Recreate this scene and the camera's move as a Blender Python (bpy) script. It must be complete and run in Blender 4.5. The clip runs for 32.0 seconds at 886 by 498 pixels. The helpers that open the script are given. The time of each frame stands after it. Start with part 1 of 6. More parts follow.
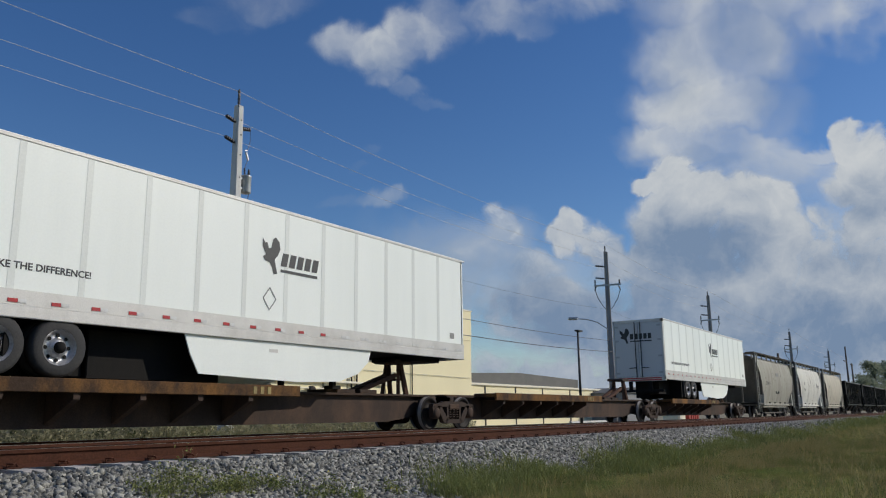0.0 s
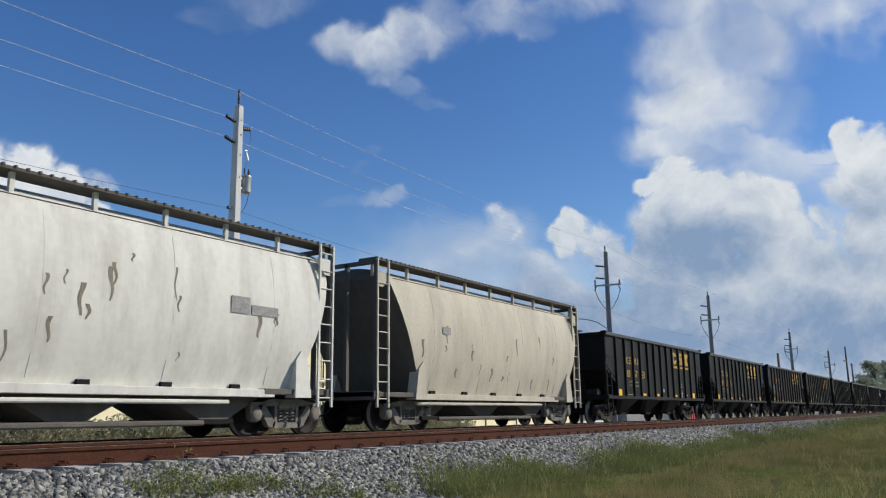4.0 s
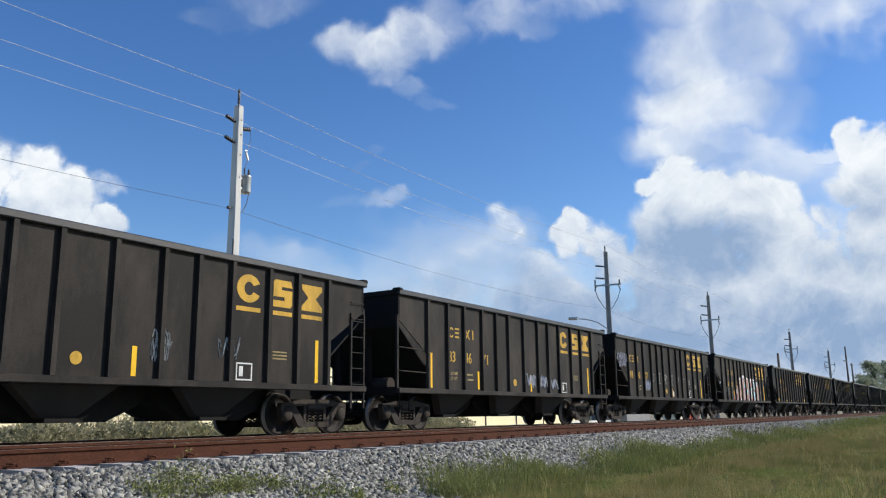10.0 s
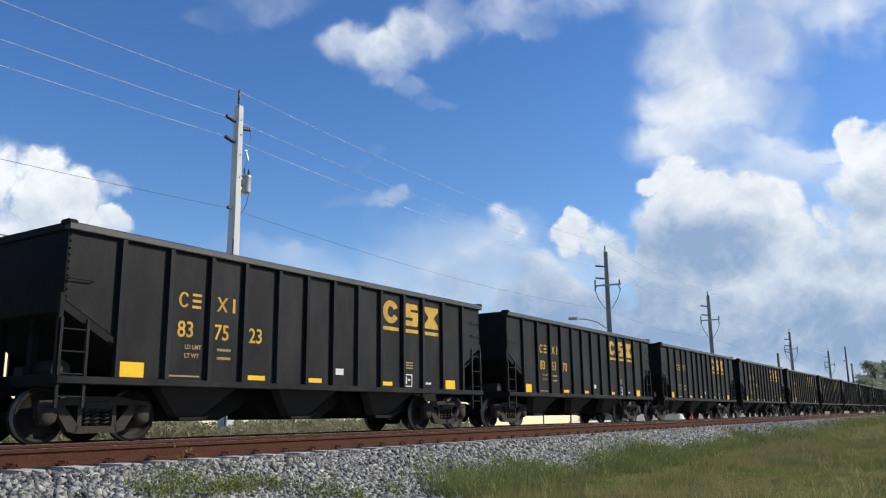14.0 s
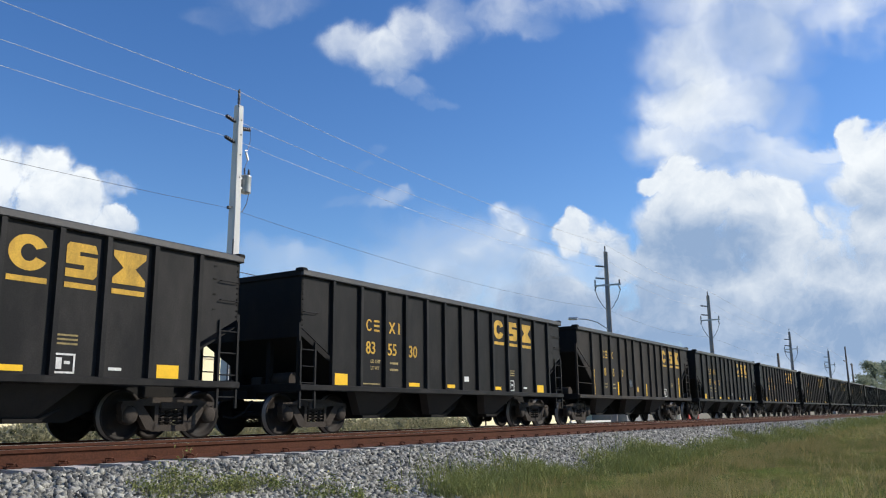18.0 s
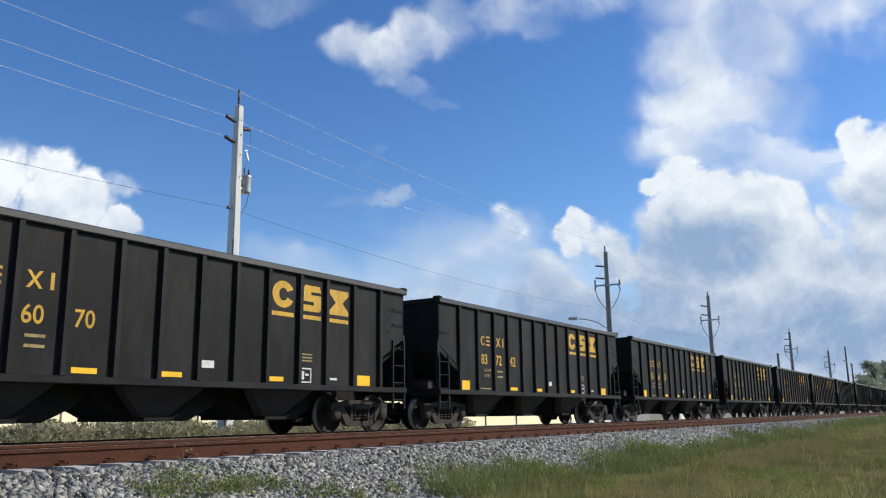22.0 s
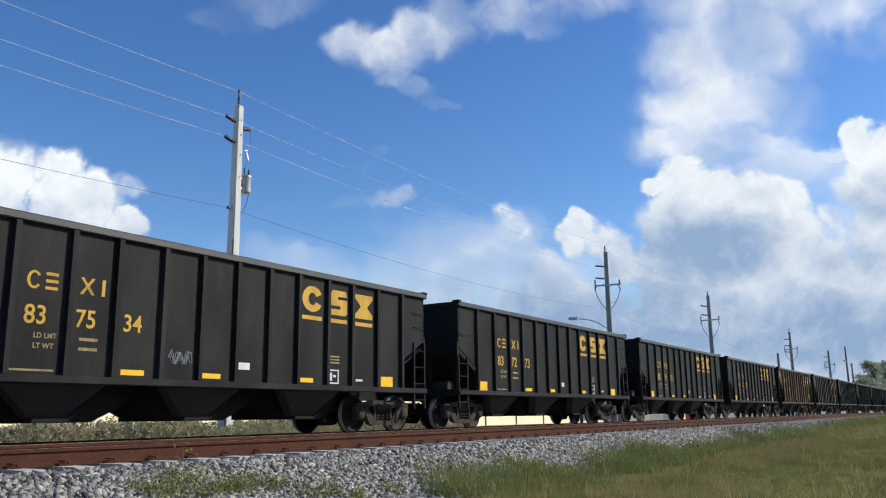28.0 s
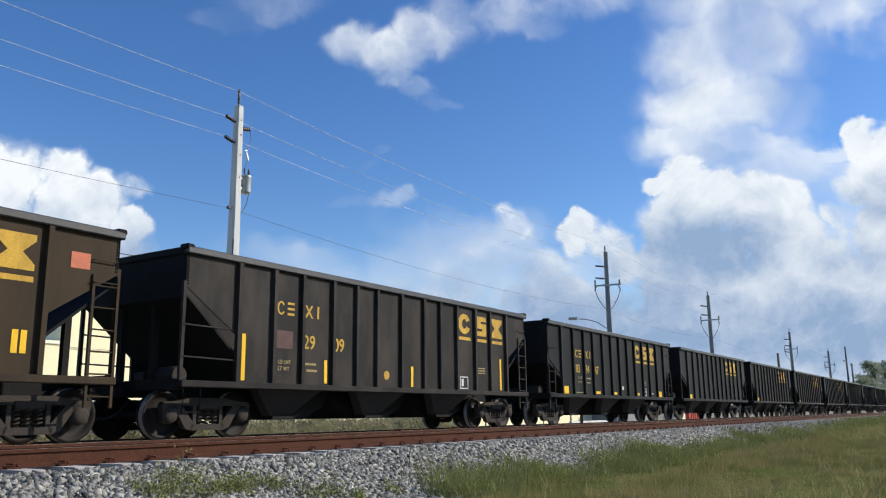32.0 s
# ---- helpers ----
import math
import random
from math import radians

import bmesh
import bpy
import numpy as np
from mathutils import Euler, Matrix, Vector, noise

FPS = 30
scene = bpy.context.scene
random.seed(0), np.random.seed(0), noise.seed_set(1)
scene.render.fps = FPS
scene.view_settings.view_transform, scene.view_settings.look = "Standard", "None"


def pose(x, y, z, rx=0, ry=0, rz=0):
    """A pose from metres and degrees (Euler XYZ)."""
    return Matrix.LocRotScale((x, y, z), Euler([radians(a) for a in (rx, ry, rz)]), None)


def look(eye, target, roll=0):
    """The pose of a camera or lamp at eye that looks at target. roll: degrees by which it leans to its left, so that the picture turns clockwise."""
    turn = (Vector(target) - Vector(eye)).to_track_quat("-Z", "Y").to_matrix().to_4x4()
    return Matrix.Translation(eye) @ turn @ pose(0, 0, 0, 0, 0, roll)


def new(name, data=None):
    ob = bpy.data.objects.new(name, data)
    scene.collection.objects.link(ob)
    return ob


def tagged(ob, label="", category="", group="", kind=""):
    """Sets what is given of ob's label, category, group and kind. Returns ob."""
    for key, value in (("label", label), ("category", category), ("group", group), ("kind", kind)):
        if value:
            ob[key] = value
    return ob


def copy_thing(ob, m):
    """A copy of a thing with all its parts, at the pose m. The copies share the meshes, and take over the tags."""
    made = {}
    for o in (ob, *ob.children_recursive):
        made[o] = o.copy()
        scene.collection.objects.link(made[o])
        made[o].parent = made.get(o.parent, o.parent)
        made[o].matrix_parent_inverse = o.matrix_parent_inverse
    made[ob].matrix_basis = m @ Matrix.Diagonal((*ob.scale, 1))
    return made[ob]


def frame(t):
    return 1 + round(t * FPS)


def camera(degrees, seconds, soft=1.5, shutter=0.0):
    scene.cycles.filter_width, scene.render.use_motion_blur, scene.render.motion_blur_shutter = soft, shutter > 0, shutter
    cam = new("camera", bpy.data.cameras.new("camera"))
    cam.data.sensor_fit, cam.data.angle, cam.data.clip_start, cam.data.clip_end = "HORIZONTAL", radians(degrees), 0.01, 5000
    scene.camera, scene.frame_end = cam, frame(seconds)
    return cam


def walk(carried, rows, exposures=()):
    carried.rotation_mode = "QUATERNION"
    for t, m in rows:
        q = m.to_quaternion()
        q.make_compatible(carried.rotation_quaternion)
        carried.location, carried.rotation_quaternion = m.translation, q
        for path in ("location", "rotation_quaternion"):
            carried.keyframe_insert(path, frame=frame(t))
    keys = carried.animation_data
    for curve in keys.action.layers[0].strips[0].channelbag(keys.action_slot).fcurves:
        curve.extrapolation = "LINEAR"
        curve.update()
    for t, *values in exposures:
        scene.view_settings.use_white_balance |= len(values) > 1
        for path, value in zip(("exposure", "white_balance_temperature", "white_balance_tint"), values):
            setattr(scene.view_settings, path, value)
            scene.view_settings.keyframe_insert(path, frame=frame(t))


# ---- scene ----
# ---- camera: it stands still beside the track ----
# x runs along the track, away from the camera's end; y across it; z = 0 on the rail heads
SPEED = 17.340          # metres a second, towards -x
SECONDS = 32.0
EYE = Vector((0.0, -13.855, 0.394))
YAW, PITCH, ROLL = 0.9944, 0.2028, -0.0116
AHEAD = Vector((math.sin(YAW) * math.cos(PITCH), math.cos(YAW) * math.cos(PITCH), math.sin(PITCH)))
POSE = look(EYE, EYE + AHEAD, math.degrees(ROLL))
cam = camera(57.453, SECONDS, soft=1.15)
walk(cam, [(0.0, POSE), (SECONDS, POSE)],
     exposures=[(0.0, -0.72), (2.0, -0.70), (3.0, -0.55), (3.6, -0.42), (5.5, -0.02), (SECONDS, 0.02)])

# ---- world and sun ----
SUN_TO = Vector((0.62, -0.62, 0.52)).normalized()
world = bpy.data.worlds.new("sky")
scene.world = world
world.use_nodes = True
wn = world.node_tree.nodes
sky = wn.new("ShaderNodeTexSky")
sky.sky_type = "NISHITA"
sky.sun_disc = False
sky.sun_elevation = math.asin(SUN_TO.z)
sky.sun_rotation = math.atan2(SUN_TO.x, SUN_TO.y)
sky.air_density, sky.dust_density, sky.ozone_density = 1.0, 0.25, 3.0
wn["Background"].inputs["Strength"].default_value = 0.115
deepen = wn.new("ShaderNodeHueSaturation")
deepen.inputs["Hue"].default_value, deepen.inputs["Saturation"].default_value, deepen.inputs["Value"].default_value = 0.510, 1.25, 1.29
world.node_tree.links.new(sky.outputs["Color"], deepen.inputs["Color"])
world.node_tree.links.new(deepen.outputs["Color"], wn["Background"].inputs["Color"])

sun = new("sun", bpy.data.lights.new("sun", "SUN"))
sun.data.energy, sun.data.angle, sun.data.color = 4.9, radians(0.55), (1.0, 0.93, 0.82)
sun.matrix_world = look(SUN_TO * 100, (0, 0, 0))
tagged(sun, kind="structure")

# ---- materials ----
MATS = {}


def mat(name, col, rough=0.7, metal=0.0, var=0.25, scale=3.0, dirt=None, dirt_amount=0.3, bump=0.02, streak=1.0,
        fine=45.0, shift=0.0, gloss=0.5, dent=0.0):
    """A surface with two scales of variation: broad stains of the colour dirt, and fine grain with relief.
    streak stretches the stains along z; shift varies the tone from piece to piece."""
    if name in MATS:
        return MATS[name]
    m = bpy.data.materials.new(name)
    m.use_nodes = True
    t = m.node_tree
    b = t.nodes["Principled BSDF"]
    co = t.nodes.new("ShaderNodeTexCoord")
    mp = t.nodes.new("ShaderNodeMapping")
    mp.inputs["Scale"].default_value = (1, 1, 1 / streak)
    info = t.nodes.new("ShaderNodeObjectInfo")
    add = t.nodes.new("ShaderNodeVectorMath")
    add.operation = "ADD"
    comb = t.nodes.new("ShaderNodeVectorMath")
    comb.operation = "SCALE"
    comb.inputs[0].default_value = (37.0, 11.0, 5.0)
    t.links.new(info.outputs["Random"], comb.inputs["Scale"])
    t.links.new(co.outputs["Object"], mp.inputs["Vector"])
    t.links.new(mp.outputs["Vector"], add.inputs[0])
    t.links.new(comb.outputs[0], add.inputs[1])
    n1 = t.nodes.new("ShaderNodeTexNoise")
    n1.inputs["Scale"].default_value, n1.inputs["Detail"].default_value = scale, 6
    n1.inputs["Roughness"].default_value = 0.65
    n2 = t.nodes.new("ShaderNodeTexNoise")
    n2.inputs["Scale"].default_value, n2.inputs["Detail"].default_value = fine, 4
    t.links.new(add.outputs[0], n1.inputs["Vector"])
    t.links.new(co.outputs["Object"], n2.inputs["Vector"])
    d = dirt or tuple(c * 0.45 for c in col)
    ramp = t.nodes.new("ShaderNodeMapRange")
    ramp.inputs["From Min"].default_value, ramp.inputs["From Max"].default_value = 0.42, 0.72
    ramp.inputs["To Max"].default_value = dirt_amount
    t.links.new(n1.outputs["Fac"], ramp.inputs["Value"])
    mix = t.nodes.new("ShaderNodeMix")
    mix.data_type = "RGBA"
    mix.inputs["A"].default_value, mix.inputs["B"].default_value = (*col, 1), (*d, 1)
    t.links.new(ramp.outputs["Result"], mix.inputs["Factor"])
    hsv = t.nodes.new("ShaderNodeHueSaturation")
    val = t.nodes.new("ShaderNodeMapRange")
    val.inputs["From Min"].default_value, val.inputs["From Max"].default_value = 0.3, 0.7
    val.inputs["To Min"].default_value, val.inputs["To Max"].default_value = 1 - var, 1 + var
    t.links.new(n2.outputs["Fac"], val.inputs["Value"])
    if shift:
        sh = t.nodes.new("ShaderNodeMapRange")
        sh.inputs["To Min"].default_value, sh.inputs["To Max"].default_value = 1 - shift, 1 + shift
        t.links.new(info.outputs["Random"], sh.inputs["Value"])
        mul = t.nodes.new("ShaderNodeMath")
        mul.operation = "MULTIPLY"
        t.links.new(val.outputs["Result"], mul.inputs[0])
        t.links.new(sh.outputs["Result"], mul.inputs[1])
        t.links.new(mul.outputs[0], hsv.inputs["Value"])
    else:
        t.links.new(val.outputs["Result"], hsv.inputs["Value"])
    t.links.new(mix.outputs["Result"], hsv.inputs["Color"])
    t.links.new(hsv.outputs["Color"], b.inputs["Base Color"])
    rr = t.nodes.new("ShaderNodeMapRange")
    rr.inputs["To Min"].default_value, rr.inputs["To Max"].default_value = max(0.05, rough - 0.12), min(1, rough + 0.12)
    t.links.new(n1.outputs["Fac"], rr.inputs["Value"])
    t.links.new(rr.outputs["Result"], b.inputs["Roughness"])
    b.inputs["Metallic"].default_value = metal
    b.inputs["Specular IOR Level"].default_value = gloss
    if bump:
        bp = t.nodes.new("ShaderNodeBump")
        bp.inputs["Strength"].default_value, bp.inputs["Distance"].default_value = 0.5, bump
        t.links.new(n2.outputs["Fac"], bp.inputs["Height"])
        t.links.new(bp.outputs["Normal"], b.inputs["Normal"])
        if dent:
            big = t.nodes.new("ShaderNodeBump")
            big.inputs["Strength"].default_value, big.inputs["Distance"].default_value = 0.8, dent
            t.links.new(n1.outputs["Fac"], big.inputs["Height"])
            t.links.new(big.outputs["Normal"], bp.inputs["Normal"])
    MATS[name] = m
    return m


BLACK = mat("black_car_paint", (0.0110, 0.0112, 0.0120), 0.55, 0, 0.18, 1.0, (0.034, 0.032, 0.0305), 0.9, 0.003, 2.4, 40, 0.22, 0.10, 0.006)
BLACK_B = mat("faded_black_car_paint", (0.0225, 0.0205, 0.0188), 0.6, 0, 0.18, 1.1, (0.060, 0.050, 0.042), 1.0, 0.003, 2.4, 40, 0.22, 0.10, 0.006)
BROWN = mat("brown_car_paint", (0.036, 0.0265, 0.0165), 0.65, 0, 0.16, 0.9, (0.078, 0.050, 0.028), 0.7, 0.004, 3.0, 60, gloss=0.1)
# top chord: glossier paint, lightened in colour for sunlight and sky reflection
CHORD = mat("sunlit_top_chord_paint", (0.018, 0.018, 0.020), 0.48, 0, 0.2, 1.6, (0.045, 0.041, 0.038), 0.8, 0.003, 1.0, 40, 0.2, 0.45)
# sooty steel; its near-black also carries the shade painted on car ends
SOOT_SHADE = mat("sooty_shaded_steel", (0.010, 0.010, 0.010), 0.8, 0, 0.2, 2, (0.026, 0.022, 0.018), 0.5, 0.006, 2, 50, 0, 0.15)
BAY = mat("dusty_bay_steel", (0.021, 0.020, 0.020), 0.7, 0, 0.2, 2, (0.042, 0.037, 0.033), 0.6, 0.005, 2, 50, 0.1, 0.2)
TRUCK = mat("dusty_cast_steel", (0.046, 0.039, 0.034), 0.75, 0.1, 0.25, 3, (0.05, 0.038, 0.028), 0.6, 0.008, 1, 50, gloss=0.12)
WHEEL = mat("worn_wheel_steel", (0.014, 0.012, 0.011), 0.6, 0.0, 0.2, 4, (0.032, 0.022, 0.016), 0.6, 0.004, 1, 60, gloss=0.12)
TREAD = mat("polished_wheel_tread", (0.17, 0.155, 0.145), 0.5, 0.4, 0.1, 4, (0.2, 0.18, 0.16), 0.4, 0.001)
YELLOW = mat("yellow_marking_paint", (0.56, 0.33, 0.04), 0.6, 0, 0.15, 3.5, (0.20, 0.13, 0.03), 0.7, 0.002, 3, 40, 0, 0.2)
REFLECT = mat("yellow_reflector_film", (0.82, 0.49, 0.025), 0.5, 0, 0.05, 4, (0.60, 0.36, 0.03), 0.5, 0.001, 1, 40, 0, 0.15)
FADED_YELLOW = mat("faded_yellow_paint", (0.30, 0.22, 0.07), 0.65, 0, 0.2, 5, (0.06, 0.05, 0.03), 0.8, 0.002, 3, 40)
WHITE_MARK = mat("white_marking_paint", (0.62, 0.62, 0.60), 0.5, 0, 0.1, 5, (0.3, 0.28, 0.25), 0.5, 0.002)
DARK_MARK = mat("black_marking_paint", (0.018, 0.018, 0.02), 0.5, 0, 0.1, 5, (0.06, 0.06, 0.06), 0.4, 0.002)
RAIL = mat("rusty_rail_steel", (0.074, 0.028, 0.0155), 0.85, 0.0, 0.25, 2.5, (0.04, 0.02, 0.015), 0.6, 0.006, 1, 40, gloss=0.12)
RAIL_TOP = mat("polished_rail_head", (0.36, 0.33, 0.31), 0.28, 0.9, 0.1, 4, (0.25, 0.2, 0.17), 0.4, 0.001)
STONE = mat("grey_ballast_stone", (0.215, 0.210, 0.182), 0.9, 0, 0.25, 5, (0.15, 0.14, 0.125), 0.5, 0.02, 1, 30)
CONCRETE = mat("grey_pole_concrete", (0.60, 0.60, 0.57), 0.85, 0, 0.10, 2, (0.42, 0.41, 0.38), 0.5, 0.006, 4, 40)
WOOD = mat("weathered_pole_wood", (0.085, 0.075, 0.068), 0.85, 0, 0.25, 3, (0.09, 0.07, 0.05), 0.5, 0.01, 8, 40)
GALV = mat("galvanised_steel", (0.42, 0.43, 0.44), 0.45, 0.7, 0.12, 4, (0.3, 0.3, 0.3), 0.4, 0.003)
WIRE = mat("weathered_cable", (0.09, 0.09, 0.10), 0.6, 0.2, 0.1, 4, None, 0.3, 0)
CREAM = mat("cream_painted_wall", (0.86, 0.77, 0.49), 0.8, 0, 0.05, 0.25, (0.76, 0.68, 0.44), 0.5, 0.004, 3, 12)
CREAM_TRIM = mat("pale_cream_trim", (0.78, 0.73, 0.58), 0.7, 0, 0.06, 1.0, (0.62, 0.57, 0.45), 0.4, 0.003, 2, 20)
DARK_ROOF = mat("dark_roof_membrane", (0.11, 0.11, 0.105), 0.85, 0, 0.15, 0.6, (0.2, 0.19, 0.18), 0.4, 0.006)
GREY_PANEL = mat("grey_sheet_metal", (0.24, 0.24, 0.24), 0.6, 0.2, 0.1, 1.5, (0.16, 0.15, 0.14), 0.4, 0.003, 3)
TEAL = mat("teal_painted_steel", (0.05, 0.22, 0.18), 0.55, 0, 0.12, 1.2, (0.04, 0.12, 0.10), 0.5, 0.003, 3)
TRAILER = mat("white_trailer_skin", (0.90, 0.92, 0.86), 0.33, 0, 0.02, 0.5, (0.78, 0.81, 0.76), 0.6, 0.0015, 8, 25)
TRAILER_RAIL = mat("grey_trailer_rail", (0.62, 0.60, 0.56), 0.45, 0.15, 0.08, 1.5, (0.40, 0.38, 0.35), 0.6, 0.002)
# white doors, with the shade on the tail put into a greyer base colour
TRAILER_END = mat("shaded_white_door_panel", (0.56, 0.565, 0.57), 0.35, 0, 0.03, 0.8, (0.6, 0.61, 0.62), 0.5, 0.001, 5)
RED_MARK = mat("red_reflector", (0.45, 0.03, 0.03), 0.35, 0, 0.08, 5, None, 0.3, 0)
RUBBER = mat("black_tyre_rubber", (0.022, 0.022, 0.023), 0.8, 0, 0.2, 6, (0.06, 0.055, 0.05), 0.5, 0.006)
RIM = mat("polished_rim", (0.42, 0.42, 0.43), 0.4, 0.6, 0.2, 6, (0.10, 0.095, 0.09), 0.5, 0.002)
SPINE = mat("dark_brown_spine_steel", (0.048, 0.034, 0.027), 0.7, 0, 0.2, 1.2, (0.125, 0.075, 0.050), 0.7, 0.005, 2, 40, gloss=0.12)
HITCH = mat("rust_red_hitch_steel", (0.105, 0.055, 0.038), 0.75, 0, 0.2, 3, (0.05, 0.03, 0.022), 0.6, 0.004, 1, 40, gloss=0.12)
SEAM = mat("dulled_trailer_seam", (0.74, 0.76, 0.71), 0.4, 0, 0.04, 0.8, (0.62, 0.63, 0.59), 0.6, 0.001, 8, 25)
DECK = mat("orange_brown_deck_steel", (0.048, 0.030, 0.020), 0.75, 0, 0.25, 1.1, (0.26, 0.125, 0.035), 1.0, 0.005, 2, 40, gloss=0.12)
CEMENT = mat("cement_stained_grey", (0.36, 0.345, 0.285), 0.75, 0, 0.05, 1.5, (0.235, 0.215, 0.175), 0.9, 0.002, 5.0, 8, 0, 0.3)
CEMENT_WHITE = mat("chalky_white_paint", (0.66, 0.645, 0.575), 0.7, 0, 0.04, 1.5, (0.44, 0.415, 0.36), 0.8, 0.002, 5.0, 8, 0, 0.3)
CEMENT_TAN = mat("tan_grey_paint", (0.50, 0.455, 0.355), 0.75, 0, 0.06, 1.4, (0.31, 0.28, 0.225), 0.7, 0.002, 4.0, 14)
POLE_GREY = mat("weathered_pole_concrete", (0.27, 0.26, 0.25), 0.85, 0, 0.12, 2, (0.16, 0.15, 0.14), 0.6, 0.006, 4, 40)
# ends, platforms and bays are much darker than the side paint
CEMENT_END = mat("dark_car_end_steel", (0.11, 0.10, 0.088), 0.8, 0, 0.2, 1.0, (0.20, 0.185, 0.16), 0.6, 0.005, 3.0, 40, gloss=0.12)
TRUCK_DUST = mat("cement_dusted_cast_steel", (0.22, 0.20, 0.175), 0.85, 0, 0.25, 3, (0.10, 0.088, 0.075), 0.8, 0.008, 1, 50, gloss=0.12)
GRATE = mat("grimy_walkway_steel", (0.085, 0.075, 0.062), 0.8, 0.1, 0.2, 3, (0.15, 0.13, 0.10), 0.5, 0.004)
ALU = mat("bright_aluminium_wire", (0.62, 0.63, 0.65), 0.5, 0.3, 0.05, 3, None, 0.2, 0)

# ---- mesh helpers ----


def box(bm, x0, x1, y0, y1, z0, z1, bevel=0.0):
    vs = [bm.verts.new((x, y, z)) for x in (x0, x1) for y in (y0, y1) for z in (z0, z1)]
    fs = [(0, 1, 3, 2), (4, 6, 7, 5), (0, 4, 5, 1), (2, 3, 7, 6), (0, 2, 6, 4), (1, 5, 7, 3)]
    faces = [bm.faces.new([vs[i] for i in f]) for f in fs]
    if bevel:
        edges = list({e for f in faces for e in f.edges})
        bmesh.ops.bevel(bm, geom=edges, offset=bevel, segments=1, affect="EDGES", clamp_overlap=True)
    return bm


def prism(bm, pts, a, b, axis="y"):
    """A closed outline pushed from a to b along an axis. Outline points are (x, z) for y, (y, z) for x, (x, y) for z."""
    def at(p, q):
        return {"y": (p[0], q, p[1]), "x": (q, p[0], p[1]), "z": (p[0], p[1], q)}[axis]
    lo = [bm.verts.new(at(p, a)) for p in pts]
    hi = [bm.verts.new(at(p, b)) for p in pts]
    n = len(pts)
    made = [bm.faces.new(lo), bm.faces.new(hi[::-1])]
    for i in range(n):
        made.append(bm.faces.new((lo[i], hi[i], hi[(i + 1) % n], lo[(i + 1) % n])))
    bmesh.ops.recalc_face_normals(bm, faces=made)
    return bm


def bar(bm, p, q, w, h=None, n=4):
    """A straight bar of n sides from p to q, w by h across."""
    h = h or w
    p, q = Vector(p), Vector(q)
    d = (q - p).normalized()
    side = d.cross(Vector((0, 0, 1)))
    side = Vector((0, 1, 0)) if side.length < 1e-4 else side.normalized()
    up = side.cross(d)
    rings = []
    for c in (p, q):
        ring = []
        for i in range(n):
            a = 2 * math.pi * (i + 0.5) / n
            k = 0.7071 if n == 4 else 0.5
            ring.append(bm.verts.new(c + side * math.cos(a) * w * k + up * math.sin(a) * h * k))
        rings.append(ring)
    made = [bm.faces.new(rings[0][::-1]), bm.faces.new(rings[1])]
    for i in range(n):
        made.append(bm.faces.new((rings[0][i], rings[0][(i + 1) % n], rings[1][(i + 1) % n], rings[1][i])))
    bmesh.ops.recalc_face_normals(bm, faces=made)
    return bm


def tube(bm, pts, w, n=5):
    """One bent tube through the points."""
    pts = [Vector(p) for p in pts]
    rings = []
    for i, c in enumerate(pts):
        d = (pts[min(i + 1, len(pts) - 1)] - pts[max(i - 1, 0)]).normalized()
        side = d.cross(Vector((0, 0, 1)))
        side = Vector((0, 1, 0)) if side.length < 1e-4 else side.normalized()
        up = side.cross(d)
        rings.append([bm.verts.new(c + (side * math.cos(2 * math.pi * k / n) + up * math.sin(2 * math.pi * k / n)) * w / 2) for k in range(n)])
    made = [bm.faces.new(rings[0][::-1]), bm.faces.new(rings[-1])]
    for a, b in zip(rings, rings[1:]):
        for k in range(n):
            made.append(bm.faces.new((a[k], a[(k + 1) % n], b[(k + 1) % n], b[k])))
    bmesh.ops.recalc_face_normals(bm, faces=made)
    return bm


def lathe(bm, prof, centre, axis="y", n=24, smooth=True, caps=True):
    """A turned form: prof is (radius, offset along the axis)."""
    c = Vector(centre)
    rings = []
    for r, o in prof:
        ring = []
        for i in range(n):
            a = 2 * math.pi * i / n
            u, v = r * math.cos(a), r * math.sin(a)
            ring.append(bm.verts.new(c + Vector({"y": (u, o, v), "x": (o, u, v), "z": (u, v, o)}[axis])))
        rings.append(ring)
    made = []
    for a, b in zip(rings, rings[1:]):
        for i in range(n):
            made.append(bm.faces.new((a[i], a[(i + 1) % n], b[(i + 1) % n], b[i])))
    for f in made:
        f.smooth = smooth
    for ring in (rings[0], rings[-1]) if caps else ():
        if ring[0].co != ring[1].co:
            made.append(bm.faces.new(ring))
    bmesh.ops.recalc_face_normals(bm, faces=made)
    return bm


def mesh_of(name, bm, material):
    me = bpy.data.meshes.new(name)
    bm.to_mesh(me)
    bm.free()
    if material:
        me.materials.append(material)
    return me


def part(name, bm, material, parent, label=""):
    me = bm if isinstance(bm, bpy.types.Mesh) else mesh_of(name, bm, material)
    ob = new(name, me)
    ob.parent = parent
    if label:
        ob["label"] = label
    return ob


def solo(name, bm, material, label="", category="", group="", kind=""):
    return tagged(new(name, mesh_of(name, bm, material)), label, category, group, kind)


def empty(name, m=None, label="", category="", group="", kind=""):
    ob = new(name)
    ob.empty_display_size = 0.2
    if m:
        ob.matrix_basis = m
    return tagged(ob, label, category, group, kind)


FONTS = {}


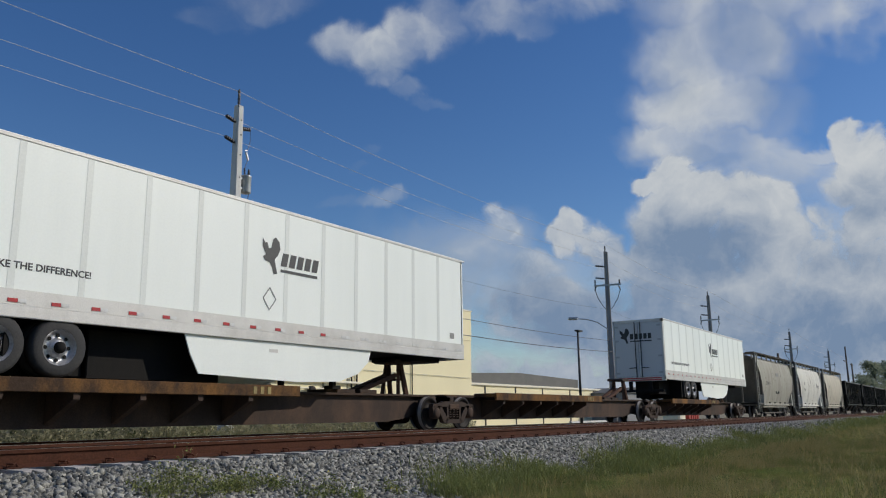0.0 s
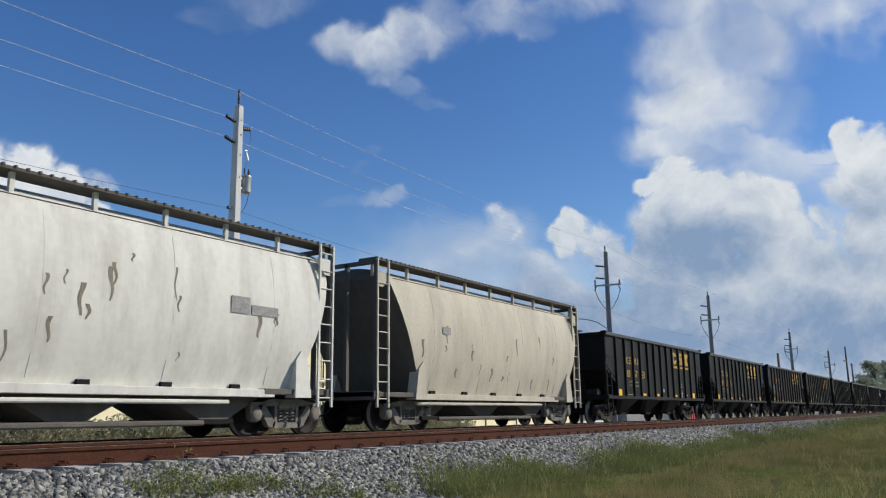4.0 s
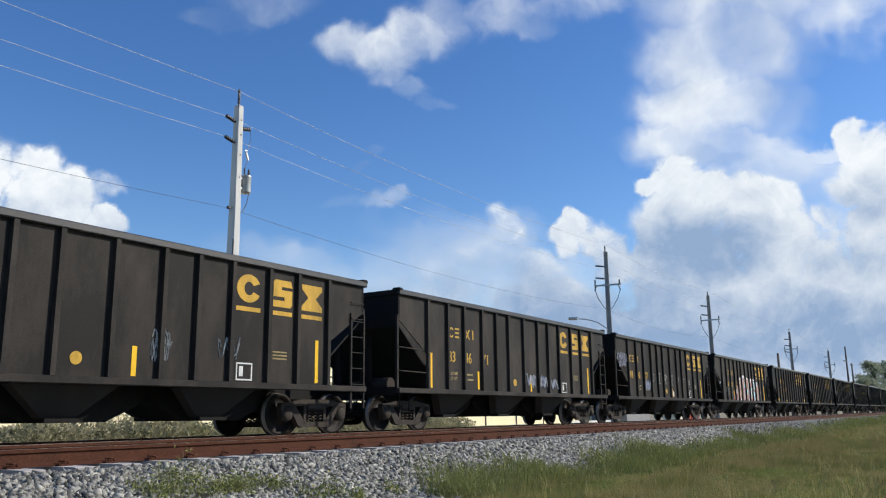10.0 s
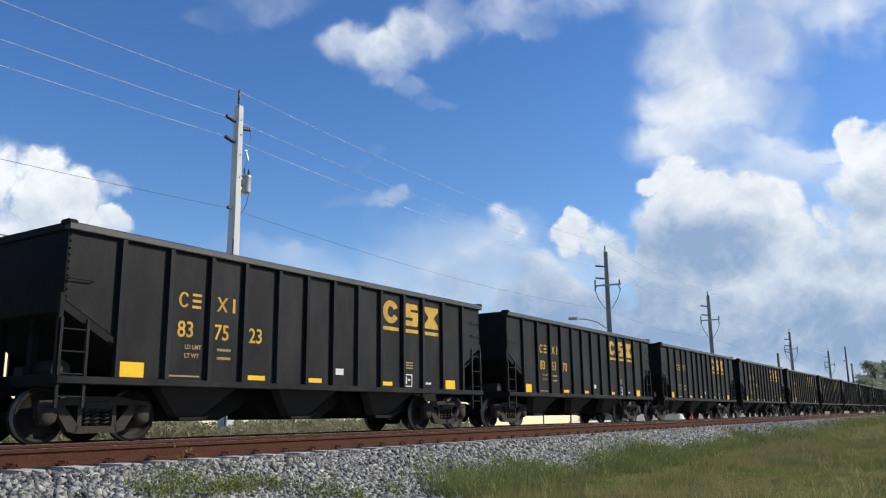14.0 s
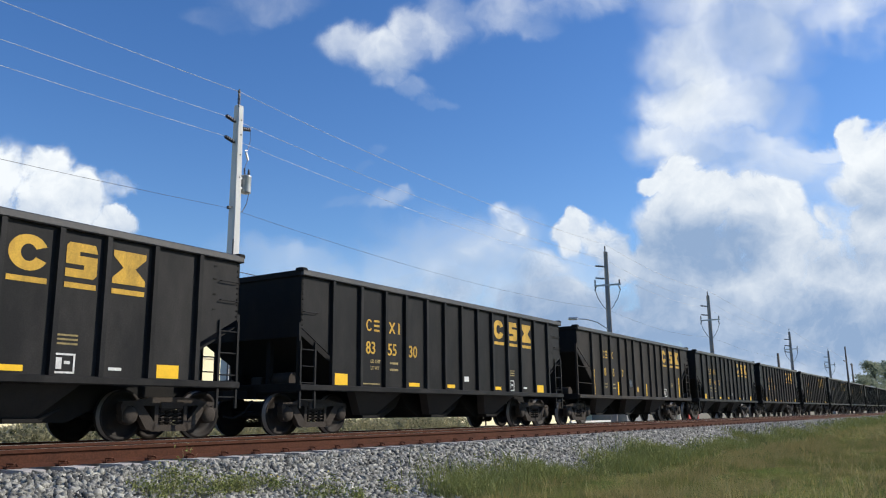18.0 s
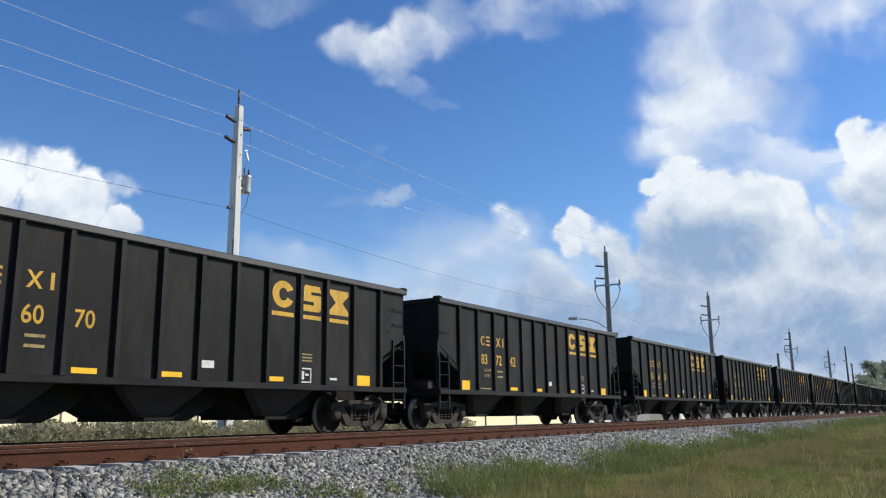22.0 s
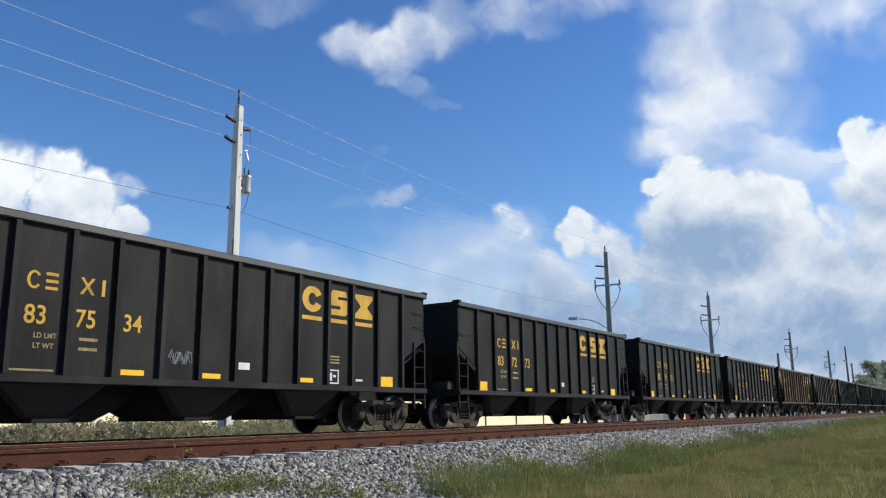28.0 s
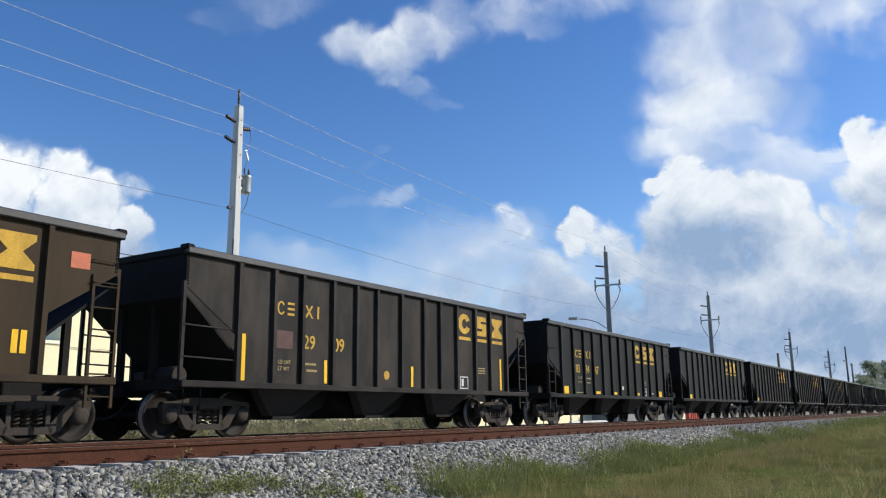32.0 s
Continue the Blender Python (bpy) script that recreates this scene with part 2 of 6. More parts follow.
def text_mesh(words, size, material, depth=0.004, stretch=1.0, bold=0.0):
    """Lettering as a thin mesh standing in the x, z plane and facing -y, its left foot at the origin."""
    cu = bpy.data.curves.new("lettering", "FONT")
    cu.body, cu.size, cu.extrude, cu.offset = words, size, depth, bold
    cu.resolution_u = 3
    ob = bpy.data.objects.new("lettering", cu)
    scene.collection.objects.link(ob)
    bpy.context.view_layer.update()
    me = bpy.data.meshes.new_from_object(ob.evaluated_get(bpy.context.evaluated_depsgraph_get()))
    bpy.data.objects.remove(ob)
    me.transform(Matrix.Rotation(radians(90), 4, "X") @ Matrix.Diagonal((stretch, 1, 1, 1)))
    me.materials.clear()
    me.materials.append(material)
    return me


def B():
    return bmesh.new()

# ---- sky: distant clouds on a backdrop that drifts slowly ----


def cloud_backdrop(name, blobs, wisp, seed, grey=(), rough=0.62, curl=1.0, bright=0.60, gain=1.5, lump_size=13.0, shade=1.5, broad=1.3):
    """A far curved sheet with clouds gathered round the given centres (u, w, half width, half height, thickness)."""
    m = bpy.data.materials.new(name)
    m.use_nodes = True
    t = m.node_tree
    t.nodes.remove(t.nodes["Principled BSDF"])
    N, K = t.nodes.new, t.links.new
    co = N("ShaderNodeTexCoord")
    sep = N("ShaderNodeSeparateXYZ")
    K(co.outputs["Object"], sep.inputs[0])

    def math_(op, a, b=None, clamp=False):
        n = N("ShaderNodeMath")
        n.operation, n.use_clamp = op, clamp
        for i, s in enumerate((a, b)):
            if s is None:
                continue
            if isinstance(s, (int, float)):
                n.inputs[i].default_value = s
            else:
                K(s, n.inputs[i])
        return n.outputs[0]

    depth = math_("MULTIPLY", sep.outputs["Z"], -1.0)
    u, w = math_("DIVIDE", sep.outputs["X"], depth), math_("DIVIDE", sep.outputs["Y"], depth)
    comb = N("ShaderNodeCombineXYZ")
    K(u, comb.inputs[0]), K(w, comb.inputs[1])
    comb.inputs[2].default_value = seed
    base = comb.outputs[0]

    def fbm(vec, scale, detail, rough=0.6):
        n = N("ShaderNodeTexNoise")
        n.inputs["Scale"].default_value, n.inputs["Detail"].default_value = scale, detail
        n.inputs["Roughness"].default_value = rough
        K(vec, n.inputs["Vector"])
        return n

    def warp(vec, scale, amount, detail=5):
        n = fbm(vec, scale, detail, 0.62)
        s = N("ShaderNodeVectorMath")
        s.operation = "SUBTRACT"
        K(n.outputs["Color"], s.inputs[0])
        s.inputs[1].default_value = (0.5, 0.5, 0.5)
        k = N("ShaderNodeVectorMath")
        k.operation = "SCALE"
        K(s.outputs[0], k.inputs[0])
        k.inputs["Scale"].default_value = amount
        a = N("ShaderNodeVectorMath")
        a.operation = "ADD"
        K(vec, a.inputs[0]), K(k.outputs[0], a.inputs[1])
        return a.outputs[0]

    def density(vec, spots):
        total = None
        for bu, bw, ru, rw, thick in spots:
            s = N("ShaderNodeVectorMath")
            s.operation = "SUBTRACT"
            K(vec, s.inputs[0])
            s.inputs[1].default_value = (bu, bw, seed)
            d = N("ShaderNodeVectorMath")
            d.operation = "MULTIPLY"
            K(s.outputs[0], d.inputs[0])
            d.inputs[1].default_value = (1 / ru, 1 / rw, 0)
            ln = N("ShaderNodeVectorMath")
            ln.operation = "LENGTH"
            K(d.outputs[0], ln.inputs[0])
            mr = N("ShaderNodeMapRange")
            mr.interpolation_type = "SMOOTHSTEP"
            mr.inputs["From Min"].default_value, mr.inputs["From Max"].default_value = 1.25, 0.45
            mr.inputs["To Max"].default_value = thick
            K(ln.outputs["Value"], mr.inputs["Value"])
            total = mr.outputs["Result"] if total is None else math_("MAXIMUM", total, mr.outputs["Result"])
        return total

    v1 = warp(warp(base, 5.0, 0.10 * curl, 4), 16.0, 0.055 * curl, 6)
    d1 = density(v1, blobs)
    n = fbm(v1, lump_size, 9, rough)
    lump = math_("MULTIPLY_ADD", n.outputs["Fac"], gain)
    lump.node.inputs[2].default_value = 0.63 - gain / 2
    dens = math_("MULTIPLY", d1, lump)
    soft = N("ShaderNodeMapRange")
    soft.interpolation_type = "SMOOTHSTEP"
    soft.inputs["From Min"].default_value, soft.inputs["From Max"].default_value = 0.04, 0.04 + wisp
    K(dens, soft.inputs["Value"])
    # the lit side: tone falls where more cloud lies towards the sun (up and to the right)
    off = N("ShaderNodeVectorMath")
    off.operation = "ADD"
    K(v1, off.inputs[0])
    off.inputs[1].default_value = (0.006, 0.020, 0)
    n_off = fbm(off.outputs[0], lump_size, 6, rough)
    n_low = fbm(base, 6.0, 4, 0.55)
    rel = math_("SUBTRACT", n.outputs["Fac"], n_off.outputs["Fac"])
    tone = math_("MULTIPLY_ADD", rel, shade)
    tone.node.inputs[2].default_value = bright
    tone = math_("ADD", tone, math_("MULTIPLY", math_("SUBTRACT", n_low.outputs["Fac"], 0.5), broad))
    tone = math_("ADD", tone, math_("MULTIPLY", w, 1.6))
    if grey:
        tone = math_("SUBTRACT", tone, density(warp(base, 9.0, 0.06, 5), grey))
    tone = math_("ADD", tone, 0.0, True)
    col = N("ShaderNodeMix")
    col.data_type = "RGBA"
    col.inputs["A"].default_value, col.inputs["B"].default_value = (0.29, 0.415, 0.62, 1), (0.92, 0.965, 1.0, 1)
    K(tone, col.inputs["Factor"])
    em = N("ShaderNodeEmission")
    K(col.outputs["Result"], em.inputs["Color"])
    tr = N("ShaderNodeBsdfTransparent")
    mix = N("ShaderNodeMixShader")
    K(soft.outputs["Result"], mix.inputs[0]), K(tr.outputs[0], mix.inputs[1]), K(em.outputs[0], mix.inputs[2])
    K(mix.outputs[0], t.nodes["Material Output"].inputs["Surface"])
    return m


def cloud_sheet(name, material, radius, u0, u1, w0, w1, label):
    bm = B()
    nu, nw = 24, 14
    grid = []
    for j in range(nw + 1):
        row = []
        for i in range(nu + 1):
            d = Vector((u0 + (u1 - u0) * i / nu, w0 + (w1 - w0) * j / nw, -1)).normalized()
            row.append(bm.verts.new(d * radius))
        grid.append(row)
    for j in range(nw):
        for i in range(nu):
            bm.faces.new((grid[j][i], grid[j][i + 1], grid[j + 1][i + 1], grid[j + 1][i])).smooth = True
    ob = solo(name, bm, material, label, "sky", "", "structure")
    ob.matrix_basis = POSE
    return ob


def sky_blob(px, py, rx, ry, thick):
    return ((px - 784) / 1430.4, (441 - py) / 1430.4, rx / 1430.4, ry / 1430.4, thick)


HIGH = [sky_blob(*b) for b in (
    (615, 82, 62, 42, 0.75), (680, 95, 85, 46, 0.85), (740, 62, 75, 55, 0.8), (790, 35, 60, 50, 0.6), (690, 130, 45, 26, 0.7), (725, 152, 40, 20, 0.65),
    (765, 172, 42, 14, 0.5), (880, 25, 90, 48, 0.65), (935, 45, 60, 30, 0.55), (1000, 18, 90, 36, 0.75), (1060, 5, 60, 30, 0.6), (470, 0, 120, 40, 0.4), (390, 30, 90, 30, 0.3),
    (600, 345, 45, 14, 0.5), (660, 352, 60, 20, 0.6), (700, 346, 28, 14, 0.6), (650, 400, 42, 62, 0.22), (655, 262, 22, 14, 0.28), (632, 288, 22, 12, 0.25),
    (1545, 30, 75, 55, 0.9), (1535, 75, 50, 45, 0.6))]
VEIL = [sky_blob(*b) for b in (
    (1290, -10, 200, 110, 1.0), (1270, 90, 175, 100, 1.05), (1255, 180, 165, 85, 1.15), (1190, 245, 120, 45, 1.0), (1290, 262, 170, 40, 1.0), (1410, 278, 165, 26, 0.9), (1345, 305, 150, 48, 1.0),
    (1370, 200, 80, 90, 0.6), (1440, 20, 90, 80, 0.8), (1440, 330, 130, 60, 0.7), (830, 440, 170, 90, 0.75), (720, 480, 160, 80, 0.6), (940, 480, 140, 70, 0.7),
    (480, 460, 150, 50, 0.5), (600, 500, 190, 70, 0.6), (1400, 420, 200, 120, 0.7))]
BANK = [sky_blob(*b) for b in (
    (1183, 312, 44, 36, 1.5), (1140, 322, 24, 18, 1.2), (1225, 335, 40, 30, 1.3), (1262, 338, 34, 28, 1.3), (1345, 350, 62, 40, 1.4), (1305, 370, 80, 50, 1.4), (1225, 400, 110, 90, 1.7),
    (1320, 440, 110, 110, 1.6), (1180, 400, 60, 70, 1.4), (1200, 480, 110, 80, 1.5), (1515, 232, 28, 20, 1.3), (1535, 262, 50, 38, 1.4), (1560, 310, 90, 70, 1.4), (1490, 330, 40, 34, 0.8),
    (1450, 385, 42, 30, 0.9), (1480, 425, 60, 34, 1.1), (1545, 400, 70, 60, 1.3), (1440, 460, 60, 36, 1.0), (1510, 500, 130, 80, 1.4),
    (1022, 398, 40, 30, 1.4), (1000, 420, 36, 34, 1.3), (1065, 428, 46, 40, 1.4), (1085, 460, 50, 40, 1.3), (872, 388, 30, 26, 0.55), (888, 415, 40, 46, 0.55), (850, 460, 90, 40, 0.4), (940, 480, 70, 36, 0.5),
    (1150, 470, 60, 34, 1.0), (1240, 530, 40, 34, 1.0), (1010, 560, 220, 70, 1.1), (1300, 610, 350, 120, 1.8), (1560, 620, 170, 110, 1.7), (790, 550, 200, 60, 0.7), (1300, 690, 600, 80, 1.5))]
LEFT = [sky_blob(*b) for b in ((25, 300, 58, 50, 1.0), (45, 350, 105, 58, 1.0), (155, 388, 48, 32, 1.0), (-120, 330, 150, 110, 1.0),
                               (150, 325, 60, 24, 0.3), (60, 450, 180, 80, 0.85), (250, 470, 120, 50, 0.6))]
GREY = [sky_blob(*q) for q in (
    (1240, 450, 150, 80, 0.78), (1310, 405, 90, 34, 0.34), (1040, 540, 200, 50, 0.3), (1300, 540, 200, 50, 0.3), (1150, 570, 270, 85, 0.52), (1420, 590, 270, 80, 0.50), (1190, 395, 50, 40, 0.25),
    (1050, 475, 70, 34, 0.36), (880, 510, 190, 62, 0.40), (1490, 470, 90, 40, 0.26), (1550, 350, 80, 50, 0.34), (640, 560, 200, 60, 0.5), (690, 125, 60, 25, 0.30), (960, 45, 60, 22, 0.3))]
VEIL_GREY = [sky_blob(*q) for q in ((1330, 50, 100, 80, 0.50), (1190, 110, 70, 100, 0.32), (1380, 150, 70, 90, 0.3), (1250, 275, 90, 14, 0.25), (830, 460, 200, 70, 0.20), (1440, 400, 140, 80, 0.2))]
LEFT_GREY = [sky_blob(*q) for q in ((60, 450, 220, 60, 0.55), (10, 380, 60, 40, 0.35), (100, 340, 50, 30, 0.2))]
high_clouds = cloud_sheet("backdrop_wisps", cloud_backdrop("cloud_wisps", HIGH, 1.0, 3.1, GREY[-2:], 0.5, 0.75, 0.42, 1.7, 10.0, 1.0, 0.8), 2640, -0.95, 1.0, -0.30, 0.75,
                          "small ragged white clouds on blue sky")
veil_clouds = cloud_sheet("backdrop_veil", cloud_backdrop("cloud_veil", VEIL, 0.92, 5.3, VEIL_GREY, 0.5, 1.0, 0.68, 1.25, 6.0, 0.7, 0.9), 2620, -0.95, 1.0, -0.30, 0.75,
                          "soft tall veil of white cloud over blue sky")
bank_clouds = cloud_sheet("backdrop_clouds", cloud_backdrop("cloud_bank", BANK, 0.60, 3.1, GREY, 0.6, 0.8, 0.66, 2.3, 15.0, 1.0, 0.8), 2600, -0.95, 1.0, -0.30, 0.75,
                          "towering cumulus bank with bright heads and grey bases")
left_clouds = cloud_sheet("backdrop_cumulus", cloud_backdrop("cloud_left", LEFT, 0.36, 7.7, LEFT_GREY, 0.6, 0.75, 0.78, 1.9, 15.0, 1.1, 0.8), 2560, -1.0, -0.25, -0.25, 0.35,
                          "bright white cumulus cloud low over the rooftops")

# ---- ground, ballast, track ----
GROUND_Z, TOP_Z = -0.75, -0.27


def ground_z(x, y):
    """Two ballasted tracks side by side, with a shoulder on the near side and another on the far side."""
    if -5.75 < y < 2.2:
        return TOP_Z if y > -1.6 else TOP_Z + 0.07
    if y <= -5.75:
        k = min(1.0, (-5.75 - y) / 1.55)
        return TOP_Z + 0.07 + (GROUND_Z - TOP_Z - 0.07) * k + (0.03 * noise.noise(Vector((x * 0.3, y * 0.3, 0.0))) if k == 1.0 else 0.0)
    if y < 3.9:
        return TOP_Z + (GROUND_Z - TOP_Z) * (y - 2.2) / 1.7
    return GROUND_Z + 0.03 * noise.noise(Vector((x * 0.3, y * 0.3, 0.0)))


def edge_y(x):
    """Where the grass meets the stones."""
    near = -7.12 + 0.16 * math.sin(x * 0.7) + 0.10 * math.sin(x * 1.9 + 1)
    return near - 0.42 * max(0.0, 11.0 - x) + min(0.75, 0.018 * max(0.0, x - 19.0))


def ground_material():
    m = mat("grass_soil", (0.085, 0.115, 0.03), 0.95, 0, 0.35, 0.45, (0.24, 0.195, 0.075), 0.9, 0.03, 1, 18, 0, 0.0)
    t = m.node_tree
    b = t.nodes["Principled BSDF"]
    old = b.inputs["Base Color"].links[0].from_socket
    geo = t.nodes.new("ShaderNodeNewGeometry")
    sep = t.nodes.new("ShaderNodeSeparateXYZ")
    t.links.new(geo.outputs["Position"], sep.inputs[0])
    n = t.nodes.new("ShaderNodeTexNoise")
    n.inputs["Scale"].default_value = 0.7
    add = t.nodes.new("ShaderNodeMath")
    add.operation = "MULTIPLY_ADD"
    t.links.new(n.outputs["Fac"], add.inputs[0])
    add.inputs[1].default_value = 2.4
    t.links.new(sep.outputs["Y"], add.inputs[2])
    # gravel bed from the toe of the near shoulder to past the far one, sandy soil beyond it
    near = t.nodes.new("ShaderNodeMapRange")
    near.inputs["From Min"].default_value, near.inputs["From Max"].default_value = -5.7, -5.1
    t.links.new(add.outputs[0], near.inputs["Value"])
    far = t.nodes.new("ShaderNodeMapRange")
    far.inputs["From Min"].default_value, far.inputs["From Max"].default_value = 5.0, 6.0
    t.links.new(add.outputs[0], far.inputs["Value"])
    for fac, col in ((near, (0.20, 0.195, 0.19)), (far, (0.30, 0.27, 0.20))):
        mix = t.nodes.new("ShaderNodeMix")
        mix.data_type = "RGBA"
        mix.inputs["B"].default_value = (*col, 1)
        t.links.new(fac.outputs["Result"], mix.inputs["Factor"])
        t.links.new(old, mix.inputs["A"])
        old = mix.outputs["Result"]
    t.links.new(old, b.inputs["Base Color"])
    return m


def ground():
    xs = [-2500, -900, -300, -100, -40] + [-30 + 1.5 * i for i in range(90)] + [110, 130, 160, 200, 260, 340, 450, 700, 1200, 2500]
    ys = [-2500, -900, -300, -100, -50, -30, -22] + [-18 + 0.75 * i for i in range(13)] + [-8.6, -8.0, -7.5, -7.3, -6.8, -6.2, -5.75, -4.5, -3.0, -1.61, -1.59, 0, 2.2, 2.8, 3.4, 3.9, 4.6,
          6, 8, 10, 13, 17, 22, 30, 45, 70, 120, 300, 900, 2500]
    verts = [(x, y, ground_z(x, y)) for x in xs for y in ys]
    n = len(ys)
    faces = [(i * n + j, (i + 1) * n + j, (i + 1) * n + j + 1, i * n + j + 1) for i in range(len(xs) - 1) for j in range(n - 1)]
    me = bpy.data.meshes.new("ground")
    me.from_pydata(verts, [], faces)
    me.materials.append(ground_material())
    return tagged(new("ground", me), "rough grass verge, gravel bed and sandy soil", "ground", "", "structure")


ground()


def island_tone(m, spread):
    """Vary a material from joined piece to joined piece."""
    t = m.node_tree
    b = t.nodes["Principled BSDF"]
    old = b.inputs["Base Color"].links[0].from_socket
    geo = t.nodes.new("ShaderNodeNewGeometry")
    mr = t.nodes.new("ShaderNodeMapRange")
    mr.inputs["To Min"].default_value, mr.inputs["To Max"].default_value = 1 - spread, 1 + spread
    t.links.new(geo.outputs["Random Per Island"], mr.inputs["Value"])
    hsv = t.nodes.new("ShaderNodeHueSaturation")
    t.links.new(mr.outputs["Result"], hsv.inputs["Value"])
    t.links.new(old, hsv.inputs["Color"])
    t.links.new(hsv.outputs["Color"], b.inputs["Base Color"])
    return m


island_tone(STONE, 0.85)


def stones(name, count, x0, x1, y0, y1, size, fall, label):
    """Loose angular stones, thinning out with x: octahedra of uneven corners, joined."""
    rng = np.random.default_rng(5 + count)
    x = x0 + (x1 - x0) * rng.random(count) ** fall
    y = y0 + (y1 - y0) * rng.random(count)
    keep = np.array([q > edge_y(p) - 0.25 for p, q in zip(x, y)])
    x, y = x[keep], y[keep]
    count = len(x)
    z = np.array([ground_z(a, b) for a, b in zip(x, y)])
    s = size * (0.55 + 0.75 * rng.random(count)) * (1 + 0.5 * (x - x0) / (x1 - x0))
    corner = np.array([(1, 0, 0), (0, 1, 0), (-1, 0, 0), (0, -1, 0), (0, 0, 1), (0, 0, -1)], float)
    pts = corner[None] * (0.55 + 0.75 * rng.random((count, 6, 1))) + 0.35 * (rng.random((count, 6, 3)) - 0.5)
    q = rng.normal(size=(count, 4))
    q /= np.linalg.norm(q, axis=1)[:, None]
    a, b, c, d = q.T
    rot = np.stack([1 - 2 * (c * c + d * d), 2 * (b * c - a * d), 2 * (b * d + a * c), 2 * (b * c + a * d), 1 - 2 * (b * b + d * d),
                    2 * (c * d - a * b), 2 * (b * d - a * c), 2 * (c * d + a * b), 1 - 2 * (b * b + c * c)], 1).reshape(-1, 3, 3)
    pts = np.einsum("nij,nkj->nki", rot, pts) * s[:, None, None]
    pts += np.stack([x, y, z + 0.25 * s], 1)[:, None]
    tri = np.array([(0, 1, 4), (1, 2, 4), (2, 3, 4), (3, 0, 4), (1, 0, 5), (2, 1, 5), (3, 2, 5), (0, 3, 5)])
    idx = (tri[None] + 6 * np.arange(count)[:, None, None]).reshape(-1)
    return joined(name, pts.reshape(-1, 3), idx, STONE, label, "gravel")


def joined(name, verts, idx, material, label, category):
    me = bpy.data.meshes.new(name)
    nt = len(idx) // 3
    me.vertices.add(len(verts))
    me.vertices.foreach_set("co", np.ascontiguousarray(verts, dtype=np.float32).reshape(-1))
    me.loops.add(len(idx))
    me.loops.foreach_set("vertex_index", idx.astype(np.int32))
    me.polygons.add(nt)
    me.polygons.foreach_set("loop_start", np.arange(0, 3 * nt, 3, dtype=np.int32))
    me.update(calc_edges=True)
    me.materials.append(material)
    return tagged(new(name, me), label, category, "", "stuff")


stones("ballast_stones", 52000, 3.5, 30, -7.5, -5.34, 0.045, 1.25, "loose grey crushed stone ballast heaped beside the rails")
stones("ballast_stones", 9000, 4.0, 12.5, -9.4, -7.3, 0.045, 1.0, "loose grey crushed stone spread at the foot of the bank")
stones("ballast_stones", 15000, 30, 120, -7.2, -5.34, 0.055, 1.4, "loose grey crushed stone ballast along the far track")
stones("ballast_stones", 6000, 4.5, 45, 0.9, 3.6, 0.045, 1.2, "loose grey crushed stone ballast behind the track")

RAIL_SHAPE = [(-0.075, -0.200), (0.075, -0.200), (0.075, -0.186), (0.016, -0.155), (0.010, -0.050), (0.037, -0.040),
              (0.037, -0.006), (0.028, 0.0), (-0.028, 0.0), (-0.037, -0.006), (-0.037, -0.040), (-0.010, -0.050), (-0.016, -0.155), (-0.075, -0.186)]


NEAR_Y, NEAR_UP = -4.0, 0.07      # the empty near track, a hand higher than the train's


def rail(y, up, label, group):
    bm = B()
    prism(bm, [(y + a, up + b) for a, b in RAIL_SHAPE], -60, 900, "x")
    ob = empty("rail", None, label, "rail", group)
    part("rail_body", bm, RAIL, ob)
    top = B()
    box(top, -60, 900, y - 0.026, y + 0.026, up, up + 0.002)
    part("running_surface", top, RAIL_TOP, ob, "wheel-polished steel running surface")
    return ob


for side in (-0.7535, 0.7535):
    rail(side, 0.0, "rust-brown steel rail on concrete ties", "rails under the train")
    rail(NEAR_Y + side, NEAR_UP, "rust-brown steel rail of the empty track", "rails of the empty track")

TIE_C = mat("pale_tie_concrete", (0.42, 0.38, 0.34), 0.9, 0, 0.15, 4, (0.26, 0.22, 0.19), 0.6, 0.008, 1, 40, 0.15)
tie_bm = B()
prism(tie_bm, [(-1.30, -0.42), (1.30, -0.42), (1.30, -0.215), (1.26, -0.202), (-1.26, -0.202), (-1.30, -0.215)], -0.13, 0.13, "x")
tie_mesh = mesh_of("tie", tie_bm, TIE_C)
clip_bm = B()
box(clip_bm, -0.09, 0.09, -0.15, 0.15, -0.202, -0.184, 0.006)
for cy in (-0.10, 0.10):
    tube(clip_bm, [(-0.06, cy, -0.18), (-0.05, cy * 0.7, -0.145), (0.0, cy * 1.2, -0.15), (0.05, cy * 0.7, -0.145), (0.06, cy, -0.18)], 0.022, 5)
clip_mesh = mesh_of("tie_plate", clip_bm, RAIL)
for count, ty, up, group in ((70, 0.0, 0.0, "ties under the train"), (90, NEAR_Y, NEAR_UP, "ties of the empty track")):
    for i in range(count):
        tie = tagged(new("tie", tie_mesh), "pale concrete tie bedded in grey ballast", "railroad tie", group)
        tie.location = (-1 + 0.61 * i, ty, up)
        for y in (-0.7535, 0.7535):
            plate = part("tie_plate", clip_mesh, None, tie)
            plate.location = (0, y, 0)

# ---- utility poles and wires beyond the track ----
POLE_Y = 9.0


def insulator(bm, p, d, length=0.38, r=0.07):
    """A ribbed insulator from p along d."""
    d = Vector(d).normalized()
    p = Vector(p)
    for k in range(5):
        c = p + d * (length * k / 5)
        bar(bm, c, c + d * length / 9, r * (2.0 if k else 1.2), None, 8)
    bar(bm, p, p + d * length, r, None, 6)


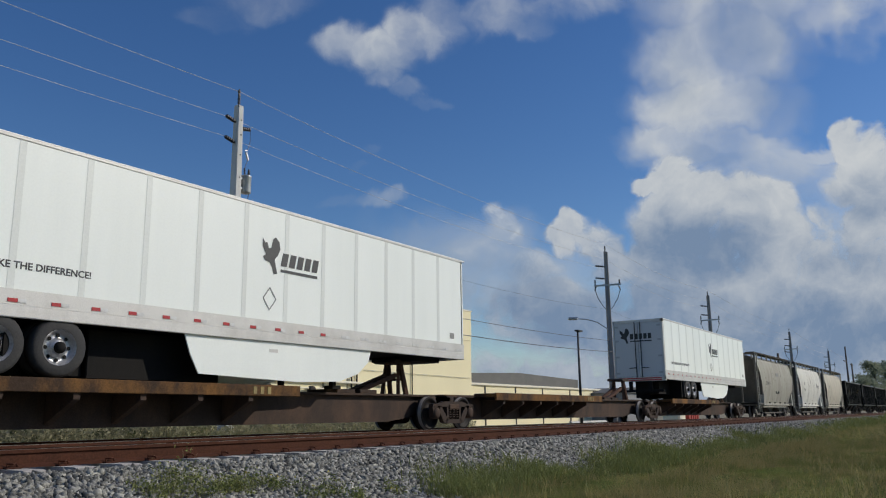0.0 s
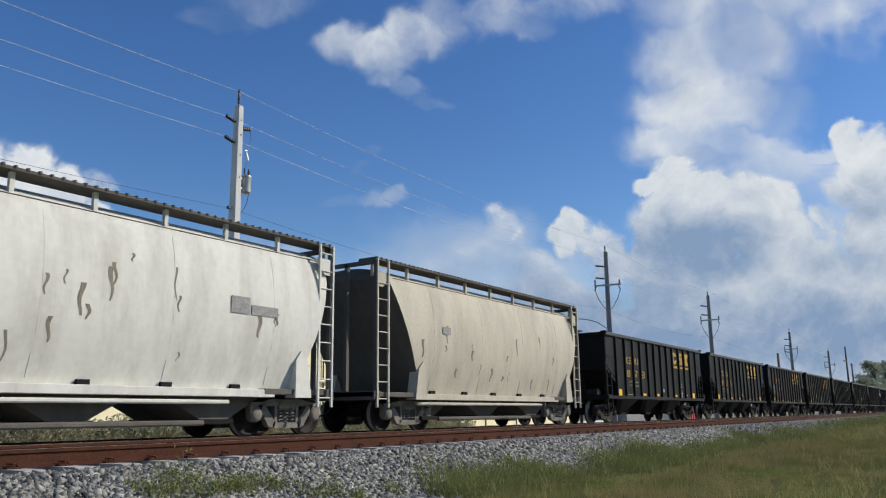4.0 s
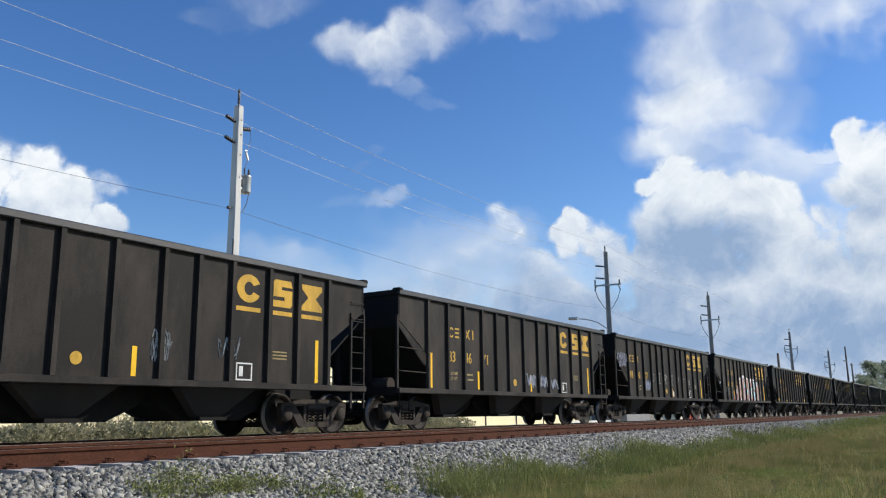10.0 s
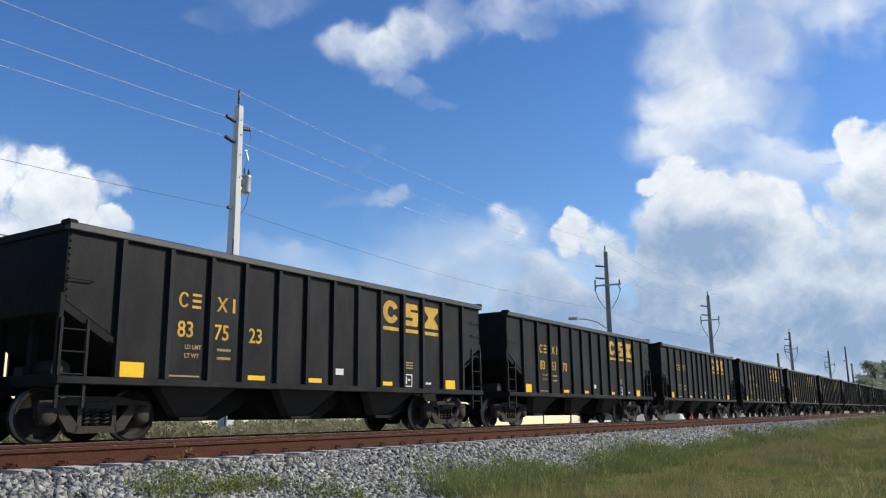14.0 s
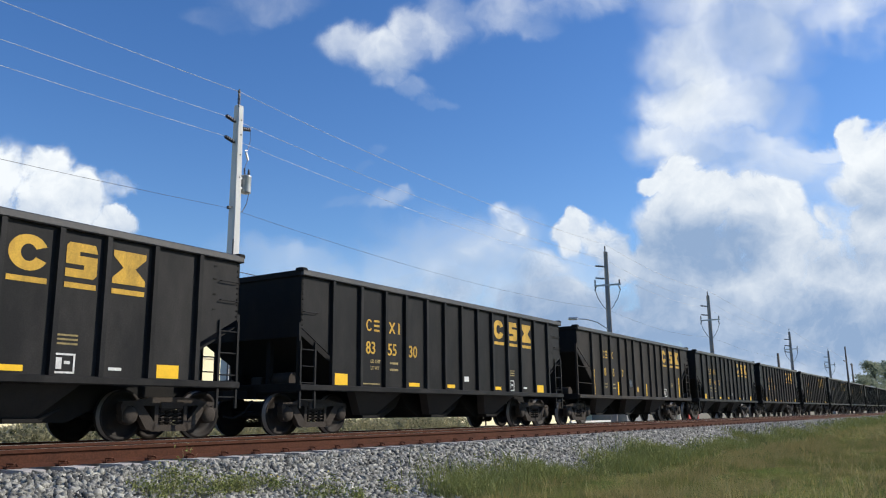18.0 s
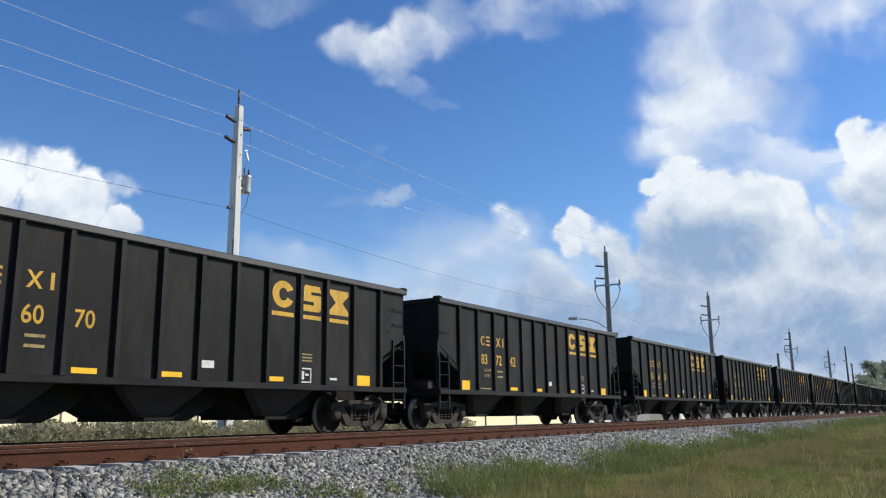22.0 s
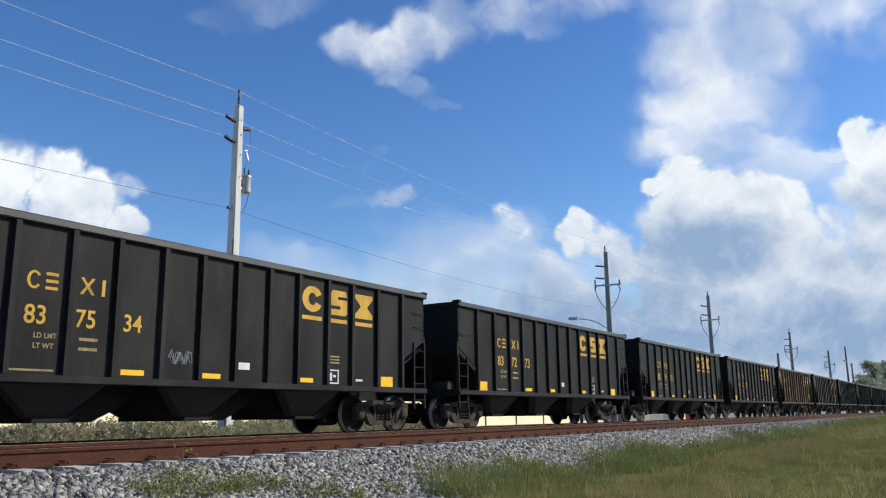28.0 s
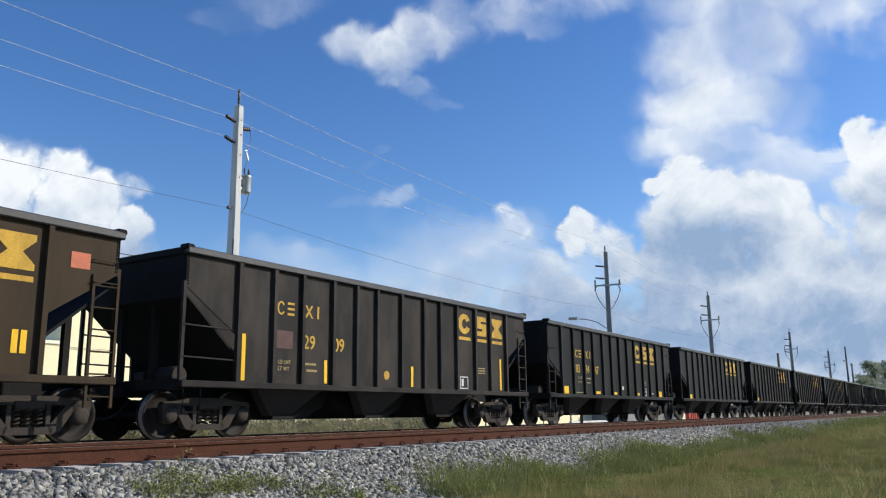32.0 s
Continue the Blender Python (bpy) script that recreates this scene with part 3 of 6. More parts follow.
def concrete_pole(x, top, label, near=True):
    ob = empty("utility_pole", pose(x, POLE_Y, GROUND_Z), label, "utility pole", "poles along the track")
    h = top - GROUND_Z
    bm = B()
    a, b = 0.24, 0.14
    ring = [[bm.verts.new((sx * w, sy * w, z)) for sx, sy in ((-1, -.75), (-.75, -1), (.75, -1), (1, -.75), (1, .75), (.75, 1), (-.75, 1), (-1, .75))]
            for w, z in ((a, 0), (b, h))]
    for i in range(8):
        bm.faces.new((ring[0][i], ring[0][(i + 1) % 8], ring[1][(i + 1) % 8], ring[1][i]))
    bm.faces.new(ring[1])
    part("shaft", bm, CONCRETE if near else POLE_GREY, ob)
    return ob, h


def pole_one():
    ob, h = concrete_pole(20.66, 12.3, "tall square grey concrete utility pole carrying a transformer")
    dark = DARK_MARK
    bm = B()
    insulator(bm, (-0.10, -0.1, h - 0.1), (0, 0, 1), 0.75, 0.06)
    part("top_insulator", bm, dark, ob, "dark pin insulator on the pole top")
    for z, s in ((11.62, -1), (11.42, 1), (10.78, -1)):
        bm = B()
        insulator(bm, (s * 0.15, 0, z - GROUND_Z), (s, 0, 0.22), 0.5, 0.08)
        part("line_insulator", bm, dark, ob, "dark horizontal line insulator")
    bm = B()
    lathe(bm, [(0.05, -0.36), (0.19, -0.34), (0.20, -0.30), (0.20, 0.28), (0.21, 0.30), (0.21, 0.34), (0.10, 0.39), (0.03, 0.40)],
          (0.42, -0.1, 9.20 - GROUND_Z), "z", 20)
    tank = part("transformer", bm, GALV, ob, "grey cylindrical pole transformer")
    for dx in (-0.08, 0.1):
        bm = B()
        insulator(bm, (0.42 + dx, -0.1, 9.57 - GROUND_Z), (dx, 0, 1), 0.28, 0.04)
        part("bushing", bm, dark, tank)
    bm = B()
    box(bm, 0.12, 0.28, -0.14, -0.06, 8.97 - GROUND_Z, 9.05 - GROUND_Z)
    box(bm, 0.12, 0.28, -0.14, -0.06, 9.37 - GROUND_Z, 9.45 - GROUND_Z)
    part("bracket", bm, GALV, ob)
    bm = B()
    bar(bm, (0.36, -0.1, 10.5 - GROUND_Z), (0.48, -0.1, 10.2 - GROUND_Z), 0.09, None, 8)
    bar(bm, (0.3, -0.1, 10.55 - GROUND_Z), (0.44, -0.1, 10.6 - GROUND_Z), 0.05, None, 6)
    part("fuse_cutout", bm, GALV, ob, "grey fuse cutout beside the pole")
    bm = B()
    pts = [(0.55, 11.45), (0.56, 11.0), (0.42, 10.55), (0.46, 10.2), (0.36, 9.95), (0.34, 9.8)]
    tube(bm, [(p[0], -0.1, p[1] - GROUND_Z) for p in pts], 0.022)
    pts = [(0.6, 9.77), (0.62, 9.07), (0.5, 8.47), (0.3, 8.12), (0.18, 8.07)]
    tube(bm, [(p[0], -0.1, p[1] - GROUND_Z) for p in pts], 0.03)
    part("lead_wire", bm, WIRE, ob)
    bm = B()
    bar(bm, (-0.34, -0.05, 8.14 - GROUND_Z), (-0.12, -0.05, 8.22 - GROUND_Z), 0.05, None, 6)
    bar(bm, (-0.40, -0.05, 8.14 - GROUND_Z), (-0.32, -0.05, 8.14 - GROUND_Z), 0.13, None, 8)
    part("neutral_bracket", bm, dark, ob)
    bm = B()
    bar(bm, (-0.22, -0.2, 0.1), (-0.15, -0.16, 7.7), 0.05, None, 6)
    part("conduit", bm, DARK_MARK, ob, "dark conduit running up the pole")
    for z in (11.7, 11.1, 10.3, 9.4, 8.2):
        bm = B()
        lathe(bm, [(0.03, -0.17), (0.03, -0.15)], (0.02, 0, z - GROUND_Z), "y", 8)
        part("bolt", bm, DARK_MARK, ob)


pole_one()


def line_pole(x, top, arms, label):
    ob, h = concrete_pole(x, top, label, False)
    ob.matrix_basis = pose(x, POLE_Y, GROUND_Z, 0, 0, -62)
    bm = B()
    insulator(bm, (-0.05, -0.1, h - 0.1), (0, 0, 1), 0.55, 0.06)
    part("top_insulator", bm, DARK_MARK, ob)
    for k in range(arms):
        bm = B()
        insulator(bm, (-0.12, 0, h - 1.15 - 0.95 * k), (-1, 0, 0.12), 0.75, 0.08)
        part("line_insulator", bm, DARK_MARK, ob)
    bm = B()
    zz = h - 2.6
    bar(bm, (-1.0, -0.1, zz - 0.05), (1.0, -0.1, zz + 0.05), 0.13)
    part("crossarm", bm, GALV, ob)
    for s in (-1, 1):
        bm = B()
        insulator(bm, (s * 0.92, -0.1, zz), (0, 0, 1), 0.42, 0.07)
        part("arm_insulator", bm, DARK_MARK, ob)
        bm = B()
        insulator(bm, (s * 0.85, -0.1, zz - 0.05), (s * 0.3, 0, -1), 0.4, 0.06)
        part("arm_insulator", bm, DARK_MARK, ob)
        bm = B()
        pts = [(s * 0.95, zz - 0.35), (s * 0.75, zz - 1.0), (s * 0.4, zz - 1.6), (s * 0.15, zz - 1.9)]
        tube(bm, [(p[0], -0.1, p[1]) for p in pts], 0.05)
        part("riser_cable", bm, DARK_MARK, ob)
    return ob, h


p2, h2 = line_pole(58.18, 12.6, 2, "grey concrete utility pole with a crossarm and cable risers")
bm = B()
pts = [(-0.1, 6.6), (-0.9, 7.15), (-1.7, 7.4), (-2.4, 7.45)]
tube(bm, [(a[0], -0.2, a[1] - GROUND_Z) for a in pts], 0.075, 8)
lamp_arm = part("lamp_arm", bm, GALV, p2, "curved grey street lamp arm")
bm = B()
box(bm, -3.1, -2.35, -0.36, -0.04, 7.37 - GROUND_Z, 7.57 - GROUND_Z, 0.06)
part("lamp_head", bm, GALV, lamp_arm, "grey cobra street lamp head")
line_pole(86.6, 12.5, 2, "grey concrete utility pole with a crossarm and cable risers")
line_pole(130.6, 12.1, 3, "distant grey concrete utility pole with crossarms")
line_pole(167.8, 11.4, 3, "distant grey concrete utility pole with crossarms")


def plain_pole(x, top, arm, label, two_sided=False, y=POLE_Y):
    ob = empty("utility_pole", pose(x, y, GROUND_Z), label, "utility pole", "poles along the track")
    h = top - GROUND_Z
    bm = B()
    lathe(bm, [(0.24, 0), (0.2, h * 0.5), (0.15, h)], (0, 0, 0), "z", 10)
    part("shaft", bm, WOOD, ob)
    bm = B()
    bar(bm, (-arm, 0, h - (0.3 if two_sided else 3.2)), (arm if two_sided else 0, 0, h - (0.3 if two_sided else 3.2)), 0.16)
    part("crossarm", bm, WOOD, ob)
    return ob


plain_pole(192.5, 13.8, 4.4, "distant wooden pole with a long side arm")
plain_pole(200.7, 10.6, 2.0, "distant wooden pole with a short crossarm", True)
plain_pole(123.2, 8.5, 0.3, "thin distant wooden pole", True, 9.5)
ob = empty("lamp_post", pose(53.6, POLE_Y + 0.6, GROUND_Z), "slim dark lamp post with a small flat head", "lamp post")
bm = B()
lathe(bm, [(0.11, 0), (0.07, 6.9)], (0, 0, 0), "z", 10)
part("post", bm, DARK_MARK, ob)
bm = B()
box(bm, -0.22, 0.55, -0.16, 0.16, 6.88, 7.0, 0.02)
part("lamp_head", bm, DARK_MARK, ob)


def wire(p, q, sag, r, label, material=None):
    bm = B()
    p, q = Vector(p), Vector(q)
    n = 14
    pts = [p.lerp(q, i / n) - Vector((0, 0, 4 * sag * (i / n) * (1 - i / n))) for i in range(n + 1)]
    tube(bm, pts, r, 5)
    solo("overhead_wire", bm, material or WIRE, label, "wire", "overhead wires")


PALE = "thin overhead power wire between poles"
spots = [(-22, 12.3), (20.66, 12.3), (58.18, 12.6), (86.6, 12.5), (130.6, 12.1), (167.8, 11.4), (205, 11.0)]
for (xa, ha), (xb, hb) in zip(spots, spots[1:]):
    wire((xa, POLE_Y, ha + 0.6), (xb, POLE_Y, hb + 0.6), 0.5, 0.020, PALE, ALU)
    wire((xa - 0.6, POLE_Y, ha - 0.6), (xb - 0.6, POLE_Y, hb - 0.6), 0.5, 0.017, PALE, ALU)
    wire((xa - 0.6, POLE_Y, ha - 1.4), (xb - 0.6, POLE_Y, hb - 1.4), 0.5, 0.017, PALE, ALU)
    wire((xa - 0.3, POLE_Y, 8.14), (xb - 0.3, POLE_Y, 8.14), 0.55, 0.014, "neutral wire between the poles")
    wire((xa, POLE_Y - 0.2, 5.74), (xb, POLE_Y - 0.2, 5.74), 0.3, 0.035, "thick black communication cable between poles")
    wire((xa, POLE_Y - 0.2, 4.92), (xb, POLE_Y - 0.2, 4.92), 0.35, 0.045, "thick black communication cable between poles")

ob = empty("splice_closure", pose(18.0, POLE_Y - 0.2, 4.78), "black cable splice closure hanging on the cable", "cable closure")
bm = B()
lathe(bm, [(0.04, -0.42), (0.09, -0.38), (0.10, 0.38), (0.04, 0.42)], (0, 0, 0), "x", 12)
part("closure_body", bm, DARK_MARK, ob)
bm = B()
tube(bm, [(0.42, 0, 0), (0.6, 0, -0.1), (0.62, 0, -1.2), (0.55, 0, -4.6)], 0.03, 5)
part("drop_cable", bm, DARK_MARK, ob)

# ---- the cream warehouse ----
WALL_Y = 30.0


def warehouse():
    ob = empty("warehouse", pose(0, WALL_Y, GROUND_Z), "long cream-painted warehouse with a stair tower and drainpipes", "building")
    g = -GROUND_Z
    bm = B()
    box(bm, 27.15, 72.6, 0.0, 40.0, 0, 7.95 + g)
    part("main_block", bm, CREAM, ob)
    bm = B()
    box(bm, 27.05, 69.0, -0.10, 40.1, 7.95 + g, 8.2 + g, 0.03)
    part("roof_edge", bm, CREAM_TRIM, ob, "pale metal roof edging")
    bm = B()
    box(bm, 69.0, 72.6, -0.06, 2.8, 7.95 + g, 11.0 + g)
    part("stair_tower", bm, CREAM, ob)
    bm = B()
    box(bm, 68.9, 72.7, -0.12, 2.9, 11.0 + g, 11.15 + g, 0.02)
    part("tower_coping", bm, CREAM_TRIM, ob)
    bm = B()
    box(bm, -30, 27.15, -0.05, 30.0, 0, 4.6 + g)
    part("low_wing", bm, CREAM, ob)
    bm = B()
    box(bm, -30, 27.15, -0.16, 30.1, 4.6 + g, 4.82 + g, 0.03)
    part("wing_coping", bm, CREAM_TRIM, ob, "pale coping along the low wing")
    for x in (33.9, 44.6, 52.6, 60.0, 27.4):
        bm = B()
        box(bm, x - 0.045, x + 0.045, -0.03, 0.02, 0, 7.9 + g)
        part("panel_joint", bm, JOINT, ob)
    for x in (-12, -3, 6, 15.5):
        bm = B()
        box(bm, x - 0.045, x + 0.045, -0.075, 0.0, 0, 4.55 + g)
        part("panel_joint", bm, JOINT, ob)
    for x, z in ((37.1, 6.6), (49.5, 6.4), (61.8, 6.5)):
        bm = B()
        bar(bm, (x, -0.12, 0.2), (x, -0.12, z + g), 0.12, None, 8)
        bar(bm, (x, -0.14, z + g), (x, -0.14, z + g + 0.55), 0.26, None, 8)
        part("vent_pipe", bm, TRUCK, ob, "dark vent pipe on the wall")
    bm = B()
    for p, q in (((53.0, 0.3), (53.0, 6.6)), ((53.0, 6.6), (53.7, 6.6)), ((53.7, 6.6), (53.7, 0.3))):
        bar(bm, (p[0], -0.15, p[1] + g), (q[0], -0.15, q[1] + g), 0.16, None, 8)
    part("looped_pipe", bm, TRUCK, ob, "dark looped pipe on the wall")
    bm = B()
    bar(bm, (27.2, -0.1, 4.5 + g), (72, -0.1, 4.1 + g), 0.05, None, 6)
    part("wall_conduit", bm, TRIM_GREY, ob)
    bm = B()
    bar(bm, (41, -0.25, 3.2 + g), (58, -0.25, 3.1 + g), 0.22, None, 8)
    bar(bm, (41, -0.25, 2.6 + g), (56, -0.25, 2.55 + g), 0.12, None, 8)
    bar(bm, (58, -0.25, 3.1 + g), (58.4, -0.25, 0.5 + g), 0.22, None, 8)
    part("service_pipe", bm, CREAM_TRIM, ob, "pale horizontal service pipe along the wall")
    bm = B()
    box(bm, 34.0, 34.8, -0.75, -0.2, 4.5 + g, 5.0 + g, 0.06)
    bar(bm, (34.4, -0.3, 4.6 + g), (34.2, 0.0, 4.1 + g), 0.1)
    part("flood_light", bm, GREY_PANEL, ob, "grey wall flood light")
    bm = B()
    lathe(bm, [(0.2, 0), (0.6, -0.1), (0.66, -0.45), (0.6, -0.52), (0.3, -0.4), (0.1, -0.35)], (35.7, 0, 3.1 + g), "y", 20)
    part("wall_fan", bm, CREAM_TRIM, ob, "round white wall fan housing")
    for x, z in ((43.2, 2.5), (48.0, 2.4)):
        bm = B()
        lathe(bm, [(0.1, 0), (0.35, -0.1), (0.38, -0.4), (0.2, -0.45)], (x, 0, z + g), "y", 14)
        part("wall_vent", bm, TRUCK, ob)
    for i in range(6):
        bm = B()
        bar(bm, (20.3 + 1.0 * i, -0.12, 0.5 + g), (20.3 + 1.0 * i, -0.12, 3.9 + g), 0.08, None, 6)
        part("wall_pipe", bm, TRUCK, ob)


JOINT = mat("brown_joint_sealant", (0.16, 0.13, 0.09), 0.85, 0, 0.15, 3, None, 0.3, 0.002)
TRIM_GREY = mat("grey_cream_conduit", (0.5, 0.47, 0.38), 0.7, 0, 0.1, 3, None, 0.3, 0.002)
warehouse()


def low_building():
    ob = empty("low_building", pose(0, WALL_Y + 1, GROUND_Z), "low cream building with a dark flat roof and grey shutters", "building")
    g = -GROUND_Z
    bm = B()
    box(bm, 72.8, 120.0, 0, 26, 0, 3.5 + g)
    part("wall", bm, CREAM, ob)
    bm = B()
    box(bm, 72.8, 120.2, -0.2, 0.05, 3.5 + g, 3.75 + g, 0.03)
    part("wall_coping", bm, CREAM_TRIM, ob)
    bm = B()
    prism(bm, [(72.8, 3.5 + g), (120, 3.5 + g), (120, 5.6 + g), (100, 6.0 + g), (72.8, 5.0 + g)], 8.0, 26.0, "y")
    part("roof", bm, DARK_ROOF, ob, "dark sloping roof behind the parapet")
    for x in (77, 84, 91, 99, 107):
        bm = B()
        box(bm, x - 0.09, x + 0.09, -0.08, 0, 0, 3.45 + g)
        part("pilaster", bm, DARK_MARK, ob)
    for x in (81, 88, 95):
        bm = B()
        box(bm, x - 0.5, x + 0.5, -0.35, -0.002, 2.0 + g, 2.6 + g, 0.05)
        part("wall_unit", bm, TRUCK, ob, "dark box unit fixed to the wall")
    ob2 = empty("grey_shed", pose(106, WALL_Y - 4, GROUND_Z), "small grey sheet-metal shed beside the pole", "shed")
    bm = B()
    box(bm, 0, 9, 0, 6, 0, 3.1 + g, 0.03)
    part("wall", bm, GREY_PANEL, ob2)
    bm = B()
    prism(bm, [(-0.3, 3.1 + g), (9.3, 3.1 + g), (4.5, 3.9 + g)], -0.3, 6.3, "y")
    part("roof", bm, DARK_ROOF, ob2)


low_building()
# ---- the train ----
RUN = []        # (thing, place of its front end along the track at 0 s)


def wheelset(truck, x):
    """An axle with two flanged wheels, turning on its truck."""
    bm = B()
    for s in (-1, 1):
        prof = [(0.07, s * 0.60), (0.10, s * 0.68), (0.16, s * 0.70), (0.36, s * 0.735), (0.385, s * 0.70), (0.485, s * 0.69), (0.485, s * 0.715),
                (0.462, s * 0.725), (0.457, s * 0.83), (0.39, s * 0.83), (0.37, s * 0.775), (0.17, s * 0.80), (0.12, s * 0.86), (0.07, s * 0.87)]
        lathe(bm, prof, (0, 0, 0), "y", 28)
    lathe(bm, [(0.075, -1.05), (0.075, 1.05)], (0, 0, 0), "y", 10)
    bm.faces.ensure_lookup_table()
    for f in bm.faces:
        c = f.calc_center_median()
        if 0.73 < abs(c.y) < 0.829 and math.hypot(c.x, c.z) > 0.42:
            f.material_index = 1
    me = mesh_of("wheelset", bm, WHEEL)
    me.materials.append(TREAD)
    ob = part("wheelset", me, None, truck, "dark flanged wheels with polished treads on an axle")
    ob.location = (x, 0, 0.457)
    return ob


def side_frame(truck, y, material, fine=True):
    bm = B()
    a, b = (y - 0.07, y + 0.07)
    prism(bm, [(-1.10, 0.62), (-1.06, 0.70), (-0.72, 0.72), (-0.45, 0.78), (0.45, 0.78), (0.72, 0.72), (1.06, 0.70), (1.10, 0.62), (0.55, 0.63), (-0.55, 0.63)], a, b)
    prism(bm, [(-0.86, 0.66), (-0.66, 0.66), (-0.33, 0.28), (-0.38, 0.16), (-0.54, 0.20)], a, b)
    prism(bm, [(0.86, 0.66), (0.66, 0.66), (0.33, 0.28), (0.38, 0.16), (0.54, 0.20)], a, b)
    prism(bm, [(-0.42, 0.16), (0.42, 0.16), (0.40, 0.28), (-0.40, 0.28)], a, b)
    for s in (-1, 1):
        prism(bm, [(s * 0.29, 0.28), (s * 0.37, 0.28), (s * 0.37, 0.64), (s * 0.29, 0.64)], a, b)
        prism(bm, [(s * 1.10, 0.64), (s * 1.04, 0.34), (s * 0.98, 0.34), (s * 0.97, 0.64)], a, b)
        prism(bm, [(s * 0.74, 0.64), (s * 0.76, 0.36), (s * 0.82, 0.36), (s * 0.84, 0.64)], a, b)
    f = part("side_frame", bm, material, truck)
    if not fine:
        return f
    for s in (-1, 1):
        bm = B()
        sy = math.copysign(1, y)
        lathe(bm, [(0.16, sy * -0.10), (0.17, sy * 0.02), (0.15, sy * 0.09), (0.09, sy * 0.12), (0.03, sy * 0.125)], (0.9 * s, y, 0.457), "y", 14)
        part("axle_bearing", bm, material, truck, "round axle bearing cap")
    bm = B()
    for k in (-0.19, 0.0, 0.19):
        pts = []
        for i in range(25):
            an = i * 2 * math.pi / 6
            pts.append((k + 0.075 * math.cos(an), y + 0.075 * math.sin(an), 0.29 + 0.27 * i / 24))
        tube(bm, pts, 0.034, 4)
    part("coil_spring", bm, material, truck)
    bm = B()
    box(bm, -0.26, 0.26, y - 0.1, y + 0.1, 0.56, 0.70, 0.02)
    part("bolster_end", bm, material, truck)
    return f


def truck(parent, x, material=None, fine=True):
    """A two-axle freight truck, under a car's end."""
    material = material or TRUCK
    bm = B()
    box(bm, -0.2, 0.2, -0.98, 0.98, 0.5, 0.74, 0.03)
    box(bm, -0.5, 0.5, -0.5, 0.5, 0.36, 0.44)
    ob = part("truck", bm, material, parent, "dusty cast-steel two-axle truck")
    ob.location = (x, 0, 0)
    for y in (-1.0, 1.0):
        side_frame(ob, y, material, fine)
    for s in (-0.89, 0.89):
        wheelset(ob, s)
    return ob


def coupler(parent, x, s):
    bm = B()
    box(bm, min(x, x + s * 0.62), max(x, x + s * 0.62), -0.08, 0.08, 0.80, 0.98)
    box(bm, min(x + s * 0.5, x + s * 0.80), max(x + s * 0.5, x + s * 0.80), -0.14, 0.14, 0.74, 1.02, 0.04)
    part("coupler", bm, SOOT_SHADE, parent)
    bm = B()
    pts = [(0.1, -0.35, 0.75), (0.35, -0.38, 0.5), (0.6, -0.3, 0.38), (0.78, -0.2, 0.42)]
    tube(bm, [(x + s * p[0], p[1], p[2]) for p in pts], 0.05, 6)
    part("air_hose", bm, SOOT_SHADE, parent)


def ladder(parent, x0, x1, y, z0, z1, n, material, name="ladder"):
    bm = B()
    for x in (x0, x1):
        bar(bm, (x, y, z0), (x, y, z1), 0.05)
    for i in range(n):
        z = z0 + (z1 - z0) * (i + 0.5) / n
        bar(bm, (x0, y, z), (x1, y, z), 0.03, None, 6)
    return part(name, bm, material, parent)


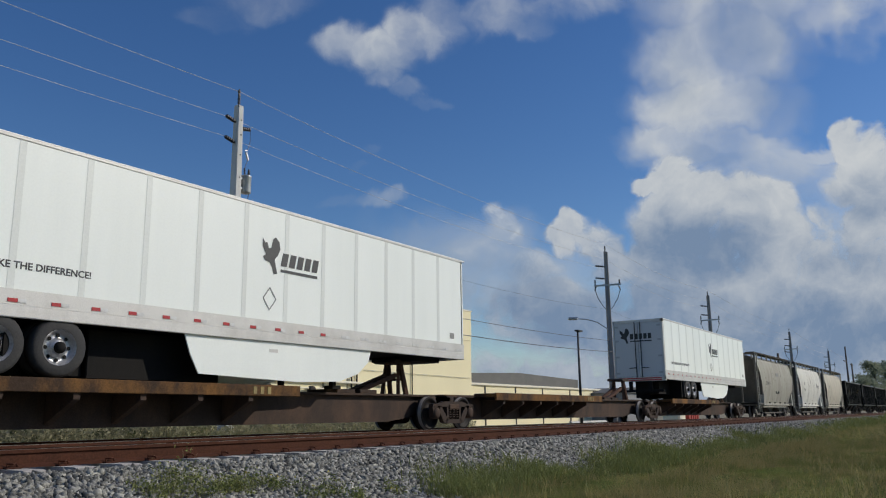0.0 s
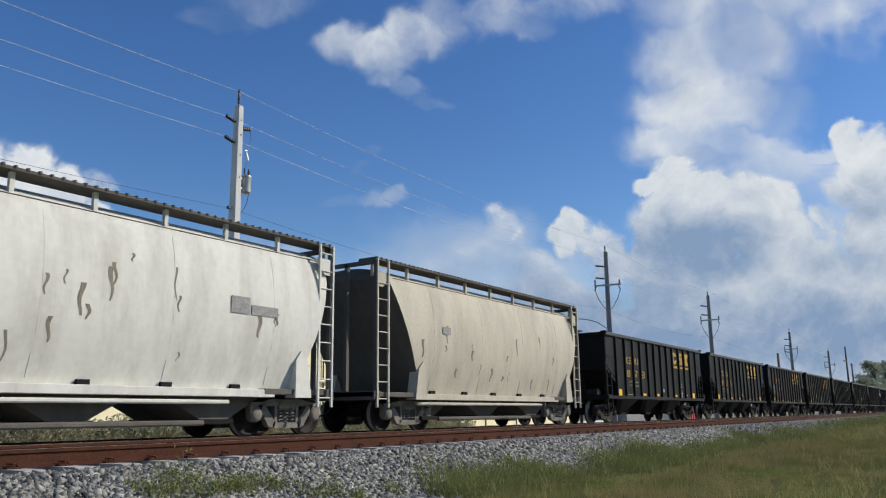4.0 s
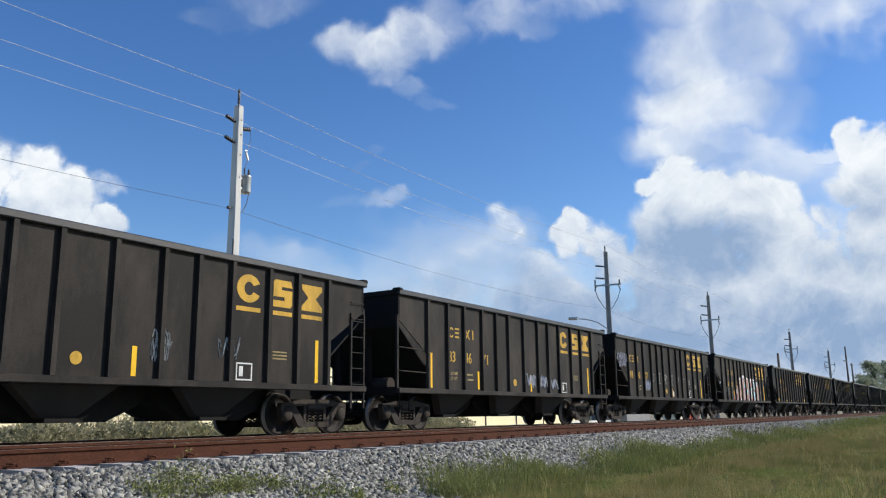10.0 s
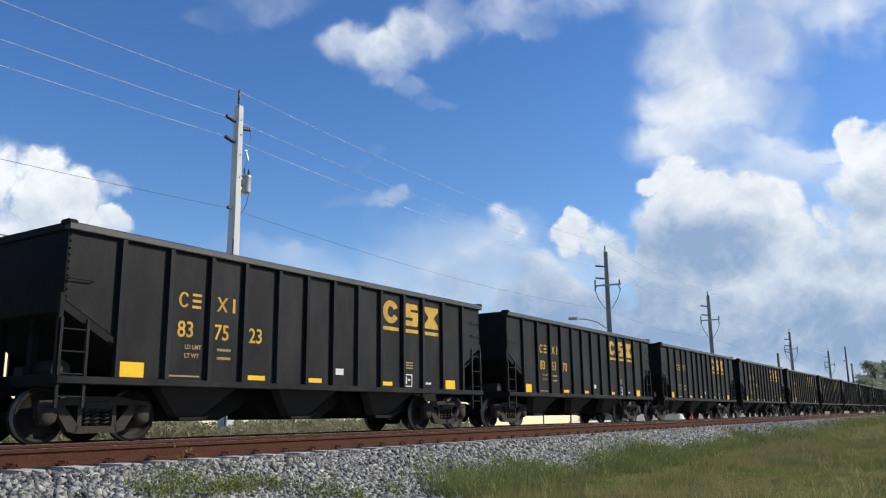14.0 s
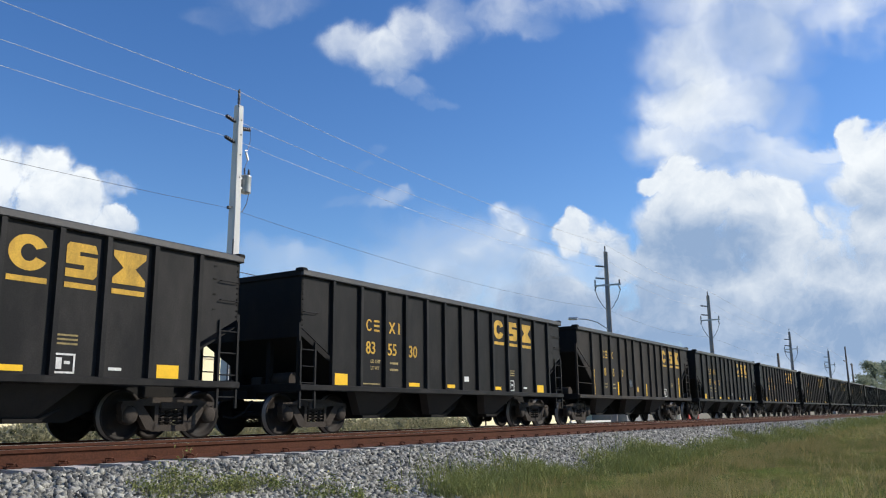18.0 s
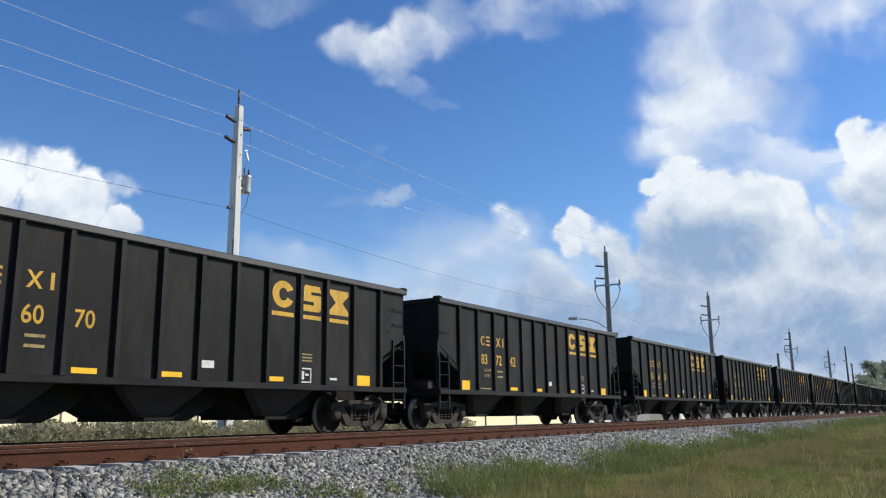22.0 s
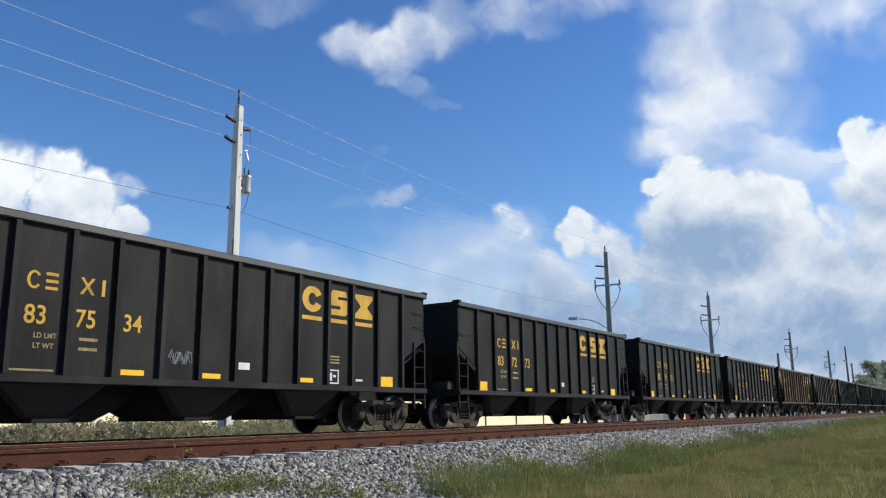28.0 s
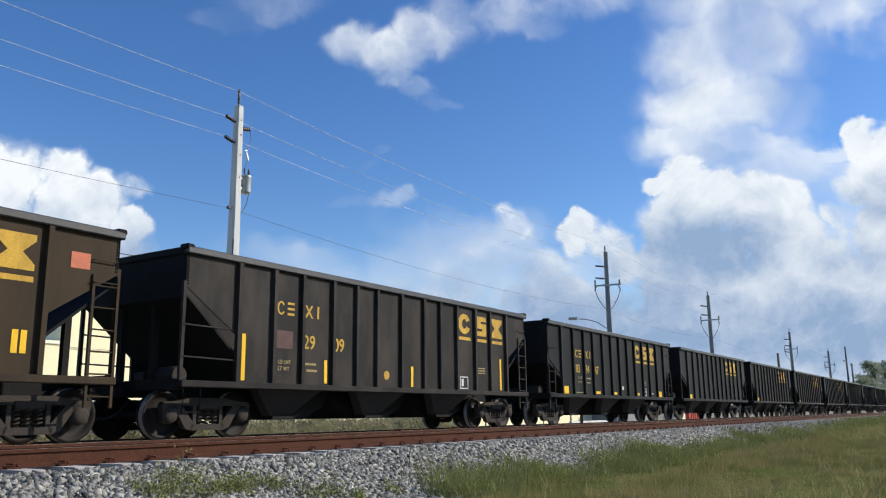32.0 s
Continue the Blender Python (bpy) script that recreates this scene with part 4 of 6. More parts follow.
def open_hopper(length, cut, ribs, paint, older, label, fine=True):
    """An open-top coal car, its front end at x = 0. cut: how far up and in the sides are cut away at the ends."""
    ob = empty("hopper_car", None, label, "freight car", "open coal hopper cars")
    W, top, sill = 1.60, 3.60, 0.955
    cz, ch = cut
    ci, ce = ribs[0], length - ribs[-1]         # the end panels
    for y in (-W, W):
        s = math.copysign(1, y)
        bm = B()
        prism(bm, [(0.06, top - 0.1), (0.06, cz), (ci, ch), (ci, sill + 0.1), (length - ce, sill + 0.1), (length - ce, ch),
                   (length - 0.06, cz), (length - 0.06, top - 0.1)], y, y - s * 0.03)
        part("side_sheet", bm, paint, ob)
        bm = B()
        box(bm, 0, length, min(y + s * 0.09, y - s * 0.05), max(y + s * 0.09, y - s * 0.05), top - 0.14, top, 0.02)
        part("top_chord", bm, CHORD, ob)
        bm = B()
        box(bm, 0.0, length, min(y + s * 0.08, y - s * 0.06), max(y + s * 0.08, y - s * 0.06), sill, sill + 0.13, 0.015)
        part("side_sill", bm, paint, ob)
        for x in ribs if fine or s < 0 else ():
            bm = B()
            prism(bm, [(x - 0.058, y), (x - 0.045, y + s * 0.08), (x + 0.045, y + s * 0.08), (x + 0.058, y)], sill + 0.13, top - 0.14, "z")
            part("rib", bm, paint, ob)
    # end sheets: soot plus the shade of the ends, both in the colour
    for e, sgn in ((0.0, 1), (length, -1)):
        bm = B()
        box(bm, min(e, e + sgn * 0.10), max(e, e + sgn * 0.10), -W - 0.05, W + 0.05, top - 0.14, top, 0.02)
        box(bm, min(e + sgn * 0.05, e + sgn * 0.08), max(e + sgn * 0.05, e + sgn * 0.08), -W, W, cz - 0.2, top - 0.1)
        part("end_sheet", bm, SOOT_SHADE, ob)
        bm = B()
        prism(bm, [(e + sgn * 0.05, cz - 0.15), (e + sgn * 0.1, cz - 0.15), (e + sgn * 2.05, sill + 0.15), (e + sgn * 2.0, sill + 0.1)], -W + 0.02, W - 0.02)
        part("slope_sheet", bm, SOOT_SHADE, ob)
        bm = B()
        box(bm, min(e, e + sgn * 0.16), max(e, e + sgn * 0.16), -W, W, sill - 0.04, sill + 0.16, 0.015)
        box(bm, min(e, e + sgn * 2.0), max(e, e + sgn * 2.0), -0.35, 0.35, sill - 0.15, sill + 0.15)
        part("end_sill", bm, SOOT_SHADE, ob)
        for y in (-W + 0.03, W - 0.03):
            bm = B()
            bar(bm, (e + sgn * 0.04, y, sill + 0.1), (e + sgn * 0.04, y, cz + 0.1), 0.07)
            part("corner_post", bm, paint, ob)
            if not fine:
                continue
            yo = y + math.copysign(0.04, y)
            bm = B()
            if older and sgn > 0:
                # two long rungs span the cut-away corner, with a stirrup below
                bar(bm, (e + 0.04, yo, 1.52), (e + ci, yo, 1.50), 0.035, None, 6)
                bar(bm, (e + 0.04, yo, 2.12), (e + ci * 0.85, yo, 2.10), 0.035, None, 6)
                part("grab_iron", bm, paint, ob)
                bm = B()
                tube(bm, [(e + 0.1, yo, sill), (e + 0.1, yo, 0.5), (e + 0.5, yo, 0.5), (e + 0.5, yo, sill)], 0.04, 6)
                part("stirrup", bm, SOOT_SHADE, ob)
            else:
                ladder(ob, e + sgn * 0.05, e + sgn * 0.52, yo, sill - 0.38, cz - (0.05 if sgn < 0 else 0.30), 6 if older else 4, paint)
                for k in range(2 if sgn < 0 else 1):
                    z = 2.66 + 0.38 * k
                    tube(bm, [(e + sgn * 0.10, y, z), (e + sgn * 0.10, yo + math.copysign(0.05, y), z), (e + sgn * 0.55, yo + math.copysign(0.05, y), z), (e + sgn * 0.55, y, z)], 0.022, 5)
                part("grab_iron", bm, paint, ob)
            if y < 0:
                bm = B()
                for k in range(10):
                    lathe(bm, [(0.022, 0.0), (0.016, -0.014), (0.002, -0.016)], (e + sgn * 0.10, -W, cz + 0.05 + (top - 0.25 - cz) * k / 9), "y", 6)
                part("rivet_row", bm, SOOT_SHADE, ob)
            bm = B()
            box(bm, min(e + sgn * -0.03, e + sgn * 0.17), max(e + sgn * -0.03, e + sgn * 0.17), y - 0.12, y + 0.12, top - 0.06, top + 0.045, 0.03)
            part("corner_cap", bm, SOOT_SHADE, ob)
        for yy in (-0.5, 0.5):
            bm = B()
            bar(bm, (e + sgn * 0.25, yy, sill + 0.1), (e + sgn * 0.25, yy, cz - 0.25), 0.12)
            part("end_post", bm, SOOT_SHADE, ob)
    # brake gear on the front platform
    bm = B()
    lathe(bm, [(0.17, -0.35), (0.18, -0.33), (0.18, 0.33), (0.17, 0.35)], (0.42, -0.75, 1.2), "y", 14)
    box(bm, 0.3, 0.55, -0.2, 0.15, 1.02, 1.3, 0.03)
    part("brake_cylinder", bm, TRUCK, ob)
    # discharge bays
    w = (length - 4.2) / 3
    for k in range(3):
        x0 = 2.1 + w * k
        bm = B()
        prism(bm, [(x0 - 0.1, sill + 0.1), (x0 + w + 0.1, sill + 0.1), (x0 + w - 0.25, 0.62), (x0 + w * 0.72, 0.34), (x0 + w * 0.28, 0.34), (x0 + 0.25, 0.62)], -0.6, 0.6)
        bay = part("discharge_bay", bm, SOOT_SHADE, ob)
        for y in (-1.0, 1.0) if fine else (-1.0,):
            bm = B()
            s = math.copysign(1, y)
            for p in ((x0 + 0.05, sill, 1.42), (x0 + w * 0.62, sill, 1.42), (x0 + w * 0.46, 0.42, 0.98), (x0 + w * 0.27, 0.42, 0.98)):
                bm.verts.new((p[0], s * p[2], p[1]))
                bm.verts.new((p[0], s * (p[2] - 0.25), p[1]))
            v = list(bm.verts)
            for f in ((0, 2, 4, 6), (1, 7, 5, 3), (0, 1, 3, 2), (2, 3, 5, 4), (4, 5, 7, 6), (6, 7, 1, 0)):
                bm.faces.new([v[q] for q in f])
            bmesh.ops.recalc_face_normals(bm, faces=bm.faces)
            part("bay_side", bm, BAY, bay, "sloping side plate of the bay")
            bm = B()
            box(bm, x0 + w * 0.28, x0 + w * 0.5, min(s * 0.7, s * 1.02), max(s * 0.7, s * 1.02), 0.34, 0.42, 0.01)
            bar(bm, (x0 + w * 0.48, s * 1.0, 0.4), (x0 + w * 0.58, s * 1.1, 0.58), 0.05)
            part("gate_lock", bm, SOOT_SHADE, bay)
    bm = B()
    box(bm, 1.9, length - 1.9, -0.25, 0.25, 0.7, 1.05)
    box(bm, 2.0, length - 2.0, -W + 0.1, W - 0.1, 1.05, 1.2)
    part("centre_sill", bm, SOOT_SHADE, ob)
    truck(ob, 1.18, None, fine), truck(ob, length - 1.12, None, fine)
    if fine:
        coupler(ob, 0.0, -1), coupler(ob, length, 1)
    return ob


def plaque(x0, x1, z0, z1, material, parent, name, y=-1.604, label=""):
    bm = B()
    box(bm, x0, x1, y - 0.003, y + 0.003, z0, z1)
    return part(name, bm, material, parent, label)


def ring_shape(bm, cx, cz, rx, rz, w, y, gap=0.0):
    """A flat oval ring; gap is the half angle left open towards +x."""
    n = 22
    angles = [gap + (2 * math.pi - 2 * gap) * i / n for i in range(n + 1)]
    a = [bm.verts.new((cx + rx * math.cos(q), y, cz + rz * math.sin(q))) for q in angles]
    b = [bm.verts.new((cx + (rx - w) * math.cos(q), y, cz + (rz - w * 0.75) * math.sin(q))) for q in angles]
    for i in range(n):
        bm.faces.new((a[i], a[i + 1], b[i + 1], b[i]))


def emblem(ob, panels):
    """The yellow emblem: a split oval ring, a stepped block and an hourglass, each over a bar, one to a panel."""
    y = -1.606
    for k in range(3):
        x0 = panels[k] + 0.13
        x1 = x0 + (0.66, 0.57, 0.66)[k]
        bm = B()
        cx = (x0 + x1) / 2
        if k == 0:
            ring_shape(bm, cx, 2.98, (x1 - x0) / 2, 0.29, 0.20, y, 0.45)
        elif k == 1:
            prism(bm, [(x0 + 0.05, 3.27), (x1 - 0.05, 3.27), (x1, 3.13), (x0 + 0.24, 3.13), (x0 + 0.24, 3.06), (x1, 3.06), (x1, 2.75), (x1 - 0.06, 2.69), (x0, 2.69),
                       (x0, 2.83), (x1 - 0.24, 2.83), (x1 - 0.24, 2.91), (x0, 2.91), (x0, 3.21)], y, y - 0.002)
        else:
            prism(bm, [(x0, 3.27), (x1, 3.27), (x1, 3.17), (cx + 0.12, 2.98), (x1, 2.79), (x1, 2.69), (x0, 2.69), (x0, 2.79), (cx - 0.12, 2.98), (x0, 3.17)], y, y - 0.002)
        box(bm, x0, x1, y - 0.003, y, 2.51, 2.60)
        part("emblem", bm, YELLOW, ob, "yellow painted emblem shape over a bar")


def reporting(ob, starts, z):
    """Plain small shapes where the owner's mark is painted: ring and bars on one panel, cross and post on the next."""
    y = -1.606
    for k in range(4):
        a = starts[k // 2] + 0.31 * (k % 2)
        bm = B()
        if k == 0:
            ring_shape(bm, a + 0.12, z + 0.14, 0.12, 0.145, 0.05, y, 0.6)
        elif k == 1:
            for q in (0.0, 0.115, 0.23):
                box(bm, a, a + 0.21, y - 0.002, y, z + q, z + q + 0.05)
        elif k == 2:
            for p, q in (((a, z), (a + 0.21, z + 0.28)), ((a + 0.21, z), (a, z + 0.28))):
                prism(bm, [(p[0] - 0.03, p[1]), (p[0] + 0.03, p[1]), (q[0] + 0.03, q[1]), (q[0] - 0.03, q[1])], y - 0.001 * (1 if p[0] == a else 2), y)
        else:
            box(bm, a + 0.06, a + 0.125, y - 0.002, y, z, z + 0.28)
        part("reporting_mark", bm, YELLOW, ob)


def markings_a(ob, length):
    emblem(ob, RIBS_A[8:11])
    reporting(ob, (2.34, 3.28), 2.43)
    plaque(1.18, 1.66, 1.10, 1.36, REFLECT, ob, "reflector")
    plaque(11.42, 11.90, 1.10, 1.34, REFLECT, ob, "reflector")
    for x in (4.12, 5.86, 8.50):
        plaque(x, x + 0.47, 1.13, 1.225, REFLECT, ob, "reflector")
    plaque(6.76, 7.08, 1.33, 1.47, WHITE_MARK, ob, "data_plate", label="small white data plate")
    plaque(10.45, 10.70, 1.20, 1.25, WHITE_MARK, ob, "data_plate")
    bm = B()
    for a in ((9.42, 9.45, 1.12, 1.44), (9.80, 9.83, 1.12, 1.44), (9.42, 9.83, 1.12, 1.15), (9.42, 9.83, 1.41, 1.44), (9.50, 9.60, 1.19, 1.37), (9.64, 9.74, 1.27, 1.32)):
        box(bm, a[0], a[1], -1.607, -1.601, a[2], a[3])
    part("stencil_box", bm, WHITE_MARK, ob, "white outlined stencil box")
    for x, z in ((3.30, 1.66), (3.30, 1.50)):
        plaque(x, x + 0.34, z, z + 0.05, FADED_YELLOW, ob, "stencil_line")
    for words, z in (("LD LMT", 1.66), ("LT WT", 1.50)):
        small = part("stencil_line", text_mesh(words, 0.115, FADED_YELLOW, 0.001, 1.0, 0.003), None, ob)
        small.location = (2.52, -1.604, z)
    for z in (1.72, 1.65, 1.58):
        plaque(9.42, 9.85, z, z + 0.03, FADED_YELLOW, ob, "stencil_line")
    plaque(2.1, 2.9, 1.14, 1.17, FADED_YELLOW, ob, "stencil_line")
    # rivets and lift lugs on the rear end panel
    for z in (2.45, 2.75, 3.05, 3.3):
        plaque(12.62, 12.70, z, z + 0.025, SOOT_SHADE, ob, "lug", y=-1.61)


def markings_b(ob, length):
    emblem(ob, RIBS_B[9:12])
    reporting(ob, (2.46, 3.34), 2.54)
    for x, z in ((1.50, 2.05), (3.98, 1.64), (7.35, 1.64), (12.05, 2.06)):
        plaque(x, x + 0.10, 1.12, z, REFLECT, ob, "reflector")
    bm = B()
    lathe(bm, [(0.001, -0.003), (0.11, -0.003), (0.11, 0.003)], (6.3, -1.605, 1.38), "y", 16, False)
    part("round_mark", bm, YELLOW, ob)
    bm = B()
    for a in ((9.75, 9.78, 1.12, 1.47), (10.15, 10.18, 1.12, 1.47), (9.75, 10.18, 1.12, 1.15), (9.75, 10.18, 1.44, 1.47), (9.83, 9.93, 1.2, 1.4)):
        box(bm, a[0], a[1], -1.607, -1.601, a[2], a[3])
    part("stencil_box", bm, WHITE_MARK, ob, "white outlined stencil box")
    for x, z in ((3.36, 1.50), (3.40, 1.36)):
        plaque(x, x + 0.34, z, z + 0.05, FADED_YELLOW, ob, "stencil_line")
    for words, z in (("LD LMT", 1.50), ("LT WT", 1.36)):
        small = part("stencil_line", text_mesh(words, 0.115, FADED_YELLOW, 0.001, 1.0, 0.003), None, ob)
        small.location = (2.52, -1.604, z)
    for z in (1.72, 1.65, 1.58):
        plaque(RIBS_B[10] + 0.16, RIBS_B[10] + 0.58, z, z + 0.03, FADED_YELLOW, ob, "stencil_line")


LEN_A, LEN_B = 13.34, 13.80
CUT_A, CUT_B = (2.32, 1.74), (2.84, 2.00)      # how high the corner cut begins at the end and at the first rib
RIBS_A = [6.67 + q for q in (-5.59, -4.57, -3.60, -2.73, -1.77, -0.89, 0.0, 0.89, 1.77, 2.73, 3.60, 4.57, 5.59)]
RIBS_B = [6.90 + q for q in (-5.54, -4.55, -3.68, -2.66, -1.81, -1.02, 0.0, 1.02, 1.81, 2.66, 3.68, 4.55, 5.54)]
car_a = open_hopper(LEN_A, CUT_A, RIBS_A, BLACK, False, "black open-top coal hopper car with yellow markings")
markings_a(car_a, LEN_A)
car_b = open_hopper(LEN_B, CUT_B, RIBS_B, BLACK_B, True, "older faded black coal hopper car with yellow bars")
markings_b(car_b, LEN_B)
car_far = open_hopper(LEN_A, CUT_A, RIBS_A, BLACK, False, "black open-top coal hopper car far down the train", False)
emblem(car_far, RIBS_A[8:11])
plaque(1.26, 1.72, 1.04, 1.29, REFLECT, car_far, "reflector")
RUSTY = "rusty brown coal hopper car with yellow markings"

# number, kind, where its rear end is at 0 s
CARS = [("835753", "a", 113.25), ("836363", "a", 128.31), ("837411", "a", 143.19), ("837257", "a", 158.22), ("835930", "a", 173.13),
        ("813502", "b", 188.73), ("834671", "b", 203.85), ("484007", "b", 218.85), ("808082", "b", 233.82), ("836628", "a", 248.70),
        ("837523", "a", 263.58), ("836370", "a", 278.52), ("", "a", 293.48), ("837039", "a", 308.43), ("835548", "a", 323.45),
        ("835530", "a", 338.51), ("484587", "b", 353.72), ("836443", "a", 368.43), ("835295", "a", 383.37), ("836070", "a", 398.46),
        ("837242", "a", 413.34), ("836613", "a", 428.33), ("837314", "a", 443.25), ("835216", "a", 458.31), ("837007", "a", 473.14),
        ("", "a", 488.28), ("837534", "a", 503.42), ("837273", "a", 518.38), ("835932", "a", 533.34), ("836615", "a", 548.32),
        ("821415", "b", 563.44), ("__2909", "b", 578.59), ("838447", "a", 593.55)]
CARS += [("", "far", 593.55 + 14.96 * k) for k in range(1, 24)]

PAIRS = {}


def pair_mesh(two):
    if two not in PAIRS:
        PAIRS[two] = text_mesh(two, 0.42, YELLOW, 0.002, 0.93, 0.005)
    return PAIRS[two]


made = {}
for number, kind, rear in CARS:
    src, length = {"a": (car_a, LEN_A), "b": (car_b, LEN_B), "far": (car_far, LEN_A)}[kind]
    car = copy_thing(src, pose(rear - length, 0, 0))
    made[number] = car
    RUN.append((car, rear - length))
    if number:
        for k in range(3):
            two = number[2 * k:2 * k + 2]
            if "_" in two:
                continue
            num = part("car_number", pair_mesh(two), None, car)
            num.location = ((2.33, 3.20, 4.10)[k] if kind == "a" else (2.40, 3.28, 4.28)[k], -1.606, 1.88 if kind == "a" else 1.86)
for tmpl in (car_a, car_b, car_far):
    for o in (*tmpl.children_recursive, tmpl):
        bpy.data.objects.remove(o)
for o in made["808082"].children:
    if o.name.startswith("reporting_mark") or o.name.startswith("car_number"):
        o.location.x += 0.14
for number in ("484007", "821415"):
    for o in made[number].children:
        if o.name.startswith("reporting_mark") or o.name.startswith("car_number"):
            o.location.x -= 0.86
for number in ("484007", "484587"):
    bpy.data.objects.remove([o for o in made[number].children if o.name.startswith("reporting_mark")][-1])
rusty = made["821415"]
rusty["label"] = RUSTY
for car, bars in ((rusty, ((1.40, 1.90, 2.62), (6.06, 1.46, 1.88), (8.32, 1.38, 1.84), (9.66, 1.44, 1.84), (11.98, 1.40, 1.76), (12.12, 1.40, 1.76))),
                  (made["484007"], ((1.50, 1.12, 2.05), (5.16, 1.14, 1.62), (7.14, 1.10, 1.52), (8.84, 1.12, 1.56), (11.98, 1.12, 2.06)))):
    for o in [o for o in car.children if o.name.startswith("reflector")]:
        bpy.data.objects.remove(o)
    for x, z0, z1 in bars:
        plaque(x, x + 0.10, z0, z1, REFLECT, car, "reflector")
plaque(3.36, 3.88, 1.74, 1.83, FADED_YELLOW, rusty, "stencil_line")
bm = B()
for a in ((7.12, 7.72, 2.16, 2.18), (7.12, 7.72, 2.42, 2.44), (7.12, 7.14, 2.18, 2.42), (7.70, 7.72, 2.18, 2.42), (7.22, 7.62, 2.33, 2.36), (7.22, 7.58, 2.24, 2.27)):
    box(bm, a[0], a[1], -1.607, -1.601, a[2], a[3])
part("stencil_box", bm, FADED_YELLOW, rusty, "thin yellow outlined stencil box")
plaque(6.98, 7.42, 1.16, 1.40, WHITE_MARK, made["484007"], "painted_patch", y=-1.6025, label="small white painted patch")
for o in rusty.children_recursive:
    if o.data and o.data.materials and o.data.materials[0] == BLACK_B:
        o.data = o.data.copy()
        o.data.materials[0] = BROWN


# ---- covered hoppers ----


def covered_hopper(length, paint, label, marks):
    ob = empty("covered_hopper_car", None, label, "freight car", "covered hopper cars")
    prof = [(1.30, 0.92), (1.36, 1.15), (1.50, 1.6), (1.57, 2.05), (1.60, 2.5), (1.585, 2.95), (1.52, 3.4), (1.43, 3.75), (1.36, 3.94), (0.9, 4.16), (0.45, 4.24), (0, 4.26)]

    def inset(z, front):
        k = max(0.0, (3.95 - z) / 2.9)
        return 0.75 + 1.40 * k ** 1.2 if front else 0.20 + 0.95 * k ** 1.6

    bm = B()
    n = 12
    rows = []
    for sgn in (-1, 1):
        for (y, z) in (prof if sgn < 0 else prof[-2::-1]):
            a, b = inset(z, True), inset(z, False)
            rows.append([bm.verts.new((a + (length - a - b) * i / n, sgn * y, z)) for i in range(n + 1)])
    for a, b in zip(rows, rows[1:]):
        for i in range(n):
            bm.faces.new((a[i], a[i + 1], b[i + 1], b[i])).smooth = True
    bmesh.ops.recalc_face_normals(bm, faces=bm.faces)
    shell = part("body", bm, paint, ob)
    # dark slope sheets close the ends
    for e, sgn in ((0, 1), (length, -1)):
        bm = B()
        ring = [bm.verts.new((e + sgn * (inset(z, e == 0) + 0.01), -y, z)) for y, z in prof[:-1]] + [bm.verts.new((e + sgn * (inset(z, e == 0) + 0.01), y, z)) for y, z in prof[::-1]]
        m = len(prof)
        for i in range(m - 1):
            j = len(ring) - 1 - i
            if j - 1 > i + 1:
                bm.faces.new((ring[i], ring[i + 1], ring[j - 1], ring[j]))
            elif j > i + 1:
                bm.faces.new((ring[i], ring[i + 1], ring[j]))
        part("end_slope", bm, CEMENT_END, ob, "dark sloping end sheet")
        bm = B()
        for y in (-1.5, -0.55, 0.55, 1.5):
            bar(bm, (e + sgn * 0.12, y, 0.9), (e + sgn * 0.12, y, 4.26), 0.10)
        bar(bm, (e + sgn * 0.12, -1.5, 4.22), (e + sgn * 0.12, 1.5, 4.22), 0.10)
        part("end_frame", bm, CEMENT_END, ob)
        for y in (-1.56, 1.56):
            ladder(ob, e + sgn * 0.1, e + sgn * 0.55, y, 0.6, 4.3, 9, paint)
            bm = B()
            prism(bm, [(e + sgn * 0.1, 3.6), (e + sgn * 0.35, 3.6), (e + sgn * 0.6, 3.85), (e + sgn * 0.6, 3.97), (e + sgn * 0.1, 3.97)], y - math.copysign(0.06, y), y - math.copysign(0.02, y))
            part("corner_gusset", bm, paint, ob)
            bm = B()
            g0 = 1.75 if e == 0 else 0.75
            prism(bm, [(e + sgn * g0, 0.8), (e + sgn * (g0 + 0.5), 0.8), (e + sgn * (g0 + 0.5), 1.6), (e + sgn * (g0 + 0.35), 1.8), (e + sgn * (g0 + 0.15), 1.6)], y - math.copysign(0.3, y), y)
            part("side_gusset", bm, paint, ob)
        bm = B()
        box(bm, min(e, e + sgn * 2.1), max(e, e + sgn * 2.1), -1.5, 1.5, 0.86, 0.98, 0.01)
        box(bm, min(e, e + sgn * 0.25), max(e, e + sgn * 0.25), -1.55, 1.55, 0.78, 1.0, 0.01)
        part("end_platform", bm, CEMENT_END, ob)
    for y in (-1.40, 1.40):
        bm = B()
        box(bm, 1.8, length - 1.8, y - 0.09, y + 0.09, 0.80, 0.96, 0.01)
        part("side_sill", bm, paint, ob)
        for k in range(5):
            bm = B()
            x = 2.8 + (length - 5.6) * k / 4
            box(bm, x - 0.12, x + 0.12, y - math.copysign(-0.06, y) - 0.05, y - math.copysign(-0.06, y) + 0.05, 0.96, 1.05)
            part("jacking_bracket", bm, SOOT_SHADE, ob)
        bm = B()
        bar(bm, (2.0, y, 0.70), (length - 3.0, y, 0.70), 0.09, None, 8)
        part("air_pipe", bm, paint, ob)
    bm = B()
    tube(bm, [(1.0, -1.375, 3.92), (length - 0.4, -1.375, 3.92)], 0.02, 4)
    part("long_seam", bm, CEMENT_END, ob)
